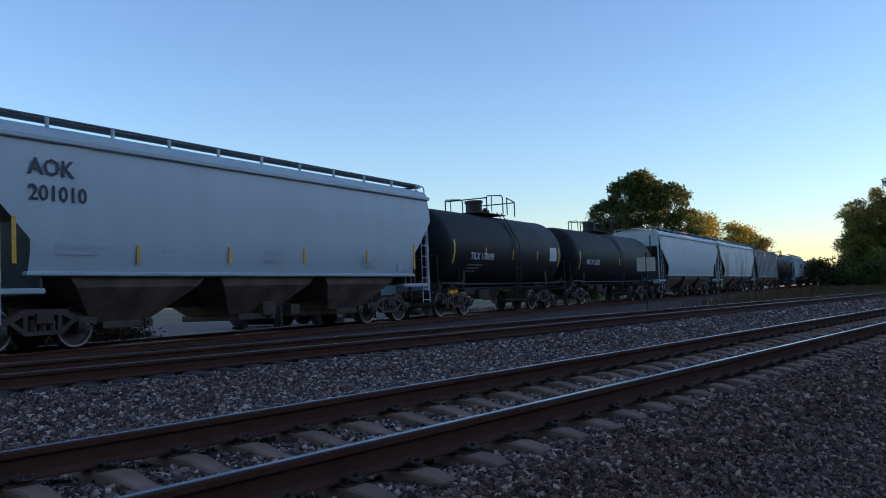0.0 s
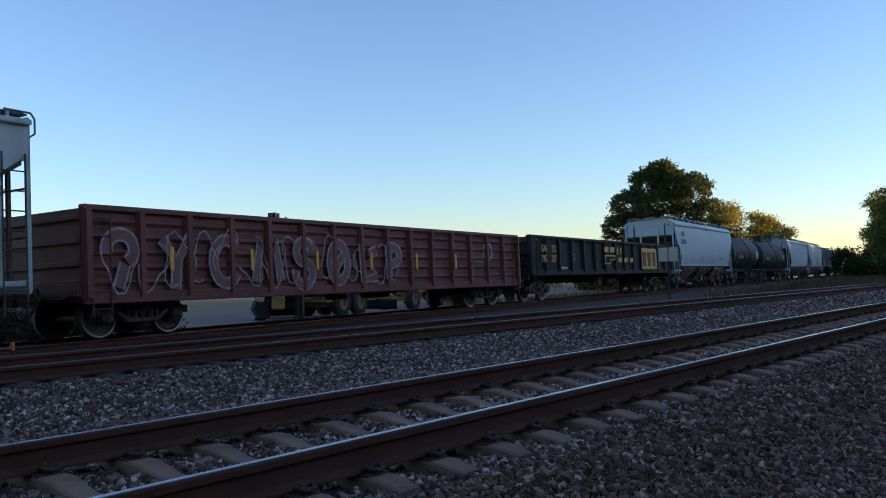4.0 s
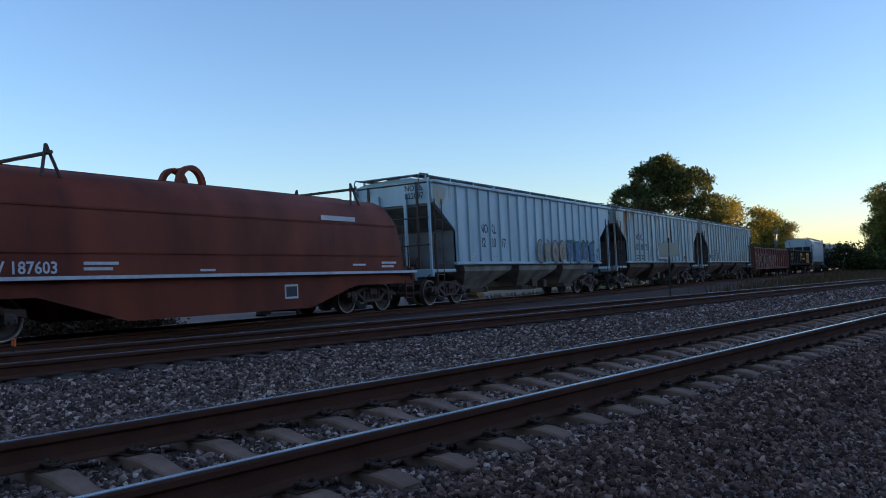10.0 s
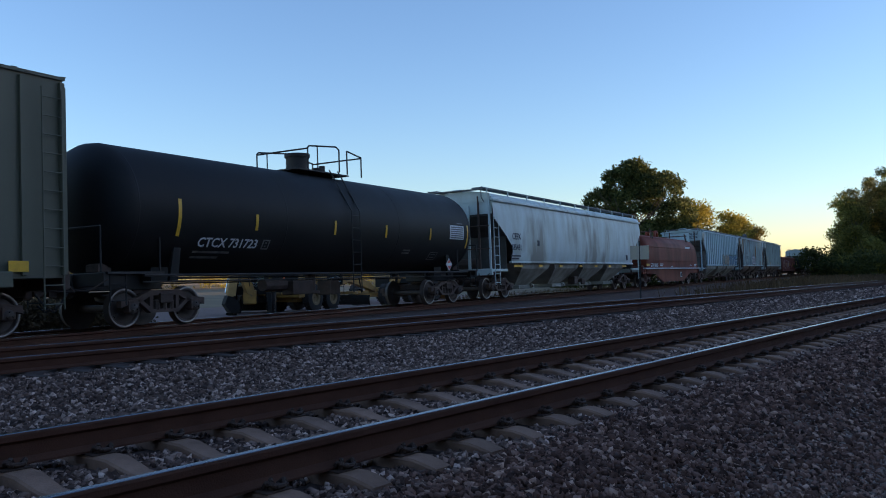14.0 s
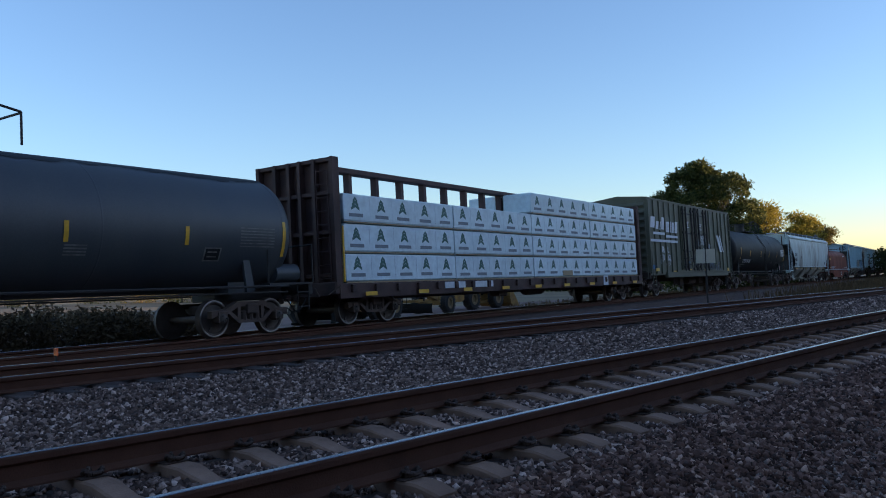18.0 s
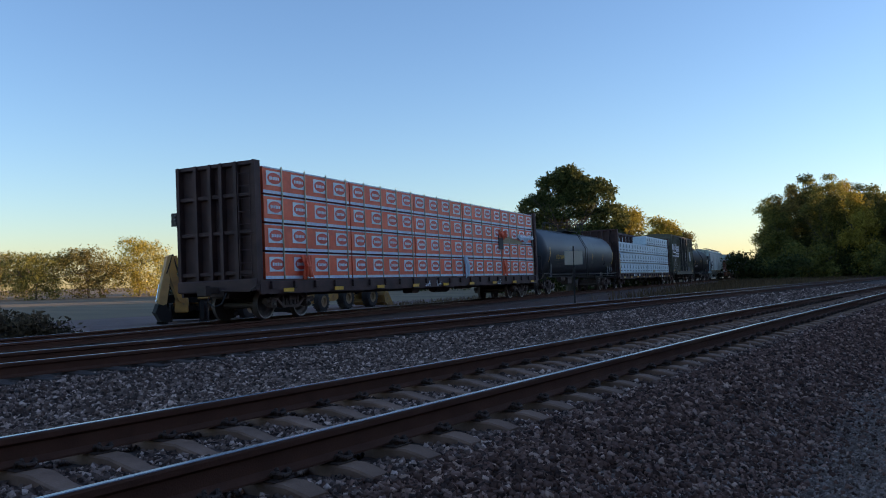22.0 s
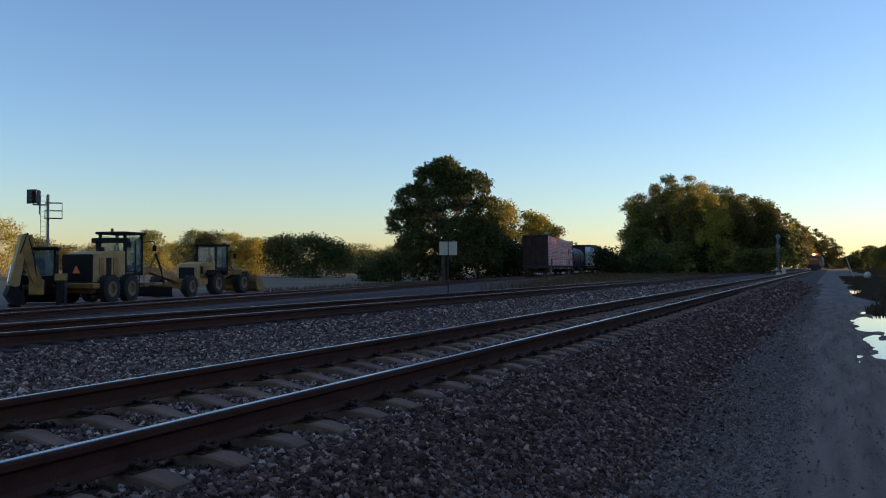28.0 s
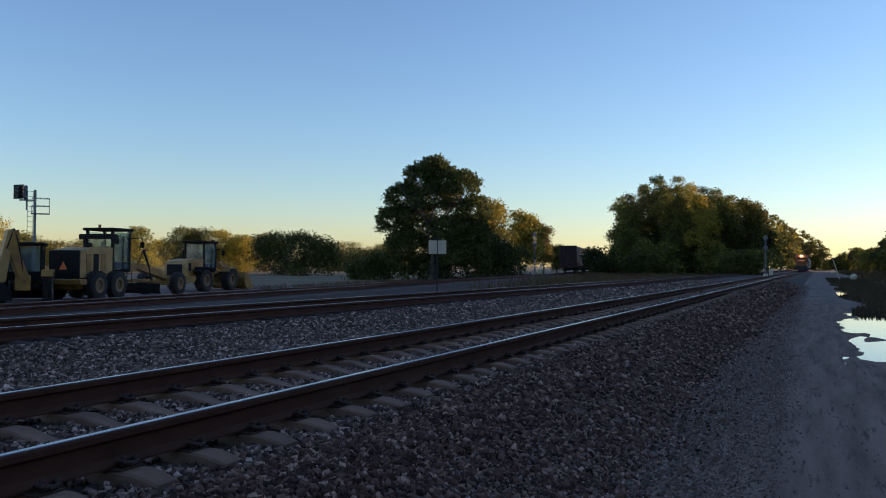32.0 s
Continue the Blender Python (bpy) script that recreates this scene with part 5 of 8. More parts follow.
def coil_car(label, length):
    car = thing("coil_car", label, "coil car")
    hb = length / 2 - .55
    # removable hood: flat flanks, rounded shoulders
    prof = [(-1.5, 1.45), (-1.5, 2.65), (-1.42, 3.05), (-1.15, 3.38), (-.75, 3.57), (0, 3.63), (.75, 3.57), (1.15, 3.38), (1.42, 3.05), (1.5, 2.65), (1.5, 1.45)]
    he = hb - .6
    m = Mesh()
    cut = [(x, math.sqrt(max(.0004, 1 - u * u))) for u in (1, .99, .95, .85, .7, .5, 0) for x in (-he + .45 - .45 * u,)]
    cut += [(-x, f) for x, f in cut[::-1]]
    n = len(prof)
    for x, f in cut:
        m.v += [(x, py, 1.45 + (pz - 1.45) * f) for py, pz in prof]
    m.f += [(k * n + i, k * n + i + 1, (k + 1) * n + i + 1, (k + 1) * n + i) for k in range(len(cut) - 1) for i in range(n - 1)]
    part("hood", m, M_COIL, car, "rounded oxide-red steel hood", smooth=True)
    for z, y in ((2.78, 1.49), (1.9, 1.515)):
        for sy in (-1, 1):
            part("hood_bead", Mesh().box(0, sy * y, z, 2 * he - (.55 if z > 2.5 else .3), .03, .05), M_COIL, car)
    part("ridge", Mesh().box(0, 0, 3.66, 2 * he - 2.2, .12, .1), M_COIL, car)
    for x in (-hb * .56, hb * .68):
        m = Mesh()
        for sy in (-1, 1):
            m.pipe([(x - .2, sy * 1.16, 3.36), (x, sy * 1.02, 4.02), (x + .2, sy * 1.16, 3.36)], .035)
        m.pipe([(x, -1.2, 3.84), (x, 1.2, 3.84)], .04)
        part("lifting_bracket", m, M_TRUCK, car, "welded lifting bracket")
    # bent from one wide strap with two openings
    arc = [math.pi * k / 12 for k in range(13)]
    for y in (-.3, .3):
        part("lifting_eye", Mesh().prism([(-.1 + math.cos(a) * .44, 3.6 + math.sin(a) * .5) for a in arc] + [(-.1 + math.cos(a) * .31, 3.6 + math.sin(a) * .38) for a in arc[::-1]], y - .07, y + .07), M_COIL, car, "tall arched lifting eye")
    part("eye_spacer", Mesh().box(-.1, 0, 4.03, .16, .5, .07, .02), M_COIL, car)
    for sy in (-1, 1):
        m = Mesh()
        m.prism([(-hb, 1.42), (-hb, 1.05), (-hb + 2.9, 1.05), (-hb + 4.9, .5), (hb - 4.9, .5), (hb - 2.9, 1.05), (hb, 1.05), (hb, 1.42)], sy * 1.42, sy * 1.36)
        part("side_girder", m, M_COIL, car, "fishbelly side girder")
        part("sill_strip", Mesh().box(0, sy * 1.5, 1.4, 2 * hb, .2, .07), M_WHITE, car, "worn white sill edge")
        for sx in (-1, 1):
            m = Mesh()
            ladder(m, sx * (hb - .3), sy * 1.5, .5, 1.4, .42)
            part("ladder", m, M_RED, car)
    part("trough", Mesh().box(0, 0, 1.2, 2 * hb, 2.6, .3), M_UNDER, car)
    for sx in (-1, 1):
        part("end_sill", Mesh().box(sx * hb, 0, 1.1, .18, 2.9, .4, .03), M_RED, car)
        m = Mesh()
        ladder(m, sx * (hb + .02), -.9, 1.3, 2.9, .4, "y")
        m.pipe([(sx * hb, -1.3, 1.3), (sx * hb, -1.3, 2.2), (sx * hb, 1.3, 2.2), (sx * hb, 1.3, 1.3)], .022)
        part("end_railing", m, M_TRUCK, car)
        add_truck(car, sx * (hb - 1.7))
    couplers(car, hb)
    y = -1.505
    lettering("car_number", "GTW 187603", .32, M_WHITE, car, side_plane(-6.3, 1.49, y - .02), "white stencilled letters")
    for x, z in ((-hb + .9, 1.62), (-hb + .9, 2.5)):
        part("reflector", Mesh().box(x, y - .01, z, .7, .01, .14), M_YELLOW, car, "yellow reflective strip")
    bars("stencil_block", car, -3.94, 1.68, y - .01, 2, .8, .06, M_WHITE)
    bars("stencil_block", car, -1.0, 1.52, y - .01, 1, .45, .05, M_WHITE)
    bars("stencil_block", car, 4.6, 1.62, y - .01, 1, .6, .05, M_WHITE)
    bars("stencil_block", car, 6.0, 1.68, y - .01, 2, .75, .06, M_WHITE)
    bars("web_address_bar", car, 3.3, 2.9, -1.5, 1, 1.5, .13, M_WHITE)
    part("data_plate", Mesh().box(2.1, -1.425, .95, .5, .01, .36), M_WHITE, car)
    part("data_plate_face", Mesh().box(2.1, -1.432, .95, .4, .01, .26), M_DARKTEXT, car)
    # the body rides low on its trucks
    for ob in car.children:
        if not ob.name.startswith(("truck", "coupler", "brake", "uncoupling", "trough", "end_sill")):
            ob.matrix_basis = Matrix.Translation((0, 0, -.24)) @ ob.matrix_basis
    return car


def boxcar(label, length):
    car = thing("boxcar", label, "boxcar")
    hb, w = length / 2 - .55, 1.5
    lo, hi = 1.1, 4.95
    part("body", Mesh().box(0, 0, (lo + hi) / 2, 2 * hb, 2 * w, hi - lo), M_BOX, car, "dark green steel body")
    part("roof", Mesh().prism([(-w - .05, hi), (-w - .05, hi + .06), (0, hi + .22), (w + .05, hi + .06), (w + .05, hi)], -hb - .03, hb + .03, "x"), M_BOX, car)
    for k in range(16):
        part("roof_seam", Mesh().prism([(-w - .05, hi + .06), (-w - .05, hi + .075), (0, hi + .235), (w + .05, hi + .075), (w + .05, hi + .06), (0, hi + .22)], -hb + 2 * hb * k / 15 - .05, -hb + 2 * hb * k / 15 + .05, "x"), M_BOX, car)
    for sx in (-1, 1):
        for k in range(10):
            z = lo + .2 + k * .37
            part("end_corrugation", Mesh().add(
                [(sx * hb, -w + .1, z - .14), (sx * hb, w - .1, z - .14), (sx * (hb + .1), w - .2, z), (sx * (hb + .1), -w + .2, z), (sx * hb, -w + .1, z + .14), (sx * hb, w - .1, z + .14)],
                [(0, 1, 2, 3), (3, 2, 5, 4), (0, 3, 4), (1, 5, 2)]), M_BOX, car)
        m = Mesh()
        ladder(m, sx * (hb + .12), -1.2, .9, hi - .1, .42, "y")
        part("end_ladder", m, M_BOX, car)
        part("end_sill", Mesh().box(sx * (hb + .02), 0, 1.05, .16, 2 * w, .36, .02), M_UNDER, car)
    for sy in (-1, 1):
        for x in [-hb + .05, -hb + .86, -hb + 1.7, -hb + 2.53, -hb + 3.37, -hb + 4.2, -hb + 5.05] + [hb - .05, 6.76, 5.77, 5.04, 4.11, 3.07]:
            part("rib", Mesh().box(x, sy * (w + .035), (lo + hi) / 2, .1, .07, hi - lo - .1, .015), M_BOX, car)
        part("side_sill", Mesh().box(.6, sy * (w + .03), lo - .02, 2 * hb - 3.5, .16, .3, .02), M_BOX, car)
        part("door_track", Mesh().box(.9, sy * (w + .1), lo + .16, 9.5, .16, .08), M_BOX, car)
        for j, xc in enumerate((-1.38, .98)):
            d = part("door", Mesh().box(xc, sy * (w + .07), (lo + hi) / 2 + .05, 2.32, .09, hi - lo - .25, .02), M_BOX, car, "sliding plug door")
            for x in (-1.05, -.5, .5, 1.05):
                m = Mesh()
                m.cyl((xc + x, sy * (w + .17), lo + .15), (xc + x, sy * (w + .17), hi - .1), .045, 6)
                for z in (lo + .4, 2.4, 3.4, hi - .3):
                    m.box(xc + x, sy * (w + .14), z, .2, .08, .12)
                part("locking_bar", m, M_BLACK, d, "vertical door lock rod")
            for x, z in ((-.2, 1.95), (.2, 2.2), (.3, 1.6)):
                part("lock_plate", Mesh().box(xc + x, sy * (w + .16), z, .26, .04, .34, .02), M_BOX, d, "raised lock plate")
            for z in (1.3, 1.62, 1.95, 2.35, 3.35, 4.45):
                part("door_rail", Mesh().box(xc, sy * (w + .13), z, 2.2, .05, .07), M_BLACK, d)
        for sx in (-1, 1):
            m = Mesh()
            ladder(m, sx * (hb - .3), sy * (w + .09), .5, 2.3 if sx < 0 else hi - .2, .42)
            part("ladder", m, M_BOX, car)
        for x, z in ((-hb + 2.7, 4.0), (hb - 1.7, 3.95)):
            part("panel_box", Mesh().box(x, sy * (w + .06), z, .7, .08, .25, .02), M_BOX, car)
    y = -w - .012
    part("centre_sill", Mesh().box(0, 0, .92, 2 * hb, .5, .35), M_UNDER, car)
    gear(car, (-1.5, -.9, .72, .6, .4, .45, .04), (.2, 1.5, -.8, .72, .2), (2.8, -.7, .75, .7, .4, .4))
    part("step_stirrup", Mesh().pipe([(-hb + 3.9, -1.4, 1.0), (-hb + 3.9, -1.4, .55), (-hb + 4.3, -1.4, .55), (-hb + 4.3, -1.4, 1.0)], .02), M_UNDER, car)
    # slanted white emblem in plain blocks and underlines
    x0 = -7.54
    lift = lambda z: 1.1 + (z - 1.1) * 1.18
    slant = lambda a, bq, z0, z1, k=.16: part("emblem_block", Mesh().add([(a, y - .07, lift(z0)), (bq, y - .07, lift(z0)), (bq + k, y - .07, lift(z1)), (a + k, y - .07, lift(z1))], [(0, 1, 2, 3)]), M_WHITE, car, "slanted white emblem block")
    for a, bq, z0, z1 in ((0, .9, 3.12, 3.6), (1.15, 1.7, 3.08, 3.42), (1.95, 2.15, 3.05, 3.42), (2.35, 2.95, 3.08, 3.62),
                          (3.35, 4.1, 2.98, 3.6), (4.3, 4.5, 2.98, 3.48), (4.68, 5.2, 2.98, 3.45), (5.4, 6.05, 2.98, 3.5)):
        slant(a * .7 + x0, bq * .7 + x0, z0, z1)
    slant(x0 + .4, x0 + 2.2, 2.84, 2.95, .03)
    slant(x0 + 2.35, x0 + 4.25, 2.74, 2.85, .03)
    slant(x0 - .05, x0 + 4.2, 2.52, 2.63, .03)
    for a, c in ((0, .5), (.68, .9)):
        part("emblem_stripe", Mesh().add([(4.28 + a, y - .075, 3.43), (4.28 + c, y - .075, 3.43), (4.9 + c, y - .075, 2.42), (4.9 + a, y - .075, 2.42)], [(0, 1, 2, 3)]), M_WHITE, car)
    for tx, x, z in (("MR", -5.98, 2.25), ("L", -4.9, 2.25), ("110", -6.1, 1.84), ("62", -4.9, 1.84)):
        lettering("car_number", tx, .44, M_WHITE, car, side_plane(x, z, y - .01), "white stencilled letters")
    for x, z, wd, hh in ((-6.8, 1.35, .5, .16), (-4.03, 1.22, .55, .13), (-1.55, 1.3, .5, .11), (1.4, 1.3, .46, .11), (3.8, 1.3, .42, .11), (6.62, 1.32, .4, .2)):
        part("reflector", Mesh().box(x, y - .14 if abs(x) < 3 else y - .075, z, wd, .01, hh), M_YELLOW, car, "yellow reflective patch")
    part("touch_up_patch", Mesh().box(-hb + .55, y - .01, 1.5, .55, .006, .2), M_SPRAY_B, car, "blue painted patch")
    graffiti(car, -hb + 2.4, -hb + 3.3, 1.55, 1.9, y - .012, M_SPRAY_W, 3, 4, .03)
    graffiti(car, -hb + 5.0, -hb + 5.5, 1.45, 2.05, y - .012, M_SPRAY_W, 4, 3, .03)
    graffiti(car, 2.7, 4.7, 1.2, 1.7, y - .08, M_DARKTEXT, 5, 5, .2)
    graffiti(car, 2.7, 4.7, 1.2, 1.75, y - .09, M_GREYTEXT, 5, 5, .05)
    graffiti(car, .35, 1.75, 2.75, 3.3, y - .12, M_SPRAY_W, 8, 7, .07)
    graffiti(car, 2.6, 3.0, 2.4, 2.9, y - .012, M_SPRAY_W, 9, 4, .05)
    part("touch_up_patch", Mesh().box(-1.65, y - .118, 1.84, .4, .006, .28), M_SPRAY_B, car, "blue painted patch")
    bars("stencil_block", car, -1.85, 4.0, y - .11, 4, .6, .05, M_SPRAY_W)
    bars("stencil_block", car, .55, 3.95, y - .11, 4, .6, .05, M_SPRAY_W)
    bars("stencil_block", car, -hb + 1.6, 1.8, y, 2, .4, .07, M_WHITE)
    bars("stencil_block", car, -.9, 1.95, y - .11, 3, .3, .1, M_SPRAY_B)
    bars("stencil_block", car, 1.3, 2.55, y - .11, 3, .5, .05, M_SPRAY_W)
    part("data_plate", Mesh().box(1.1, y - .118, 1.95, .2, .006, .26), M_WHITE, car)
    part("data_plate", Mesh().box(.45, y - .118, 2.05, .22, .006, .18), M_SPRAY_W, car)
    for sx in (-1, 1):
        add_truck(car, sx * (hb - 1.8))
    couplers(car, hb)
    return car


_logos = {}


def logo_meshes(red):
    """Printed emblems on lumber wrap, as plain shapes."""
    if red not in _logos:
        out = []
        if red:
            p = Mesh().box(0, 0, 0, .74, .005, .42).done("printed_panel")
            p.materials.append(M_LOGO_W)
            o = Mesh().add([(.33 * math.cos(a), -.005, .165 * math.sin(a)) for a in [6.283 * i / 16 for i in range(16)]], [tuple(range(16))]).done("printed_oval")
            o.materials.append(M_LOGO_R)
            c = Mesh()
            for i in range(6):
                c.box(-.2 + .08 * i, -.008, 0, .06, .003, .1 if i in (0, 3) else .085)
            c = c.done("printed_bar")
            c.materials.append(M_LOGO_W)
            out = [("printed_panel", p), ("printed_oval", o), ("printed_bar", c)]
        else:
            mr = Mesh()
            for i in range(3):
                zz, ww = -.06 + i * .1, .18 - i * .04
                mr.add([(-ww, 0, zz - .06), (0, 0, zz + .03), (ww, 0, zz - .06), (ww, 0, zz + .02), (0, 0, zz + .12), (-ww, 0, zz + .02)], [(0, 1, 4, 5), (1, 2, 3, 4)])
            mr = mr.done("printed_emblem")
            mr.materials.append(M_LOGO_G)
            mg = Mesh().box(.02, 0, -.25, .6, .005, .095).done("printed_bar")
            mg.materials.append(M_GREYTEXT)
            mf = Mesh().box(-.52, 0, 0, .008, .004, .62).done("wrap_fold")
            mf.materials.append(M_WRAP_G)
            out = [("printed_emblem", mr), ("printed_bar", mg), ("wrap_fold", mf)]
        _logos[red] = out
    return _logos[red]


def centerbeam(label, length, wrap, tiers, packs, red):
    car = thing("centerbeam_flatcar", label, "flatcar")
    hb, w = length / 2 - .55, 1.42
    top = 4.5
    steel = M_FLAT
    part("deck", Mesh().box(0, 0, 1.06, 2 * hb, 2.7, .12), steel, car)
    for sy in (-1, 1):
        part("side_sill", Mesh().prism([(-hb, 1.12), (-hb, .72), (hb, .72), (hb, 1.12)], sy * 1.42, sy * 1.34), steel, car, "brown steel side sill")
        for k in range(22):
            x = -hb + .5 + (2 * hb - 1.0) * k / 21
            part("stake_pocket", Mesh().box(x, sy * 1.46, .98, .14, .08, .22, .02), steel, car)
        for k in range(9):
            x = -hb + 1.2 + (2 * hb - 2.4) * k / 8
            part("reflector", Mesh().box(x, sy * 1.51, .82, .5, .012, .11), M_YELLOW, car, "yellow reflective strip")
    for sx in (-1, 1):
        m = Mesh()
        m.box(sx * (hb - .12), 0, (1.0 + top) / 2, .08, 2.8, top - 1.0)
        part("bulkhead", m, steel, car, "dark steel end bulkhead")
        for y in (-1.36, -.72, -.2, .2, .72, 1.36):
            part("bulkhead_post", Mesh().box(sx * (hb + .02), y, (1.0 + top) / 2, .2, .11, top - 1.0, .02), steel, car)
        for z in (1.35, 2.5, 3.55, top - .06):
            part("bulkhead_rail", Mesh().box(sx * (hb - .01), 0, z, .15, 2.8, .12, .02), steel, car)
        if sx < 0 and not red:
            part("corner_strip", Mesh().box(sx * (hb - .2), -1.42, 1.9, .05, .03, 1.5), M_YELLOW, car, "yellow edge stripe")
        m = Mesh()
        ladder(m, sx * (hb + .14), -1.05, .8, top - .3, .4, "y")
        part("end_ladder", m, steel, car)
        part("end_sill", Mesh().box(sx * (hb + .05), 0, 1.0, .25, 2.8, .34, .03), steel, car)
    part("top_chord", Mesh().box(0, 0, top - .05, 2 * hb - .2, .36, .16, .02), steel, car)
    for k in range(17):
        x = -hb + .9 + (2 * hb - 1.8) * k / 16
        part("centre_post", Mesh().box(x, 0, (1.1 + top) / 2, .14, .22, top - 1.1), steel, car)
    part("centre_sill", Mesh().box(0, 0, .82, 2 * hb, .6, .36), M_UNDER, car)
    gear(car, (-2, -.9, .72, .6, .4, .4, .04), (.2, 1.5, -.8, .7, .2), (3.5, -.7, .75, .9, .4, .3))
    th = .8
    r = random.Random(len(label))
    for tier in range(tiers):
        x = -hb + .32
        n = packs
        pl = (2 * hb - .64) / n
        for k in range(n):
            if not red and tier == tiers - 1 and k < n * .36:
                x += pl
                continue
            j = r.uniform(-.03, .03)
            z0 = 1.14 + tier * (th + .02)
            for sy in (-1, 1):
                yc = sy * (.76 + j * .3)
                bnd = part("wrapped_package", Mesh().box(x + pl / 2, yc, z0 + th / 2, pl - .05, 1.18, th - .05, .035), wrap, car, "plastic-wrapped lumber bundle")
                if sy > 0:
                    continue
                y = yc - .59 - .004
                cnt = max(2, round(pl / (1.22 if red else 1.08)))
                for q in range(cnt):
                    cx = x + pl * (q + .5) / cnt + r.uniform(-.04, .04)
                    cz = z0 + th * .55 + r.uniform(-.015, .015)
                    for nm, data in logo_meshes(red):
                        part(nm, data, None, bnd, at=(cx, y, cz))
                if red:
                    m = Mesh()
                    m.box(x + pl / 2, y + .001, z0 + .05, pl - .06, .006, .09)
                    m.box(x + pl / 2, y + .001, z0 + th - .05, pl - .06, .006, .04)
                    part("wrap_edge", m, M_WRAP_G, bnd, "pale lower wrap edge")
                else:
                    m = Mesh()
                    m.box(x + pl / 2, y + .002, z0 + .0, pl - .08, .006, .035)
                    part("dunnage", m, M_LUMBER, bnd, "wooden spacer strips")
            x += pl
    for k in range(-13, 7) if red else ():
        part("tie_down_strap", Mesh().box(4.52 + 1.19 * k, -1.375, 1.14 + tiers * (th + .02) / 2, .05, .02, tiers * (th + .02)), M_STRAP, car, "dirty yellowish tie-down strap")
    if red:
        for x0, x1, z0, z1, seed in ((6.5, 7.6, 2.98, 3.3, 1), (9.2, 11.6, 2.98, 3.16, 2), (2.2, 2.5, 1.15, 1.95, 3), (6.9, 7.4, 1.2, 1.9, 4), (-10.2, -9.6, 1.2, 1.8, 5)):
            rr = random.Random(seed)
            m = Mesh()
            n = 9
            for i in range(n + 1):
                x = x0 + (x1 - x0) * i / n
                m.v += [(x, -1.385 - rr.uniform(0, .1), z1 + rr.uniform(-.05, .1)), (x + rr.uniform(-.05, .05), -1.4 - rr.uniform(.0, .16), (z0 + z1) / 2), (x, -1.385 - rr.uniform(0, .14), z0 + rr.uniform(-.12, .08))]
            m.f += [(3 * i + j, 3 * i + j + 1, 3 * i + j + 4, 3 * i + j + 3) for i in range(n) for j in range(2)]
            part("torn_wrap", m, M_WRAP_G if seed in (2, 3) else M_WRAP_R, car, "torn flapping wrap")
        part("bare_lumber", Mesh().prism([(7.1, 2.72), (7.1, 3.1), (8.0, 3.06), (9.9, 2.86), (9.9, 2.74)], -1.385, -1.365), M_LUMBER, car, "exposed yellow lumber behind torn wrap")
        for x, wd in ((6.84, .62), (11.6, .24)):
            part("dark_tear", Mesh().box(x, -1.392, 2.76 if wd > .5 else 3.05, wd, .02, .7 if wd > .5 else .85, .009), M_BLACK, car, "dark torn opening")
        part("data_plate", Mesh().box(6.3, -1.43, .85, .42, .01, .24), M_WHITE, car)
        part("data_plate_face", Mesh().box(6.3, -1.437, .85, .34, .01, .17), M_DARKTEXT, car)
        for tx, x in (("564", -hb + 10.4), ("134", -hb + 11.4)):
            lettering("car_number", tx, .3, M_WHITE, car, side_plane(x, .78, -1.43), "white stencilled letters")
    else:
        for x in (-hb + 5.6, -hb + 7.4):
            part("number_plate_bar", Mesh().box(x, -1.43, .98, 1.2, .012, .2), M_WHITE, car, "white stencilled bar")
        part("bare_lumber", Mesh().box(hb - 8.3, -1.36, 1.3, .9, .03, .2), M_LUMBER, car, "exposed lumber under torn wrap")
        part("placard", Mesh().box(hb - 4.6, -1.45, .95, .5, .02, .42), M_WHITE, car, "white placard")
    for sx in (-1, 1):
        add_truck(car, sx * (hb - 1.9))
    couplers(car, hb)
    return car


# ---- markings ----
def marks_aok(car, hb, y):
    lettering("car_initials", "AOK", .45, M_DARKTEXT, car, side_plane(-hb + 1.06, 3.31, -1.685), "dark grey stencilled letters")
    lettering("car_number", "201010", .42, M_DARKTEXT, car, side_plane(-hb + 1.05, 2.83, -1.69), "dark grey stencilled numbers")
    bars("stencil_block", car, -hb + 1.6, 1.98, -1.665, 2, 1.2, .07, M_PALETEXT)
    bars("stencil_block", car, -hb + 4.2, 1.95, -1.665, 1, .35, .1, M_PALETEXT)
    for x in (7.4, 11.6):
        bars("stencil_block", car, -hb + x, 2.05, -1.67, 6, .75, .035, M_PALETEXT, .03)
    part("data_plate", Mesh().box(hb - 3.4, -1.655, 1.85, .36, .01, .3), M_PALETEXT, car)
    part("data_plate", Mesh().box(hb - 1.95, -1.64, 1.75, .28, .01, .3), M_PALETEXT, car)


def nokl(first, second, x, z, split=.8, size=.46, rise=.48):
    def marks(car, hb, y):
        xx = -hb + x
        for k in range(max(len(first), len(second))):
            a, bq = first[k] if k < len(first) else "", second[k] if k < len(second) else ""
            if a:
                lettering("car_initials", a, size, M_DARKTEXT, car, side_plane(xx + k * split, z + rise, y - .004), "dark stencilled letters", .78)
            if bq:
                lettering("car_number", bq, size, M_DARKTEXT, car, side_plane(xx + k * split, z, y - .004), "dark stencilled numbers", .82)
    return marks


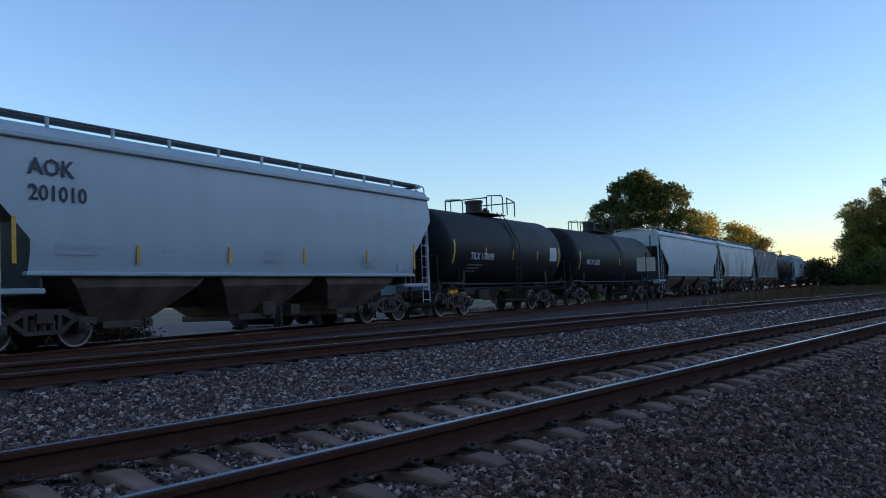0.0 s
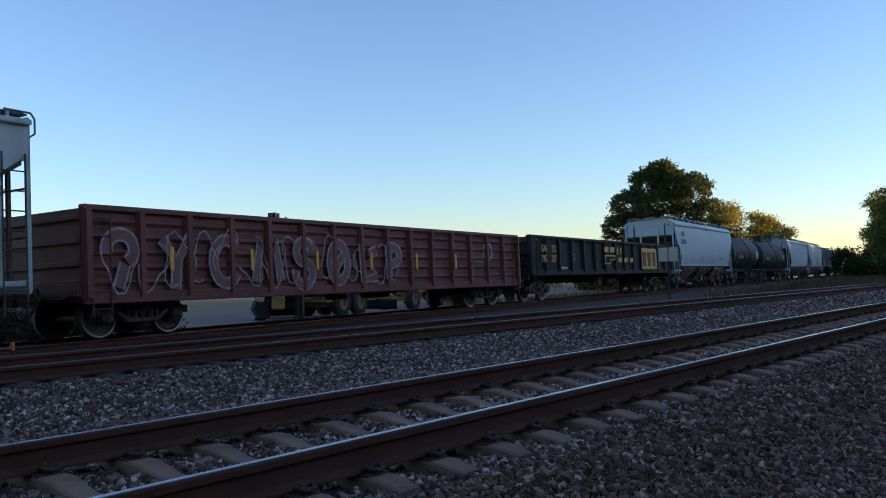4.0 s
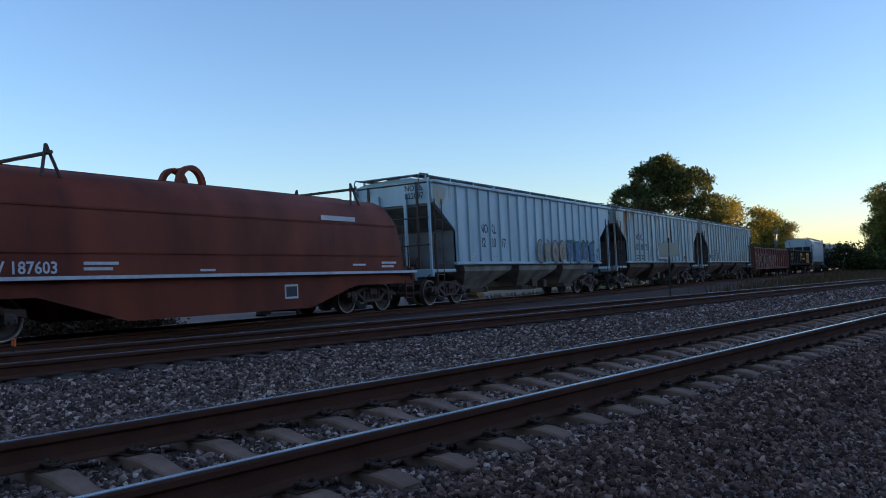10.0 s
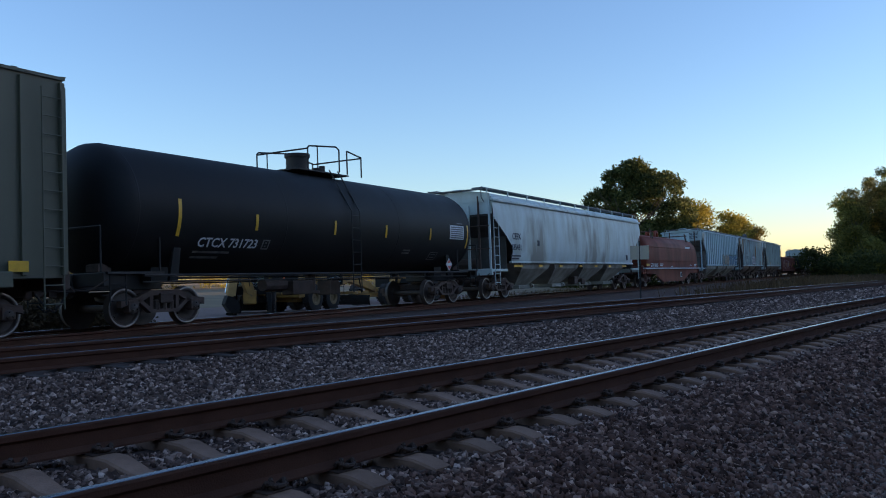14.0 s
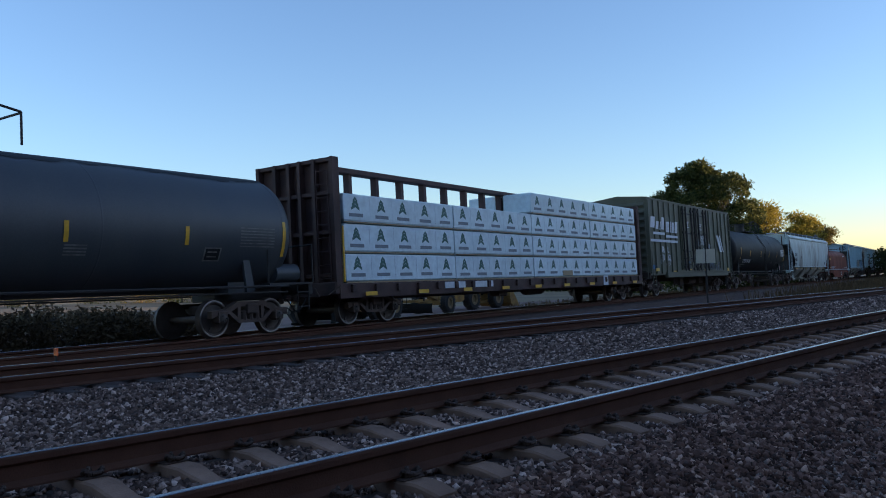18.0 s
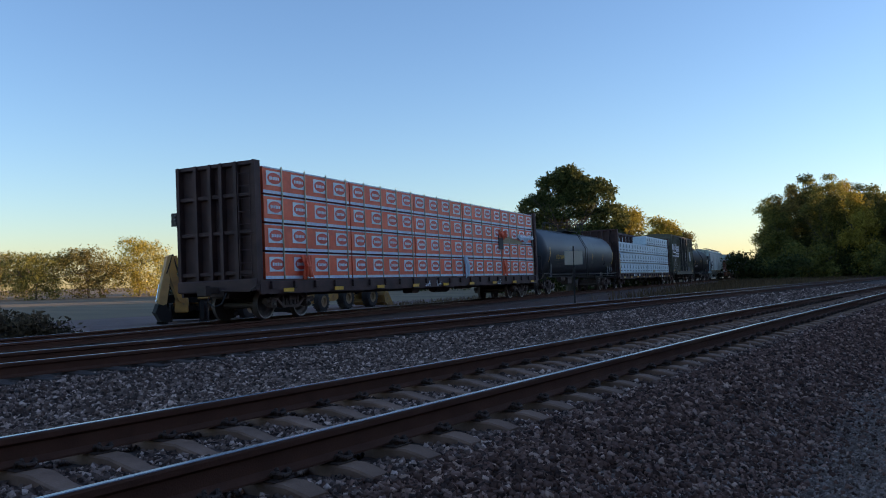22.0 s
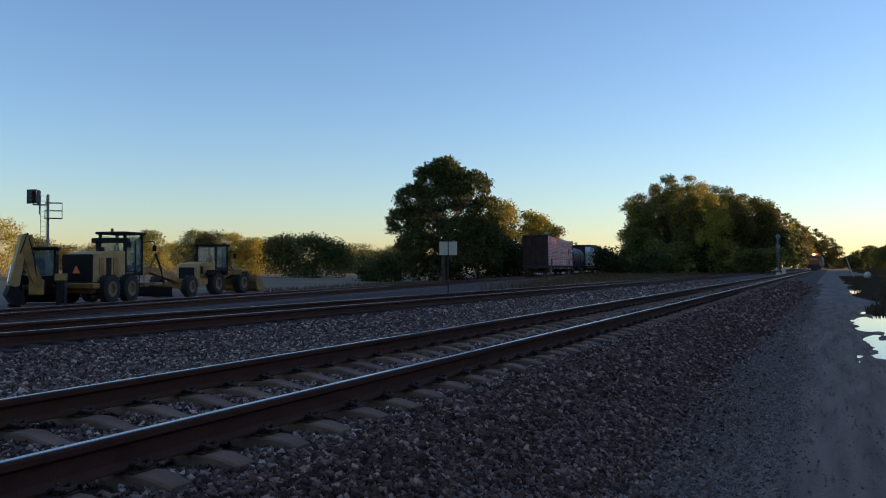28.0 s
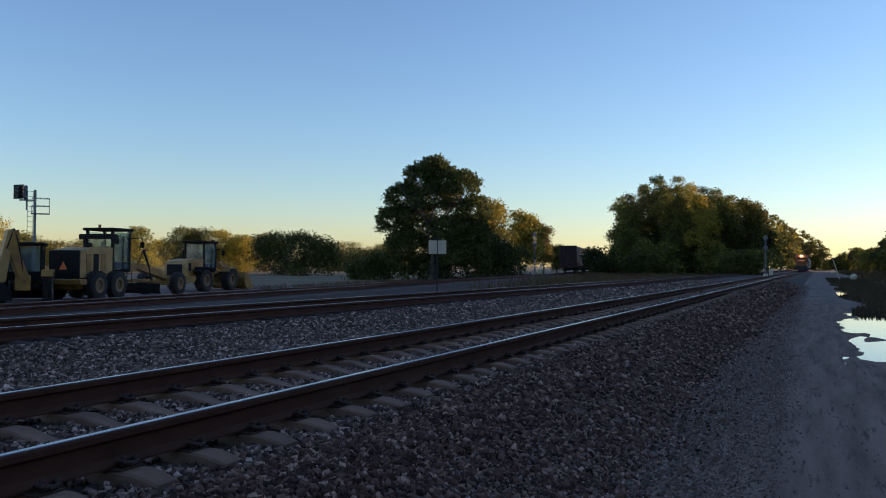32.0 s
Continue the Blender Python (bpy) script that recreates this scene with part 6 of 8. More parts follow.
def marks_827160(car, hb, y):
    nokl(("N", "O", "KL"), ("82", "71", "60"), 2.6, 1.58, .76, .44, .37)(car, hb, y)
    part("reflector", Mesh().box(-hb + 2.27, y - .01, 2.1, .1, .01, .86), M_YELLOW, car, "orange stripe")
    part("data_plate", Mesh().box(-hb + 2.0, y - .01, 1.75, .4, .01, .26), M_DARKTEXT, car)
    for k, ch in enumerate("TRA"):
        lettering("stacked_letter", ch, .52, M_SPRAY_W, car, side_plane(2.58, 2.68 - k * .5, y - .006), "white stacked letter", .8)
    part("stencil_block", Mesh().box(2.75, y - .004, 1.62, .36, .004, .1), M_SPRAY_W, car)
    part("stencil_block", Mesh().box(2.75, y - .004, 3.3, .36, .004, .3), M_SPRAY_G, car, "faded sprayed letter")
    for x in (3.7, 4.5):
        part("data_plate", Mesh().box(x, y - .01, 1.75, .42, .01, .32), M_DARKTEXT, car)
    for x in (-3.7, 5.0):
        part("reflector", Mesh().box(x, y - .01, 1.68, .1, .01, .36), M_YELLOW, car)
    graffiti(car, -2.9, -2.2, 1.7, 2.2, y - .012, M_DARKTEXT, 6, 3, .03)


def marks_820825(car, hb, y):
    nokl(("NO", "KL"), ("83", "08", "25"), 2.97, 2.05, .8, .46, .52)(car, hb, y)
    for x in (3.185, 3.975):
        part("white_patch", Mesh().box(-hb + x, y - .001, 2.71, .6, .002, .4), M_SPRAY_W, car, "white painted patch")
    for x, z in ((3.0, 1.72), (3.0, 1.58), (3.8, 1.72), (3.85, 1.58)):
        bars("stencil_block", car, -hb + x, z, y - .002, 1, .42, .06, M_DARKTEXT)
    part("data_plate", Mesh().box(-hb + 3.25, y - .01, 1.38, .36, .01, .14), M_DARKTEXT, car)
    for a in (0, .3):
        part("stencil_frame", Mesh().box(-2.68 + a, y - .003, 1.83, .025, .004, .9), M_DARKTEXT, car)
    for k in range(5):
        part("stencil_frame", Mesh().box(-2.53, y - .003, 1.4 + k * .22, .3, .004, .025), M_DARKTEXT, car)
    # a sprayed zigzag: white arrow-headed band with dark strokes
    n = 6
    x0, x1 = -1.35, .9
    up = [(x0 + (x1 - x0) * i / (2 * n), 2.3 + (.14 if i % 2 else -.06)) for i in range(2 * n + 1)]
    part("graffiti_outline", Mesh().prism([(-1.78, 1.88), (-1.42, 1.52), (1.0, 1.46), (1.0, 2.36)] + [(a, bq + .05) for a, bq in up[::-1]], y - .079, y - .077), M_DARKTEXT, car)
    part("graffiti_band", Mesh().prism([(-1.7, 1.88), (-1.38, 1.56), (.95, 1.5), (.95, 2.3)] + [(a, bq) for a, bq in up[::-1]], y - .082, y - .08), M_SPRAY_W, car, "white sprayed zigzag band")
    for i in range(2 * n):
        a, bq = up[i], up[i + 1]
        za, zb = (1.64, 2.22) if i % 2 else (2.22, 1.64)
        part("graffiti_stroke", Mesh().add([(a[0], y - .086, za), (a[0] + .07, y - .086, za), (bq[0] + .07, y - .086, zb), (bq[0], y - .086, zb)], [(0, 1, 2, 3)]), M_DARKTEXT, car)
    part("data_plate", Mesh().box(4.42, y - .01, 1.68, .4, .01, .28), M_SPRAY_W, car)
    part("data_plate_face", Mesh().box(4.42, y - .018, 1.66, .34, .01, .16), M_DARKTEXT, car)


def marks_822097(car, hb, y):
    nokl(("NO", "KL"), ("82", "20", "97"), 3.19, 1.97, .8, .48, .5)(car, hb, y)
    for x, z in ((2.45, 1.62), (3.25, 1.62), (2.45, 1.72), (4.05, 1.62)):
        bars("stencil_block", car, -hb + x, z, y - .002, 1, .4, .05, M_SPRAY_W)
    bubble_letters(car, -.45, 1.44, .84, TAN_SHAPES, y - .078, M_SPRAY_T, M_DARKTEXT, .27, .75)
    bubble_letters(car, 2.62, 1.44, .86, BLUE_SHAPES, y - .1, M_SPRAY_B, M_DARKTEXT, .33, .86)
    graffiti(car, 2.6, 6.0, 2.05, 2.35, y - .077, M_SPRAY_G, 10, 6, .14)
    graffiti(car, 6.15, 6.6, 1.5, 2.05, y - .078, M_DARKTEXT, 12, 4, .035)
    for tx, z in (("NOKL", 3.8), ("822097", 3.54)):
        lettering("end_initials", tx, .27, M_DARKTEXT, car, end_plane(-hb - .13, -.62, z), "dark stencilled letters", .9)
    part("rust_patch", Mesh().prism([(-hb + .1, 3.5), (-hb + .1, 3.95), (-hb + .95, 3.9), (-hb + .85, 3.6), (-hb + .55, 3.25)], y - .004, y), M_RUSTY, car, "yellowish rust stain at the corner")


def marks_cefx(car, hb, y):
    lettering("car_initials", "CEFX", .36, M_DARKTEXT, car, side_plane(-hb + 1.62, 2.4, -1.7), "black stencilled letters")
    lettering("car_number", "635481", .34, M_DARKTEXT, car, side_plane(-hb + 1.55, 1.96, -1.69), "black stencilled numbers")
    bars("stencil_block", car, -hb + 1.5, 1.72, -1.66, 2, 1.0, .06, M_DARKTEXT)
    for x, wd in ((2.35, .86), (4.75, .4), (7.2, .4), (9.9, .4), (12.2, .4), (14.5, .4), (17.1, .8)):
        part("reflector", Mesh().box(-hb + x, -1.6, 1.31, wd, .012, .1), M_YELLOW, car, "yellow reflective strip")
    part("data_plate", Mesh().box(-hb + 4.4, -1.69, 2.3, .22, .01, .24), M_DARKTEXT, car)
    part("data_plate", Mesh().box(hb - 2.9, -1.655, 1.8, .3, .01, .3), M_DARKTEXT, car)


def marks_tilx(car, ht, y, cz):
    on_tank(car, "car_number", "TILX 170698", .36, M_WHITE, -ht + 2.1, cz - .45, cz, label="white stencilled letters")
    for k in range(3):
        tank_patch("stencil_block", car, -ht + 2.1, -ht + 3.3 - .2 * k, cz - .68 - .12 * k, cz - .62 - .12 * k, cz, M_SPRAY_D)
    tank_patch("info_panel", car, ht - 2.0, ht - 1.2, cz - .4, cz + .2, cz, M_WHITE, label="white information panel")


def marks_tank2(car, ht, y, cz):
    on_tank(car, "car_number", "NATX 35023", .36, M_WHITE, -ht + 1.7, cz - .4, cz, label="white stencilled letters")
    tank_patch("info_panel", car, ht - 2.3, ht - 1.8, cz - .3, cz + .2, cz, M_WHITE)


def marks_ctcx(car, ht, y, cz):
    on_tank(car, "car_number", "CTCX 731723", .34, M_WHITE, -5.9, 1.78, cz, label="white stencilled letters")
    for k in range(2):
        tank_patch("stencil_block", car, -5.85, -4.65 - .3 * k, 1.64 - .12 * k, 1.69 - .12 * k, cz, M_SPRAY_D)
    tank_square(car, -3.6, -3.33, 1.76, 2.0, cz)
    tank_patch("info_panel", car, 6.15, 7.2, 2.3, 2.8, cz, M_WHITE, label="white panel of fine print")
    for k in range(6):
        tank_patch("panel_line", car, 6.2, 7.15, 2.335 + k * .075, 2.375 + k * .075, cz, M_SPRAY_D, lift=.016)
    tank_patch("panel_heading", car, 6.7, 7.1, 2.86, 2.9, cz, M_SPRAY_D)
    tank_square(car, 5.06, 5.6, 1.56, 1.83, cz)
    for k in range(2):
        tank_patch("stencil_block", car, 3.24, 3.69, 1.74 + k * .09, 1.79 + k * .09, cz, M_SPRAY_D)
    d, x, z = .23, 6.36, 1.4
    curve = lambda zz, up: -1.28 - up
    part("placard", Mesh().add([(x - d, curve(z, .02), z), (x, curve(z - d, .02), z - d), (x + d, curve(z, .02), z), (x, curve(z + d, .02), z + d)], [(0, 1, 2, 3)]), M_WHITE, car, "white diamond placard")
    e = .14
    part("placard_mark", Mesh().add([(x - e, curve(z + .07, .03), z + .05), (x + e, curve(z + .07, .03), z + .05), (x, curve(z + e, .03), z + e + .04)], [(0, 1, 2)]).add([(x - e, curve(z - .05, .03), z - .05), (x + e, curve(z - .05, .03), z - .05), (x, curve(z - e, .03), z - e - .04)], [(0, 1, 2)]), M_LOGO_R, car, "red placard print")


def marks_utlx(car, ht, y, cz):
    r = 1.42
    on_tank(car, "car_number", "UTLX 664192", .35, M_SIGN_Y, -6.28, 2.03, cz, r, label="yellow stencilled letters")
    for x0, x1, z in ((-6.3, -5.3, 1.92), (-6.25, -6.05, 1.74), (-5.6, -5.15, 1.74), (-4.95, -4.5, 1.74), (-5.6, -5.2, 1.6), (-4.95, -4.5, 1.6), (-2.2, -1.7, 1.6)):
        tank_patch("stencil_block", car, x0, x1, z, z + .06, cz, M_TANK_TAN, r)
    for k in range(4):
        tank_patch("stencil_block", car, 2.03, 2.51, 1.81 + k * .06, 1.84 + k * .06, cz, M_SPRAY_D, r)
    tank_square(car, 5.36, 5.84, 1.72, 2.02, cz, r)
    for k in range(7):
        tank_patch("panel_line", car, 6.37, 7.45, 2.05 + k * .07, 2.075 + k * .07, cz, M_SPRAY_D, r, label="pale information line")


def bubble_letters(car, x, z, high, shapes, y, fill, edge, wide=.2, pitch=.8):
    """Fat rounded sprayed letters: strokes of unit height with a dark outline behind."""
    def stroke(pts, w, yy, name, mat):
        n = len(pts)
        vs = []
        for i in range(n):
            (ax, az), (bx, bz) = pts[max(0, i - 1)], pts[min(n - 1, i + 1)]
            d = math.hypot(bx - ax, bz - az) or 1
            nx, nz = -(bz - az) / d * w / 2, (bx - ax) / d * w / 2
            vs += [(pts[i][0] + nx, yy, pts[i][1] + nz), (pts[i][0] - nx, yy, pts[i][1] - nz)]
        part(name, Mesh().add(vs, [(2 * i, 2 * i + 1, 2 * i + 3, 2 * i + 2) for i in range(n - 1)]), mat, car)
    for k, strokes in enumerate(shapes):
        for j, pts in enumerate(strokes):
            q = [(x + k * pitch + a * pitch * .8, z + c * high) for a, c in pts]
            lift = .0012 * (k * 4 + j)
            stroke(q, wide + .1, y - lift, "graffiti_outline", edge)
            stroke(q, wide, y - .008 - lift, "graffiti_fill", fill)


def arc(cx, cz, rx, rz, a0, a1, n=12):
    return [(cx + rx * math.cos(radians(a0 + (a1 - a0) * i / n)), cz + rz * math.sin(radians(a0 + (a1 - a0) * i / n))) for i in range(n + 1)]


TAN_SHAPES = [[arc(.5, .5, .32, .38, 60, 300)], [[(.2, .1), (.2, .9)], arc(.3, .68, .34, .2, 95, -95), [(.42, .45), (.75, .1)]], [arc(.5, .5, .32, .38, 0, 362, 18)], [arc(.45, .5, .3, .38, 60, 280), [(.85, .1), (.85, .9)], [(.45, .48), (.85, .48)]]]
BLUE_SHAPES = [[[(.05, .95), (.4, .1), (.75, .9)]], [[(.8, .85), (.25, .8), (.22, .15), (.8, .12)], [(.25, .48), (.7, .48)]], [[(.2, .1), (.25, .9), (.75, .15), (.8, .9)]], [[(.15, .9), (.3, .15), (.9, .2)], [(.5, .8), (.9, .75)]]]


def marks_black_gondola(car, hb, y):
    for tx, x, z in (("GN", -hb + .92, 2.02), ("TX", -hb + 1.98, 2.02), ("295", -hb + .9, 1.6), ("327", -hb + 1.92, 1.6)):
        lettering("car_number", tx, .42, M_SIGN_Y, car, side_plane(x, z, y - .14), "yellow stencilled letters", .85)
    part("emblem_panel", Mesh().box(5.42, y - .145, 1.84, 2.7, .012, 1.14), M_SIGN_Y, car, "yellow panel with dark red blocks")
    for cx in (4.5, 5.35, 6.22):
        part("emblem_block", Mesh().prism([(cx - .33, 2.2), (cx - .24, 1.42), (cx + .24, 1.42), (cx + .33, 2.2)], y - .158, y - .152), M_DRED, car, "dark red block")
    lean = lambda a, c, z0, z1: part("emblem_bar", Mesh().add([(a, y - .165, z0), (c, y - .165, z0), (c + .25 * (z1 - z0), y - .165, z1), (a + .25 * (z1 - z0), y - .165, z1)], [(0, 1, 2, 3)]), M_SIGN_Y, car)
    for a, c, z0, z1 in ((-1.76, -1.2, 2.1, 2.36), (-.95, -.35, 2.1, 2.36), (.0, .18, 2.02, 2.36), (.5, .68, 2.02, 2.36), (.2, .7, 1.62, 1.86), (1.1, 1.6, 1.62, 1.86), (2.0, 2.5, 1.62, 1.86),
                         (-1.78, -.3, 1.9, 1.97), (-1.78, -1.7, 1.52, 1.9), (-1.78, -1.0, 1.52, 1.58), (-1.05, -.97, 1.52, 1.76), (-1.05, -.3, 1.72, 1.78), (-.36, -.28, 1.74, 1.97)):
        lean(a, c, z0, z1)
    part("data_square", Mesh().box(-5.31, y - .005, 1.83, .28, .006, .26), M_WHITE, car, "small white stencilled square")
    part("data_square_face", Mesh().box(-5.31, y - .01, 1.83, .22, .008, .2), M_GON, car)
    bars("stencil_block", car, -6.88, 1.36, y - .01, 2, .8, .07, M_WHITE)
    part("data_plate", Mesh().box(7.5, y - .02, 1.45, .35, .01, .3), M_WHITE, car)
    part("data_plate_face", Mesh().box(7.5, y - .027, 1.45, .27, .01, .22), M_DARKTEXT, car)


def marks_redgon(car, hb, y):
    loops = [[arc(.4, .7, .3, .25, 200, -60), [(.5, .45), (.35, .05)]], [[(.1, .9), (.45, .5), (.8, .95)], [(.45, .5), (.4, .0)]], [arc(.5, .5, .36, .42, 40, 330)],
             [[(.1, .1), (.25, .85), (.5, .35), (.75, .9), (.9, .1)]], [arc(.45, .72, .26, .22, 0, 300), arc(.45, .25, .3, .25, 100, -200)], [arc(.5, .5, .35, .42, 0, 362, 18), [(.3, .3), (.7, .7)]],
             [[(.2, .95), (.25, .1), (.85, .15)], [(.5, .7), (.85, .8)]], [[(.15, .1), (.2, .9)], arc(.25, .68, .4, .22, 95, -95)]]
    bubble_letters(car, -hb + .35, .95, 1.2, loops, y - .075, M_SPRAY_F, M_SPRAY_P, .2, 1.38)
    graffiti(car, -hb + .4, -hb + 10.8, 1.0, 2.2, y - .1, M_SPRAY_P, 31, 14, .035)
    for k in range(6):
        part("reflector", Mesh().box(-hb + 2 + k * 2.4, y - .19, 1.6, .1, .01, .5), M_YELLOW, car, "dull yellow strip")
    m = Mesh()
    m.add([(7.08 + .36 * math.cos(a), y - .03, 1.97 + .36 * math.sin(a)) for a in [6.283 * i / 16 for i in range(16)]] + [(7.08 + .29 * math.cos(a), y - .03, 1.97 + .29 * math.sin(a)) for a in [6.283 * i / 16 for i in range(16)]], [(i, (i + 1) % 16, 16 + (i + 1) % 16, 16 + i) for i in range(16)])
    part("round_emblem", m, M_SPRAY_W, car, "faded round emblem")
    bars("stencil_block", car, hb - 3.5, 1.75, y - .03, 2, .9, .08, M_SPRAY_O)
# ================= the train =================
EDGES = {-5: 105.93, -4: 86.92, -3: 68.57, -2: 50.12, -1: 35.0, 0: 22.24, 1: 5.5, 2: -15.59, 3: -35.76, 4: -53.63, 5: -70.96, 6: -88.66, 7: -105.28, 8: -126.78, 9: -144.6, 10: -160.99, 11: -184.6, 12: -203.05, 13: -228.46}
for k in range(6, 12):
    EDGES[-k] = EDGES[-k + 1] + 17.6


def size_of(k):
    return EDGES[k] - EDGES[k + 1]


BUILD = [
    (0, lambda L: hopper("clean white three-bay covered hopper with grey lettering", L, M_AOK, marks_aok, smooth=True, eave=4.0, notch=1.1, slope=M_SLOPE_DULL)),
    (1, lambda L: gondola("black high-sided gondola with a yellow panel", L, M_GON, 2.62, 14, True, marks_black_gondola)),
    (2, lambda L: gondola("oxide-red gondola with white graffiti", L, M_RED, 2.58, 15, False, marks_redgon, low=.82)),
    (3, lambda L: hopper("weathered grey ribbed covered hopper with stained sides", L, M_NOKL_A, marks_827160, ribs=17)),
    (4, lambda L: hopper("rust-streaked grey ribbed covered hopper with a white scrawl", L, M_NOKL_B, marks_820825, ribs=17, rib_shift=-.37)),
    (5, lambda L: hopper("blue-grey ribbed covered hopper with blue and ochre graffiti", L, M_NOKL_C, marks_822097, ribs=17, bay_mat=M_BAY_GREY, slope=M_SLOPE_GREY)),
    (6, lambda L: coil_car("oxide-red coil car with a rounded hood", L)),
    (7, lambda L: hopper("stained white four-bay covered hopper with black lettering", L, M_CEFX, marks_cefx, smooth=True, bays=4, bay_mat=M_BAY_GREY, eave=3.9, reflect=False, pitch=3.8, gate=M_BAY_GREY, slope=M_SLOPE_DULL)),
    (8, lambda L: tank("glossy black tank car with yellow strips", L, M_TANK, marks_ctcx, at=(-6.5, -3.95, -.66, 2.0, 4.77, 7.5))),
    (9, lambda L: boxcar("dark green boxcar with white slanted emblem", L)),
    (10, lambda L: centerbeam("centerbeam flatcar with white-wrapped lumber bundles", L, M_WRAP_W, 4, 4, False)),
    (11, lambda L: tank("dark slate-blue tank car with yellow lettering", L, M_TANK_BLUE, marks_utlx, dome=False, cz=2.46, radius=1.42, at=(-7.33, -3.95, -1.05, 2.05, 4.85, 7.77), topped=True)),
    (12, lambda L: centerbeam("centerbeam flatcar with orange-red wrapped lumber", L, M_WRAP_R, 4, 5, True)),
    (-1, lambda L: tank("black tank car with white lettering", L, M_TANK, marks_tilx, cz=2.5)),
    (-2, lambda L: tank("dark dusty tank car with white lettering", L, M_TANK, marks_tank2, cz=2.4, strips=3)),
    (-3, lambda L: hopper("plain white covered hopper", L, M_AOK, None, smooth=True, reflect=False)),
    (-4, lambda L: hopper("plain pale covered hopper", L, M_CEFX, None, smooth=True, reflect=False)),
    (-5, lambda L: hopper("dull grey covered hopper", L, M_FARGREY, None, smooth=False)),
    (-6, lambda L: tank("black tank car far ahead", L, M_TANK, None)),
    (-7, lambda L: hopper("white covered hopper far ahead", L, M_AOK, None, smooth=True, reflect=False)),
    (-8, lambda L: gondola("rusty red gondola far ahead", L, M_RED, 3.2, 12)),
    (-9, lambda L: hopper("grey covered hopper far ahead", L, M_FARGREY, None)),
    (-10, lambda L: tank("black tank car near the front", L, M_TANK, None)),
]
TRAIN = []
for k, make in BUILD:
    # keys name a car by its front edge
    L = size_of(k)
    car = make(L)
    TRAIN.append((car, (EDGES[k] + EDGES[k + 1]) / 2))


def run(t):
    """Metres that the train has gone since the start."""
    late = max(0.0, t - 20)
    return 10.679 * t + 0.5 * 0.03857 * t * t + (0.04 * late * late if late < 5 else 1 + 0.4 * (late - 5))


def car_pose(s):
    """A car stands on its two trucks; the curve's banking leans it a little to the far side."""
    p, h = siding(s)
    return Matrix.Translation(p) @ Matrix.Rotation(h + math.pi / 2, 4, "Z") @ pose(0, 0, 0, -1.2)
# ================= yard machines =================
M_CAT = surface("dusty_yellow_machine_paint", (0.42, 0.2, 0.034), (0.18, 0.092, 0.03), rough=.55, scale=2, amount=.8, bump=.1, spots=(.12, .09, .06), spot_scale=4, spot_cut=.64)
M_TAN = surface("pale_dusty_panel", (0.5, 0.28, 0.09), (0.31, 0.17, 0.058), rough=.6, scale=2, amount=.8, bump=.1)
M_TYRE = surface("dusty_black_rubber", (0.022, 0.018, 0.016), (0.045, 0.035, 0.028), rough=.9, scale=3, amount=.8, bump=.3)
M_RIM = surface("worn_yellow_rim", (0.22, 0.13, 0.05), (0.1, 0.065, 0.035), rough=.6, scale=4, bump=.1)
M_MDARK = surface("dark_machine_parts", (0.016, 0.014, 0.013), (0.03, 0.025, 0.021), rough=.85, scale=4, bump=.15, spec=.2)
M_PANE, _n, _l, _b = node_material("greenish_cab_glass")
_b.inputs["Base Color"].default_value, _b.inputs["Roughness"].default_value = (0.72, 0.86, 0.86, 1), 0.03
_b.inputs["Transmission Weight"].default_value, _b.inputs["IOR"].default_value = 0.9, 1.4
M_ORANGE = surface("orange_red_reflective", (1.0, 0.17, 0.04), (0.95, 0.14, 0.035), rough=.4, bump=.02, amount=.4)
M_SIGNW = surface("weathered_cream_sign", (0.62, 0.5, 0.36), (0.48, 0.4, 0.3), rough=.5, scale=2, bump=.05)
M_GALV = surface("galvanised_steel", (0.2, 0.21, 0.22), (0.13, 0.13, 0.13), rough=.45, metal=.7, scale=5, bump=.1)
M_CHROME = surface("bright_hydraulic_rod", (0.6, 0.62, 0.65), rough=.15, metal=1, bump=.01)


def tyre(parent, x, y, r, w, hub=M_RIM):
    s = 1 if y > 0 else -1
    t = part("wheel", Mesh().spin([(-w / 2, r * .55), (-w / 2, r * .86), (-w * .36, r * .98), (w * .36, r * .98), (w / 2, r * .86), (w / 2, r * .55)], "y", 28), M_TYRE, parent, "large dusty rubber tyre", at=(x, y, r), smooth=True)
    m = Mesh()
    for k in range(20):
        a = 6.283 * k / 20
        for sy in (-1, 1):
            m.add([(math.cos(a + d * .05 + sy * .03) * rr, yy, math.sin(a + d * .05 + sy * .03) * rr) for rr in (r * .95, r * 1.0) for d, yy in ((-1, sy * w * .5), (1, sy * w * .5), (1.8, sy * .02), (-.2, sy * .02))],
                  [(4, 5, 6, 7), (0, 1, 5, 4), (2, 3, 7, 6), (1, 2, 6, 5), (3, 0, 4, 7)])
    part("tread_pattern", m, M_TYRE, t)
    part("rim", Mesh().spin([(s * w * .2, .02), (s * w * .2, r * .3), (s * w * .42, r * .36), (s * w * .46, r * .56), (s * w * .1, r * .56)], "y", 20), hub, t, "worn yellow rim", smooth=True)
    return t


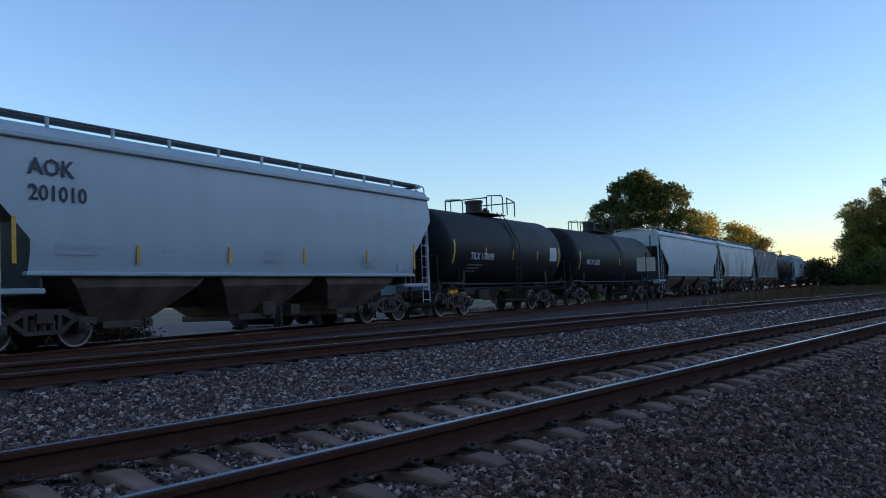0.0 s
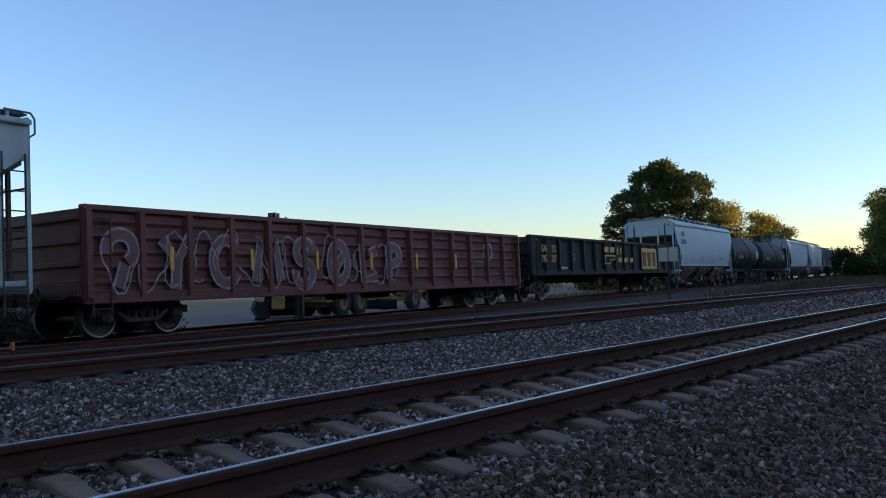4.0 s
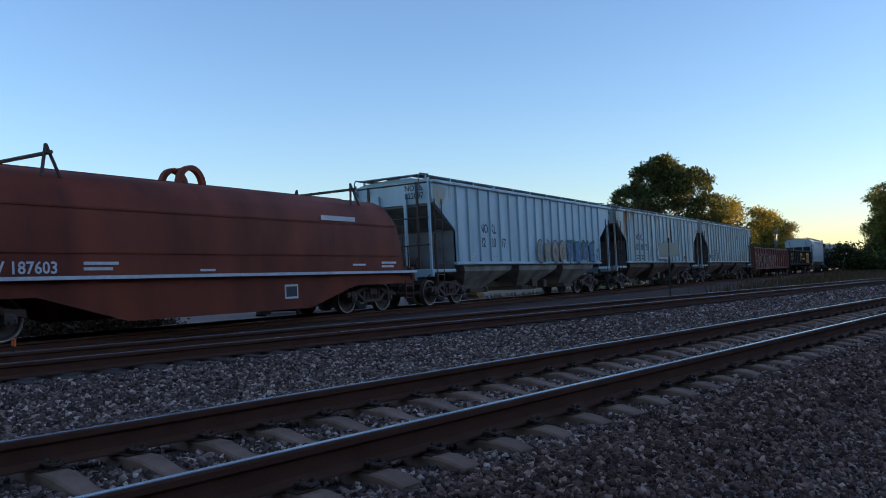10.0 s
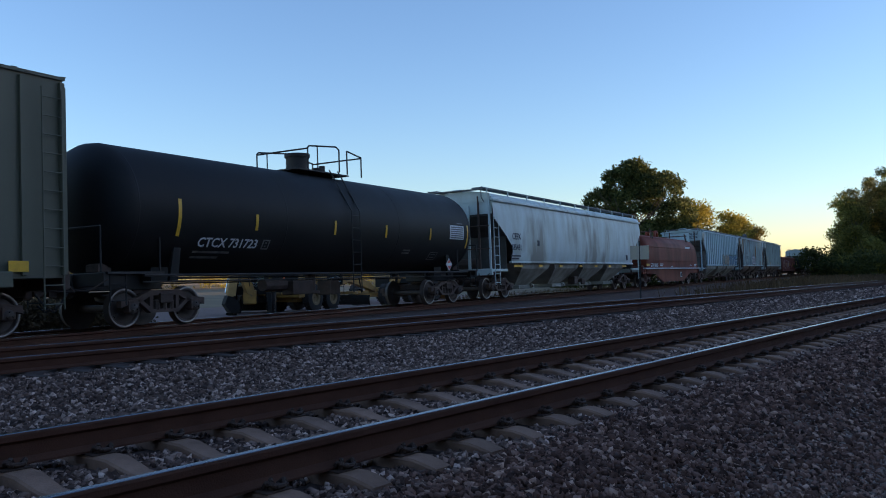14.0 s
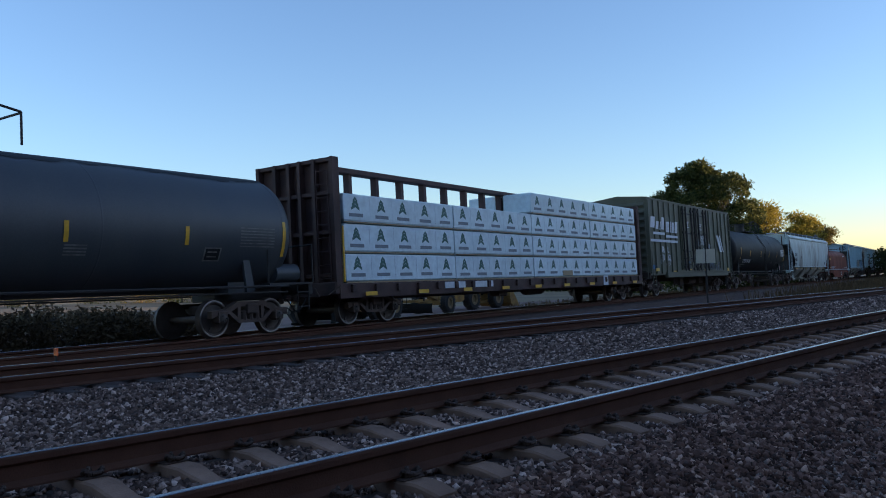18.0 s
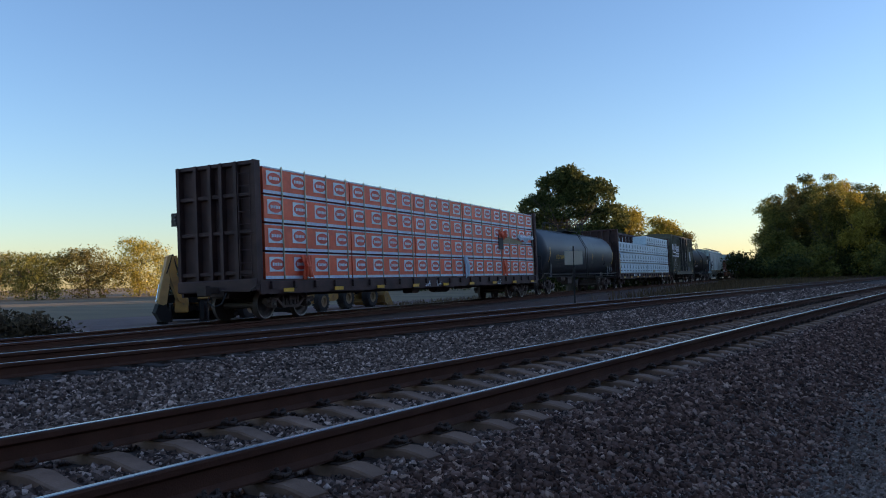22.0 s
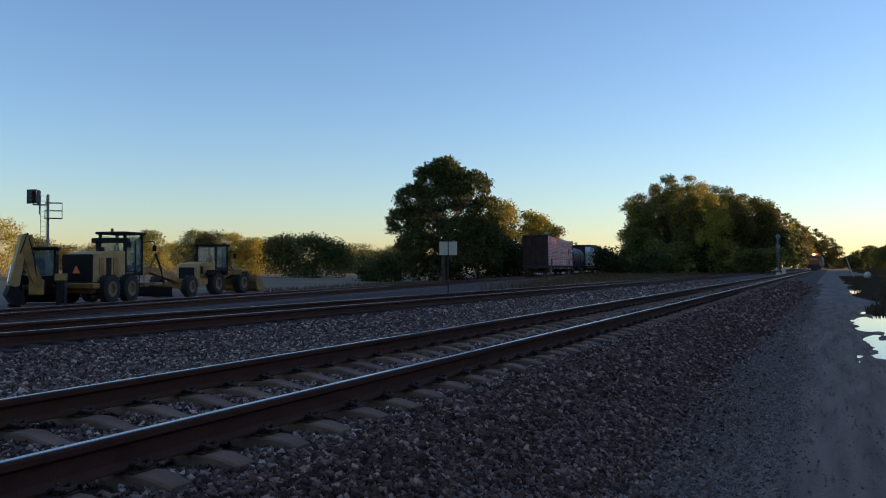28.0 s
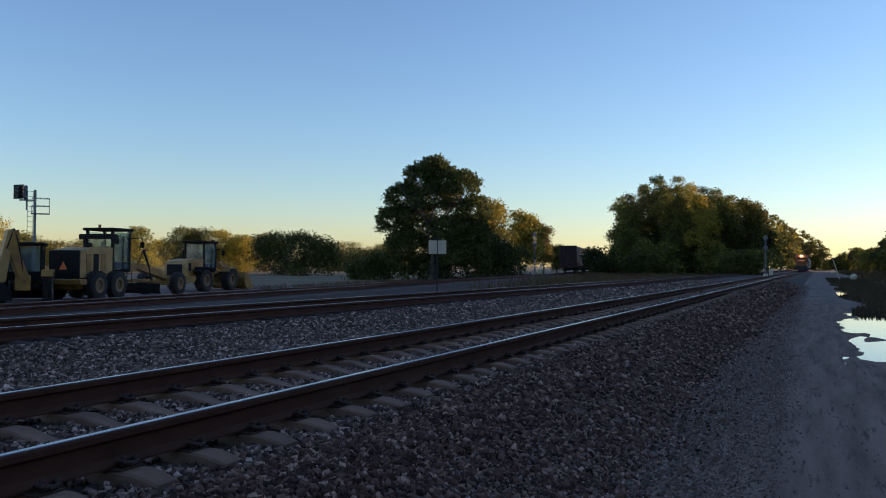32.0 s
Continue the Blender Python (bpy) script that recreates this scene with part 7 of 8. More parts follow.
def cab(parent, x, y, z, lx, wy, hz, post=.12, roof=M_MDARK):
    """A glazed cab: corner posts, panes, roof."""
    c = part("cab_floor", Mesh().box(x, y, z + .05, lx, wy, .1), M_MDARK, parent)
    for sx in (-1, 1):
        for sy in (-1, 1):
            part("cab_post", Mesh().box(x + sx * (lx / 2 - post / 2), y + sy * (wy / 2 - post / 2), z + hz / 2, post, post, hz, .015), M_MDARK, parent)
    for sy in (-1, 1):
        part("side_pane", Mesh().box(x, y + sy * (wy / 2 - .03), z + hz * .52, lx - 2 * post, .012, hz * .9), M_PANE, parent, "pale green side glass")
        part("door_rail", Mesh().box(x + .1, y + sy * (wy / 2), z + hz * .45, .05, .03, hz * .8), M_MDARK, parent)
    for sx in (-1, 1):
        part("end_pane", Mesh().box(x + sx * (lx / 2 - .03), y, z + hz * .6, .012, wy - 2 * post, hz * .7), M_PANE, parent, "pale green end glass")
        part("end_panel", Mesh().box(x + sx * (lx / 2 - .03), y, z + hz * .13, .03, wy - 2 * post, hz * .24), M_MDARK, parent)
    part("cab_roof", Mesh().box(x, y, z + hz + .06, lx + .25, wy + .2, .14, .05), roof, parent, "dark cab roof")
    part("seat", Mesh().box(x - .1, y, z + .5, .5, .5, .15, .05).box(x - .33, y, z + .85, .14, .5, .7, .05), M_MDARK, parent)
    return c


def motor_grader(m0):
    g = thing("motor_grader", "dusty yellow motor grader parked in the yard", "motor grader", m0)
    part("engine_hood", Mesh().prism([(-4.2, 1.0), (-4.2, 2.1), (-3.95, 2.28), (-2.9, 2.42), (-1.75, 2.42), (-1.75, 1.0)], -.8, .8), M_TAN, g, "pale yellow engine hood")
    part("radiator_grille", Mesh().box(-4.23, 0, 1.6, .1, 1.56, 1.3, .04), M_MDARK, g, "black radiator grille")
    for k in range(7):
        part("grille_slat", Mesh().box(-4.285, 0, 1.12 + k * .14, .03, 1.2, .035), M_MDARK, g)
    part("slow_vehicle_triangle", Mesh().prism([(-.2, 1.38), (.2, 1.38), (0, 1.74)], -4.33, -4.31, "x"), M_ORANGE, g, "orange-red warning triangle")
    part("rear_bumper", Mesh().box(-4.3, 0, .82, .5, 2.1, .28, .05), M_CAT, g, "yellow counterweight bumper")
    part("rear_bumper_step", Mesh().box(-4.1, 0, .58, .5, 1.5, .2, .03), M_CAT, g)
    for k in range(3):
        for sy in (-1, 1):
            part("vent_panel", Mesh().box(-3.6 + k * .55, sy * .815, 1.7, .36, .03, .8, .01), M_MDARK if k == 1 else M_CAT, g)
    part("exhaust_stack", Mesh().cyl((-2.3, .35, 2.25), (-2.3, .35, 2.75), .07, 10).cyl((-2.3, .35, 2.75), (-2.4, .35, 2.95), .07, 10), M_MDARK, g)
    part("air_cleaner", Mesh().cyl((-2.9, -.3, 2.2), (-2.9, -.3, 2.6), .16, 12), M_MDARK, g, smooth=True)
    cab(g, -.9, 0, 1.25, 1.5, 1.5, 2.0)
    part("roof_beacon", Mesh().cyl((-1.2, .3, 3.38), (-1.2, .3, 3.55), .07, 10), M_CAT, g)
    part("rear_light_bar", Mesh().box(-1.75, 0, 2.95, .2, 2.0, .25, .04).box(-1.85, -1.0, 2.75, .25, .25, .3, .05), M_MDARK, g)
    part("main_frame", Mesh().prism([(-.4, 1.2), (-.1, 1.5), (1.4, 1.75), (3.6, 1.35), (4.3, 1.0), (4.3, .75), (3.4, 1.0), (1.4, 1.4), (0, 1.05)], -.18, .18), M_CAT, g, "arched yellow front frame")
    part("chassis", Mesh().box(-2.6, 0, .85, 3.4, .9, .4, .04), M_MDARK, g)
    part("circle_drawbar", Mesh().spin([(.72, .55), (.72, .72), (.85, .72), (.85, .55), (.72, .55)], "z", 20, (1.2, 0, 0)).box(2.6, 0, .8, 2.2, .16, .14), M_CAT, g)
    a = Mesh()
    for k in range(6):
        t0, t1 = -.9 + .3 * k, -.9 + .3 * (k + 1)
        a.add([(1.1 - .25 * math.cos(t), y, .42 + .33 * math.sin(t)) for t in (t0, t1) for y in (-1.8, 1.8)], [(0, 1, 3, 2)])
        a.add([(1.06 - .25 * math.cos(t), y, .42 + .33 * math.sin(t)) for t in (t0, t1) for y in (-1.8, 1.8)], [(0, 1, 3, 2)])
    part("blade", a, M_MDARK, g, "curved steel grading blade")
    for sy in (-1, 1):
        part("lift_cylinder", Mesh().cyl((1.4, sy * .5, 2.35), (1.3, sy * .9, 1.5), .06, 8).cyl((1.3, sy * .9, 1.5), (1.2, sy * 1.1, .8), .035, 8), M_MDARK, g)
        part("cylinder_bracket", Mesh().pipe([(1.4, sy * .15, 1.6), (1.4, sy * .5, 2.4), (1.55, sy * .65, 2.4)], .06, 6), M_CAT, g)
        part("mirror_arm", Mesh().pipe([(-.15, sy * .7, 2.9), (.3, sy * 1.1, 2.95), (.3, sy * 1.1, 2.55)], .025).box(.3, sy * 1.12, 2.6, .06, .2, .3, .02), M_MDARK, g)
        part("step_ladder", ladder(Mesh(), -.4, sy * .85, .35, 1.3, .4), M_MDARK, g)
        for x in (-3.35, -1.8):
            tyre(g, x, sy * 1.05, .66, .42)
        tyre(g, 4.0, sy * 1.0, .62, .38)
    part("front_axle", Mesh().box(4.0, 0, .62, .3, 1.9, .25, .04), M_CAT, g)
    part("push_plate", Mesh().box(4.75, 0, .75, .15, 1.6, .5, .03), M_CAT, g)
    part("toolbox", Mesh().box(.5, .35, 1.25, .7, .4, .4, .04), M_CAT, g)
    return g


def wheel_loader(m0):
    g = thing("wheel_loader", "yellow wheel loader parked with lowered bucket", "wheel loader", m0)
    part("engine_hood", Mesh().prism([(-3.3, .95), (-3.3, 1.75), (-3.05, 2.0), (-2.0, 2.15), (-1.2, 2.15), (-1.2, .95)], -.75, .75), M_TAN, g, "pale yellow sloped hood")
    part("rear_grille", Mesh().box(-3.33, 0, 1.4, .06, 1.1, .75, .02), M_MDARK, g, "black rear grille")
    part("counterweight", Mesh().prism([(-3.5, .6), (-3.5, 1.05), (-2.6, 1.05), (-2.6, .75), (-3.0, .6)], -1.1, 1.1), M_CAT, g)
    for sy in (-1, 1):
        part("side_panel", Mesh().box(-2.3, sy * .765, 1.5, 1.2, .03, .8, .02), M_CAT, g)
        part("hood_vent", Mesh().box(-2.8, sy * .78, 1.6, .25, .03, .5), M_MDARK, g)
        part("fender", Mesh().prism([(-2.5, 1.3), (-2.2, 1.62), (-1.0, 1.62), (-.7, 1.3), (-.85, 1.25), (-1.1, 1.5), (-2.1, 1.5), (-2.35, 1.25)], sy * .8, sy * 1.35), M_MDARK, g)
        part("front_fender", Mesh().prism([(.9, 1.3), (1.2, 1.6), (2.1, 1.6), (2.4, 1.3), (2.25, 1.25), (2.0, 1.5), (1.25, 1.5), (1.05, 1.25)], sy * .8, sy * 1.35), M_CAT, g)
        tyre(g, -1.6, sy * 1.05, .74, .55)
        tyre(g, 1.6, sy * 1.05, .74, .55)
        part("lift_arm", Mesh().prism([(1.0, 1.9), (1.3, 2.05), (2.4, 1.6), (3.3, .7), (3.1, .5), (2.2, 1.25), (1.2, 1.65)], sy * .5, sy * .64), M_CAT, g, "yellow lift arm")
        part("lift_cylinder", Mesh().cyl((.7, sy * .45, 1.0), (1.7, sy * .55, 1.35), .07, 8).cyl((1.7, sy * .55, 1.35), (2.3, sy * .57, 1.5), .04, 8), M_MDARK, g)
        part("mirror_arm", Mesh().pipe([(.35, sy * .75, 2.8), (.6, sy * 1.15, 2.85), (.6, sy * 1.15, 2.5)], .025).box(.6, sy * 1.15, 2.55, .06, .2, .32, .02), M_MDARK, g)
    cab(g, -.35, 0, 1.35, 1.5, 1.5, 1.85)
    part("roof_light", Mesh().box(.3, .5, 3.35, .12, .2, .12).box(.3, -.5, 3.35, .12, .2, .12), M_MDARK, g)
    part("frame", Mesh().box(-1.6, 0, .85, 3.2, .8, .5, .05).box(1.3, 0, .95, 1.8, .7, .8, .05), M_CAT, g)
    m = Mesh()
    prof = [(3.2, 1.25), (3.1, .8), (3.2, .3), (3.6, .06), (4.5, .03), (4.5, .08), (3.65, .13), (3.3, .36), (3.22, .8), (3.32, 1.25)]
    m.prism(prof, -1.35, 1.35)
    for sy in (-1, 1):
        m.prism([(3.2, 1.25), (3.1, .8), (3.2, .3), (3.6, .06), (4.5, .03), (3.5, 1.25)], sy * 1.35, sy * 1.39)
    part("bucket", m, M_CAT, g, "worn yellow bucket on the ground")
    part("bucket_linkage", Mesh().prism([(1.4, 2.0), (2.5, 1.5), (3.15, 1.0), (3.05, .9), (2.4, 1.35), (1.35, 1.8)], -.08, .08), M_CAT, g)
    part("exhaust_stack", Mesh().cyl((-1.9, .3, 2.1), (-1.9, .3, 2.7), .06, 10), M_MDARK, g)
    return g


def backhoe(m0):
    g = thing("backhoe_loader", "tan backhoe with its boom folded upright", "backhoe", m0)
    part("hood", Mesh().prism([(.5, .9), (.5, 1.6), (1.9, 1.45), (2.1, 1.3), (2.1, .9)], -.5, .5), M_CAT, g)
    part("chassis", Mesh().box(.3, 0, .75, 3.6, .7, .35, .04), M_MDARK, g)
    cab(g, -.35, 0, 1.0, 1.5, 1.5, 1.6)
    for sy in (-1, 1):
        tyre(g, -.75, sy * .95, .7, .42)
        tyre(g, 1.55, sy * .9, .48, .3)
        part("fender", Mesh().prism([(-1.5, 1.2), (-1.2, 1.5), (-.3, 1.5), (0, 1.2), (-.15, 1.15), (-.4, 1.4), (-1.1, 1.4), (-1.35, 1.15)], sy * .7, sy * 1.18), M_CAT, g)
        part("stabiliser_leg", Mesh().prism([(-1.7, 1.1), (-1.5, 1.1), (-1.6, .2), (-1.8, .2)], sy * .85, sy * 1.0).box(-1.7, sy * .95, .12, .4, .35, .1), M_MDARK, g)
        part("loader_arm", Mesh().prism([(.2, 1.5), (1.0, 1.45), (2.5, .6), (2.35, .45), (1.0, 1.2), (.2, 1.3)], sy * .6, sy * .7), M_CAT, g)
    part("loader_bucket", Mesh().prism([(2.5, .9), (2.4, .5), (2.6, .1), (3.3, .05), (3.3, .1), (2.7, .18), (2.55, .5), (2.6, .9)], -1.1, 1.1), M_MDARK, g)
    part("swing_post", Mesh().box(-1.75, 0, .9, .35, .6, .7, .05), M_CAT, g)
    # the digging arm is swung to the side about its post
    swing = Matrix.Translation((-1.75, 0, 0)) @ Matrix.Rotation(radians(-68), 4, "Z") @ Matrix.Translation((1.75, 0, 0))
    part("boom", Mesh().prism([(-1.7, 1.0), (-1.95, 1.1), (-2.4, 2.4), (-2.25, 3.2), (-2.0, 3.25), (-2.05, 2.4), (-1.6, 1.3)], -.24, .24), M_CAT, g, "curved tan boom", at=swing)
    part("dipper_stick", Mesh().prism([(-2.2, 3.3), (-2.45, 3.2), (-2.9, 1.2), (-2.75, .9), (-2.5, 1.0), (-2.3, 2.4)], -.2, .2), M_TAN, g, "tan dipper stick", at=swing)
    part("boom_cylinder", Mesh().cyl((-1.75, 0, 1.6), (-2.3, 0, 3.0), .07, 8), M_MDARK, g, at=swing)
    part("hydraulic_rod", Mesh().cyl((-2.9, .1, 1.1), (-2.75, .1, 1.9), .045, 8), M_CHROME, g, "bright hydraulic rod", at=swing)
    part("dipper_cylinder", Mesh().cyl((-2.15, .28, 2.9), (-2.75, .28, 1.3), .06, 8), M_MDARK, g, at=swing)
    part("digging_bucket", Mesh().prism([(-2.9, 1.0), (-3.05, .6), (-2.8, .2), (-2.35, .15), (-2.3, .5), (-2.55, .9)], -.3, .3), M_MDARK, g, at=swing)
    part("hoses", Mesh().pipe([(-1.8, .2, 1.2), (-2.0, .25, 2.2), (-2.25, .2, 3.2), (-2.45, .2, 2.6)], .03).pipe([(-1.8, -.2, 1.2), (-1.95, -.28, 2.3), (-2.2, -.2, 3.3), (-2.5, -.2, 2.4)], .03), M_MDARK, g, at=swing)
    return g


def heading(x, y, deg, z=None):
    return pose(x, y, ground_z(x) if z is None else z, 0, 0, 90 + deg)


gx, gy = at_bearing(48.6, 44.5)
motor_grader(heading(gx - 4.5 * math.sin(radians(12)), gy + 4.5 * math.cos(radians(12)), 12) @ Matrix.Diagonal((1.06, 1.06, 1.08, 1)))
gx, gy = at_bearing(42.0, 56)
wheel_loader(heading(gx - 3.3 * math.sin(radians(8)), gy + 3.3 * math.cos(radians(8)), 8))
gx, gy = at_bearing(50.7, 43.0)
backhoe(heading(gx, gy, 46))

# ================= signals and signs =================
def mast_signal(m0, height):
    s = thing("mast_signal", "tall steel signal mast with a black target head and caged platform", "railway signal", m0)
    part("pole", Mesh().cyl((0, 0, -.1), (0, 0, height), .09, 12), M_GALV, s, smooth=True)
    part("base", Mesh().box(0, 0, .2, .7, .7, .5, .05), M_SIGNW, s)
    z = height - 1.7
    part("platform", Mesh().box(.35, 0, z, 1.2, .9, .05), M_GALV, s)
    m = Mesh()
    for y in (-.42, .42):
        m.pipe([(-.2, y, z), (-.2, y, z + .55), (.92, y, z + .55), (.92, y, z)], .022).pipe([(-.2, y, z + 1.1), (.92, y, z + 1.1), (.92, y, z), (-.2, y, z)], .022)
    m.pipe([(.92, -.42, z + 1.1), (.92, .42, z + 1.1)], .022).pipe([(.92, -.42, z + .55), (.92, .42, z + .55)], .022)
    part("guard_rail", m, M_GALV, s, "thin platform railing")
    part("ladder", ladder(Mesh(), -.3, 0, .3, height - .1, .36), M_GALV, s)
    part("head_arm", Mesh().box(-.5, 0, height - .75, 1.0, .1, .1).box(-.55, 0, height - 1.0, .08, .08, .9), M_GALV, s)
    part("backplate", Mesh().prism([(-.42, -.5), (.42, -.5), (.42, .5), (-.42, .5)], -.04, .04), M_BLACK, s, "square black backplate", at=(-1.05, -.3, height - .2, 0, 0, -45))
    for dz in (-.28, 0, .28):
        part("hood", Mesh().cyl((-1.05, -.3, height - .2 + dz), (-.95, -.6, height - .25 + dz), .13, 12, .12, False), M_BLACK, s, smooth=True)
    part("signal_case", Mesh().box(-.62, .1, height - .2, .28, .4, 1.0, .08), M_GALV, s)
    return s


sx, sy_ = at_bearing(50.3, 66)
mast_signal(pose(sx, sy_, -.3, 0, 0, 50), 7.0)


def block_signal(m0, height):
    s = thing("block_signal", "slender grey block signal with two round heads", "railway signal", m0)
    part("pole", Mesh().cyl((0, 0, -.4), (0, 0, height), .07, 10), M_GALV, s, smooth=True)
    part("footing", Mesh().box(0, 0, .1, .6, .6, .5, .04), M_SIGNW, s)
    for z in (height - .35, height - 1.7):
        h = part("head", Mesh().cyl((0, -.18, z), (0, .12, z), .2, 14), M_GALV, s, smooth=True)
        part("target_disc", Mesh().cyl((0, -.2, z), (0, -.185, z), .3, 20), M_GALV, h, "pale round target disc")
        part("visor", Mesh().cyl((0, -.2, z), (0, -.5, z - .04), .14, 12, .13, False), M_BLACK, h)
    part("ladder", ladder(Mesh(), 0, .22, .1, height - .3, .36), M_GALV, s)
    part("relay_box", Mesh().box(.7, .3, .55, .5, .4, .9, .03), M_SIGNW, s)
    return s


sx, sy_ = at_bearing(17.9, 118)
block_signal(pose(sx, sy_, .1, 0, 0, 18), 6.2)
part("small_plate", Mesh().box(.9, 0, 1.55, .35, .03, .5).cyl((.9, .03, -.1), (.9, .03, 1.6), .03, 6), M_SIGNW, tagged(thing("trackside_plate", "small white plate on a thin post", "sign", pose(sx, sy_, .1, 0, 0, 18))))
sx, sy_ = at_bearing(3.0, 122)
block_signal(pose(sx, sy_, .35, 0, 0, 3), 5.6)
sx, sy_ = at_bearing(24.55, 36)
s = thing("trackside_sign", "pair of blank white panels on a dark steel post", "sign", pose(sx, sy_, .2, 0, 0, 24))
part("post", Mesh().box(0, 0, 1.1, .07, .05, 3.0, .01), M_BLACK, s)
for dx in (-.2, .2):
    part("panel", Mesh().box(dx, -.04, 2.1, .36, .02, .58, .004), M_SIGNW, s, "blank white panel")
s = thing("marker_stake", "small orange marker on a low stake beside the siding", "marker", pose(-14.75, 6.25, .22))
part("stake", Mesh().box(0, 0, .12, .03, .03, .3), M_BLACK, s)
part("flag", Mesh().box(0, 0, .33, .12, .03, .14, .01), M_ORANGE, s, "orange-red tag")
s = thing("round_tank", "white spherical tank beside the dirt road", "tank", pose(4.35, 120, .0))
part("shell", Mesh().spin([(.44 - .44 * math.cos(math.pi * k / 12), .44 * math.sin(math.pi * k / 12)) for k in range(13)], "z", 24, (0, 0, -.04)), M_SIGNW, s, smooth=True)
part("lid", Mesh().cyl((0, 0, .82), (0, 0, .92), .12, 12), M_GALV, s)
s = thing("leaning_post", "thin white marker post leaning over", "post", pose(2.9, 125, -.1, 0, -18, 0))
part("shaft", Mesh().cyl((0, 0, 0), (0, 0, 3.0), .06, 8), M_SIGNW, s)
part("cap", Mesh().cyl((0, 0, 3.0), (0, 0, 3.12), .08, 8), M_GALV, s)

# ================= puddles, grass =================
for name, x0, x1, y0, y1 in (("puddle", .3, 4.2, 9, 32), ("puddle", 1.1, 2.2, 53, 60)):
    tagged(part(name, Mesh().add([(x0, y0, -.05), (x1, y0, -.05), (x1, y1, -.05), (x0, y1, -.05)], [(0, 1, 2, 3)]), M_WATER), "still rain puddle on the dirt road", "puddle", kind="structure")


def grass(label, count, place, tall, seed, blade=M_GRASS):
    r = np.random.default_rng(seed)
    x, y, z = place(r, count)
    h = tall * r.uniform(.4, 1.2, count)
    a = r.uniform(0, 6.28, count)
    w = .012 + .02 * r.uniform(0, 1, count) + .00012 * np.hypot(x, y)
    lean = r.normal(size=(count, 2)) * .25 * h[:, None]
    dx, dy = np.cos(a) * w, np.sin(a) * w
    v = np.stack([np.stack([x - dx, y - dy, z], 1), np.stack([x + dx, y + dy, z], 1), np.stack([x + dx * .3 + lean[:, 0], y + dy * .3 + lean[:, 1], z + h], 1), np.stack([x - dx * .3 + lean[:, 0], y - dy * .3 + lean[:, 1], z + h], 1)], 1)
    return tagged(new("grass", quick_mesh("grass", v.reshape(-1, 3), np.arange(count * 4).reshape(-1, 4), blade)), label, "grass", kind="stuff")


def wedge(r, n):
    """Between the siding and the second track, where they part."""
    y = 45 + 150 * r.uniform(0, 1, n) ** .6
    left = np.interp(y, S_Y, S_X) + 3.2
    u = r.uniform(0, 1, n)
    x = left + (-14.3 - left) * u + r.normal(size=n) * .2
    return x, y, np.full(n, -.15)


def verge(r, n):
    """Beyond the siding, in front of the lone tree."""
    y = r.uniform(45, 150, n)
    x = np.interp(y, S_Y, S_X) - 3.4 - r.uniform(0, 9, n)
    return x, y, np.full(n, -.3)


grass("russet dry grass between the tracks", 22000, wedge, .75, 1)
grass("dry grass verge beside the siding", 16000, verge, .38, 2)


def right_bank(r, n):
    y = r.uniform(40, 320, n)
    return 6 + r.uniform(0, 9, n), y, np.full(n, .03)


grass("dry grass beyond the puddles", 9000, right_bank, .8, 4)


def right_verge(r, n):
    """Weeds along the wet edge of the road."""
    y = 31 + 110 * r.uniform(0, 1, n) ** 1.4
    return 1.5 + .4 * np.sin(y * .35) + 5.0 * r.uniform(0, 1, n) ** .9, y, np.full(n, -.09)


grass("dark damp weeds along the edge of the dirt road", 30000, right_verge, .2, 6, M_LEAF_WEED)

# ================= the waiting train =================
M_LOCO = surface("orange_locomotive_paint", (0.34, 0.1, 0.022), (0.22, 0.065, 0.02), rough=.45, scale=1.5, amount=.7, bump=.05)
M_LOCO_D = surface("dark_green_locomotive_band", (0.03, 0.032, 0.028), (0.06, 0.05, 0.04), rough=.5, scale=1.5, bump=.05)
M_HEADLIGHT = glow("headlight_glow", (1.0, 0.5, 0.16), 30.0)


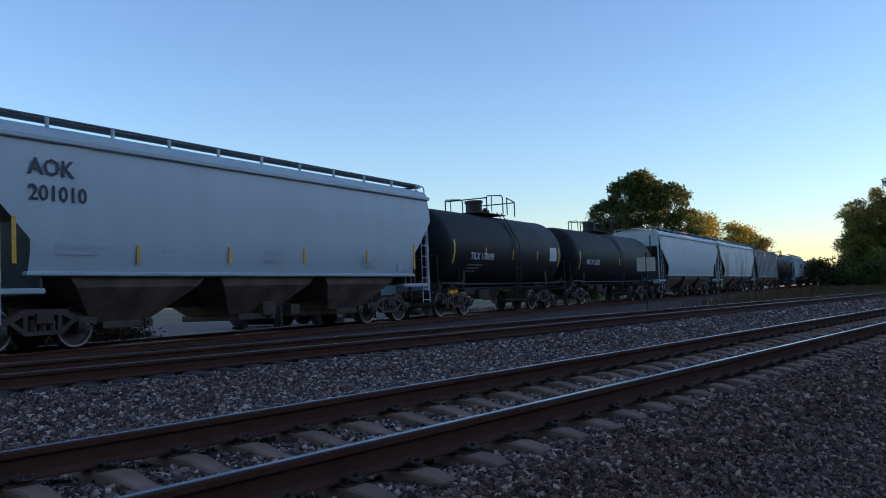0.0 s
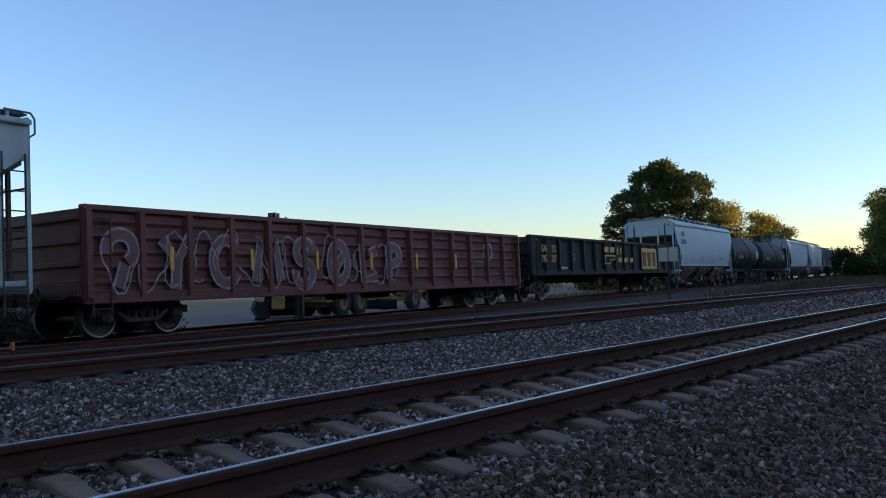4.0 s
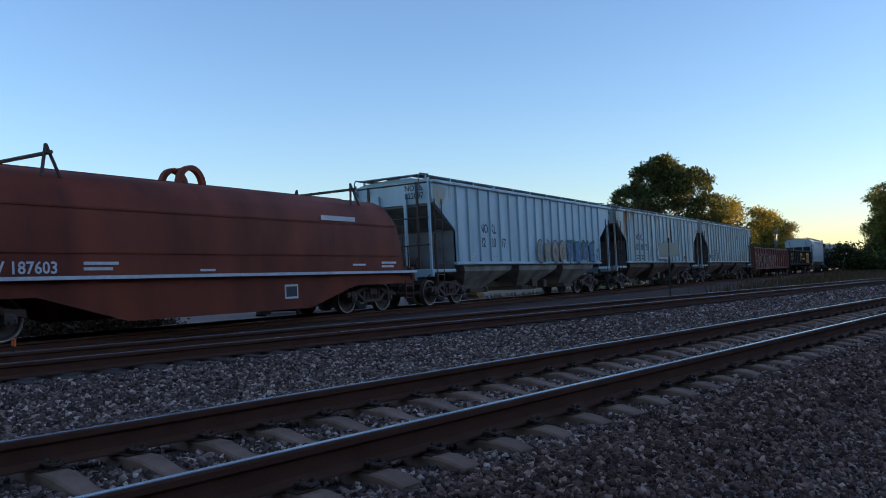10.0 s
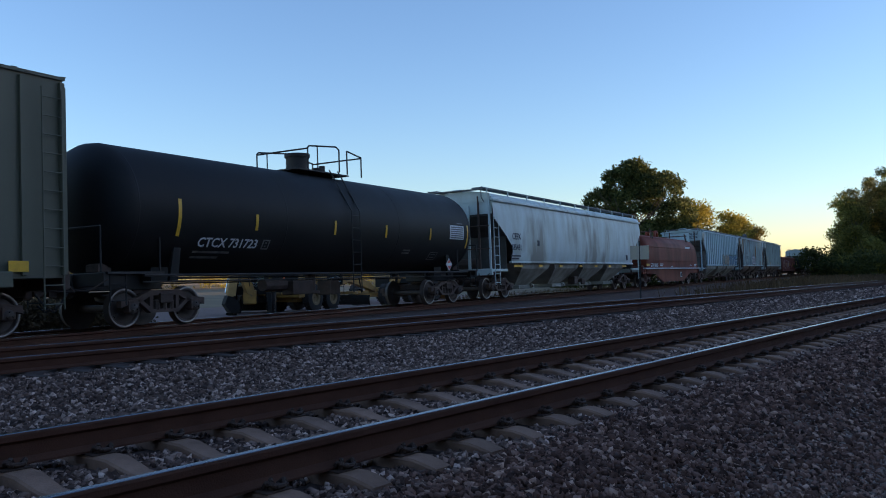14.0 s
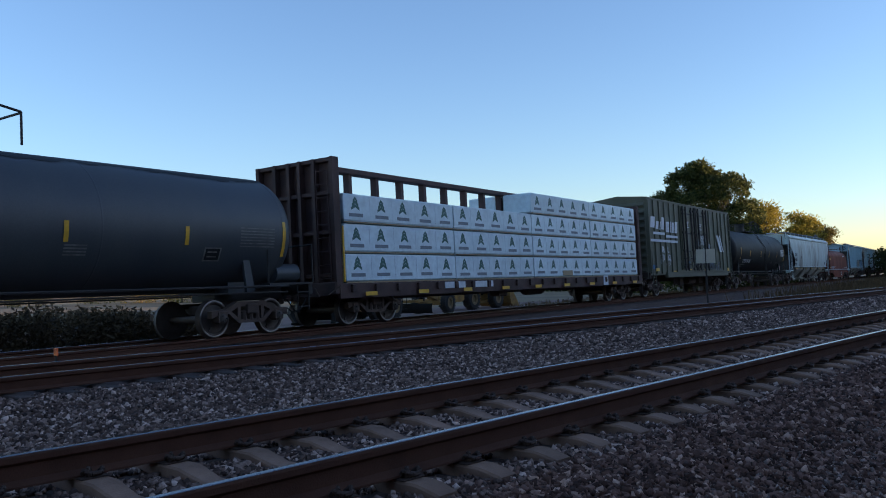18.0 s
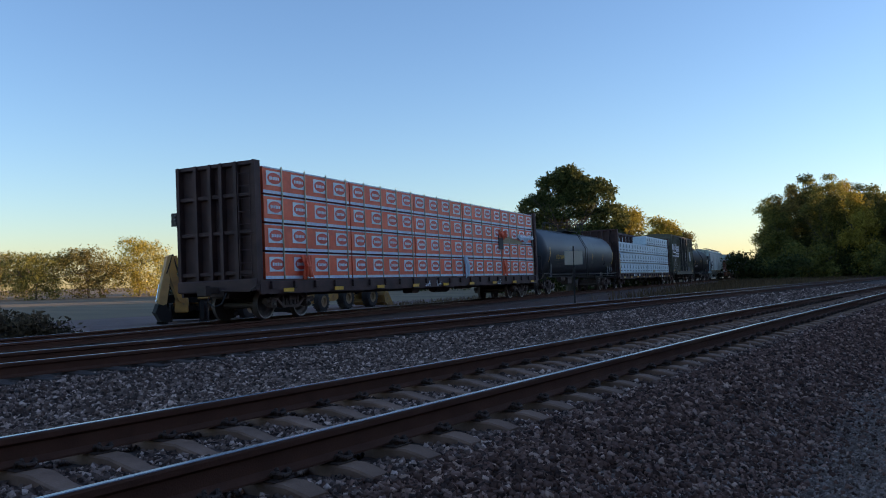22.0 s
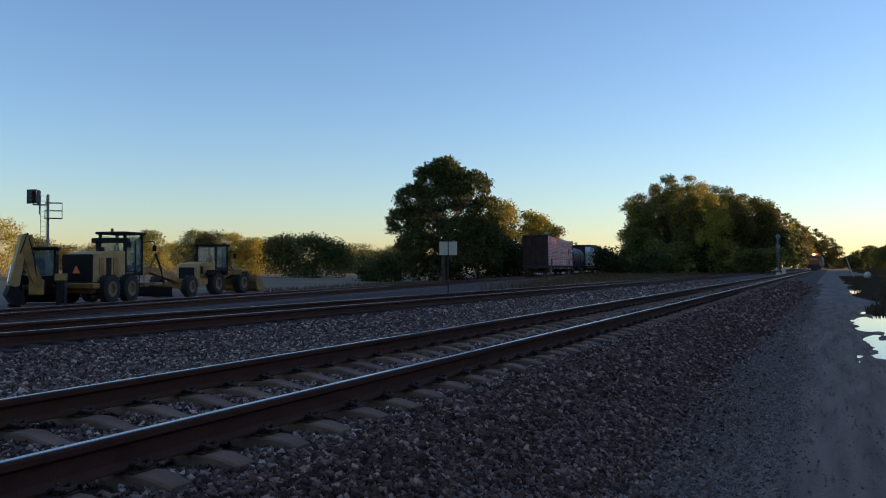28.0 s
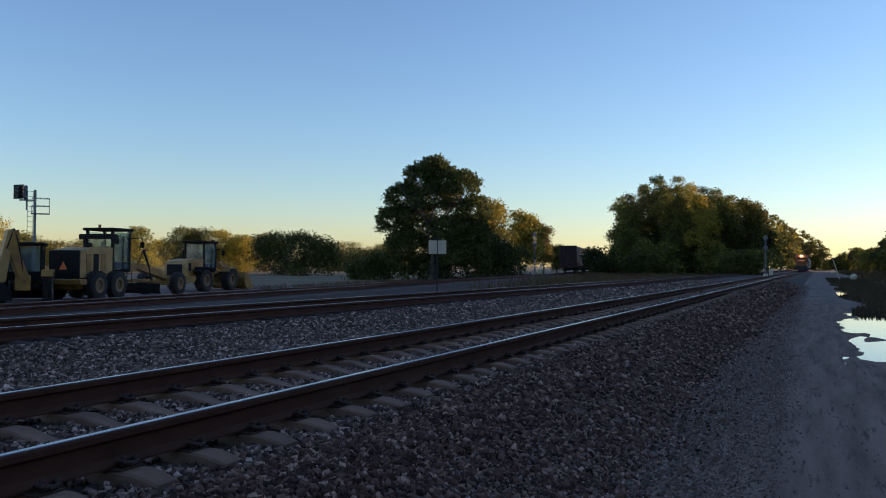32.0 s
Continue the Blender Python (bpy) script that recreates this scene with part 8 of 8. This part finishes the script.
def locomotive(m0, lit):
    g = thing("locomotive", "orange and dark green diesel locomotive" + (" with a lit headlight" if lit else ""), "locomotive", m0)
    part("frame", Mesh().box(0, 0, 1.25, 21, 2.9, .4, .05), M_BLACK, g)
    part("nose", Mesh().prism([(8.3, 1.45), (10.0, 1.45), (10.0, 2.7), (9.7, 2.95), (8.3, 3.05)], -1.0, 1.0), M_LOCO, g, "orange short nose")
    part("cab_body", Mesh().prism([(6.0, 1.45), (8.4, 1.45), (8.4, 3.9), (8.1, 4.45), (7.6, 4.65), (6.0, 4.65)], -1.5, 1.5), M_LOCO, g, "orange cab")
    for y in (-.95, -.32, .32, .95):
        part("windscreen", Mesh().box(8.41, y, 3.55, .03, .5, .5), M_GLAZE, g)
    for y in (-1.51, 1.51):
        part("side_window", Mesh().box(7.1, y, 3.5, 1.2, .03, .6), M_GLAZE, g)
    part("long_hood", Mesh().prism([(-.95, 1.45), (-.95, 4.0), (-.7, 4.45), (.7, 4.45), (.95, 4.0), (.95, 1.45)], -9.8, 6.0, "x"), M_LOCO_D, g, "dark long hood")
    part("hood_stripe", Mesh().box(-2, 0, 2.0, 15.6, 1.93, .5), M_LOCO, g)
    part("radiator", Mesh().box(-8.5, 0, 4.0, 2.8, 2.7, .8, .05), M_LOCO_D, g)
    part("fuel_tank", Mesh().box(0, 0, .75, 6, 2.6, .8, .15), M_BLACK, g)
    part("pilot", Mesh().prism([(10.3, .35), (10.7, .35), (10.6, 1.3), (10.3, 1.4)], -1.45, 1.45), M_BLACK, g)
    for y in (-.14, .14):
        part("headlight", Mesh().cyl((8.2, y * 1.1, 4.25), (8.5, y * 1.1, 4.25), .14, 12), M_HEADLIGHT if lit else M_GLAZE, g, "bright twin headlight" if lit else "")
    for y in (-1.1, 1.1):
        part("ditch_light", Mesh().cyl((10.55, y, 1.55), (10.68, y, 1.55), .1, 10), M_GLAZE, g)
        part("number_board", Mesh().box(8.3, y * .75, 4.2, .05, .5, .22), M_SIGNW, g)
        part("handrail", Mesh().pipe([(10.4, y * 1.25, 1.5), (10.4, y * 1.25, 2.5), (8.6, y * 1.25, 2.5)], .03).pipe([(5.8, y * 1.28, 2.5), (-10.2, y * 1.28, 2.5), (-10.2, y * 1.28, 1.5)], .03), M_SIGNW, g)
    for x in (-6.4, 6.4):
        t = part("bogie", Mesh().box(x, -1.1, .62, 4.6, .2, .5, .06).box(x, 1.1, .62, 4.6, .2, .5, .06).box(x, 0, .7, 1.0, 2.2, .4), M_UNDER, g)
        for dx in (-1.8, 0, 1.8):
            part("wheel_pair", Mesh().cyl((x + dx, -.85, .53), (x + dx, -.7, .53), .53, 20).cyl((x + dx, .7, .53), (x + dx, .85, .53), .53, 20).cyl((x + dx, -.8, .53), (x + dx, .8, .53), .1, 8), M_WHEEL, t)
    return g


face = lambda y: pose(TRACK_1, y, RAIL_TOP, 0, 0, -90)
locomotive(face(262), True)
locomotive(face(284), False)
far_car = hopper("grey hopper car of the waiting train", 18, M_FARGREY, None, ribs=12, group="waiting hoppers")
far_car.matrix_basis = face(305)
for y in (323, 341, 359, 377):
    copy_thing(far_car, face(y))
def motions():
    for car, s in TRAIN:
        walk(car, [(q * .5, car_pose(s + run(q * .5))) for q in range(65)])
    # all wheels turn alike: rolling forward with the train
    for k in (-1, 1):
        first = WHEELSETS[k][0]
        rows = []
        for q in range(961):
            t = q / 30
            a = run(t) / 0.425
            rows.append((t, Matrix.Translation((k * .89, 0, .425)) @ Matrix.Rotation(a, 4, "Y")))
        walk(first, rows)
        act, slot = first.animation_data.action, first.animation_data.action_slot
        for w in WHEELSETS[k][1:]:
            w.rotation_mode = "QUATERNION"
            ad = w.animation_data_create()
            ad.action = act
            ad.action_slot = slot


motions()
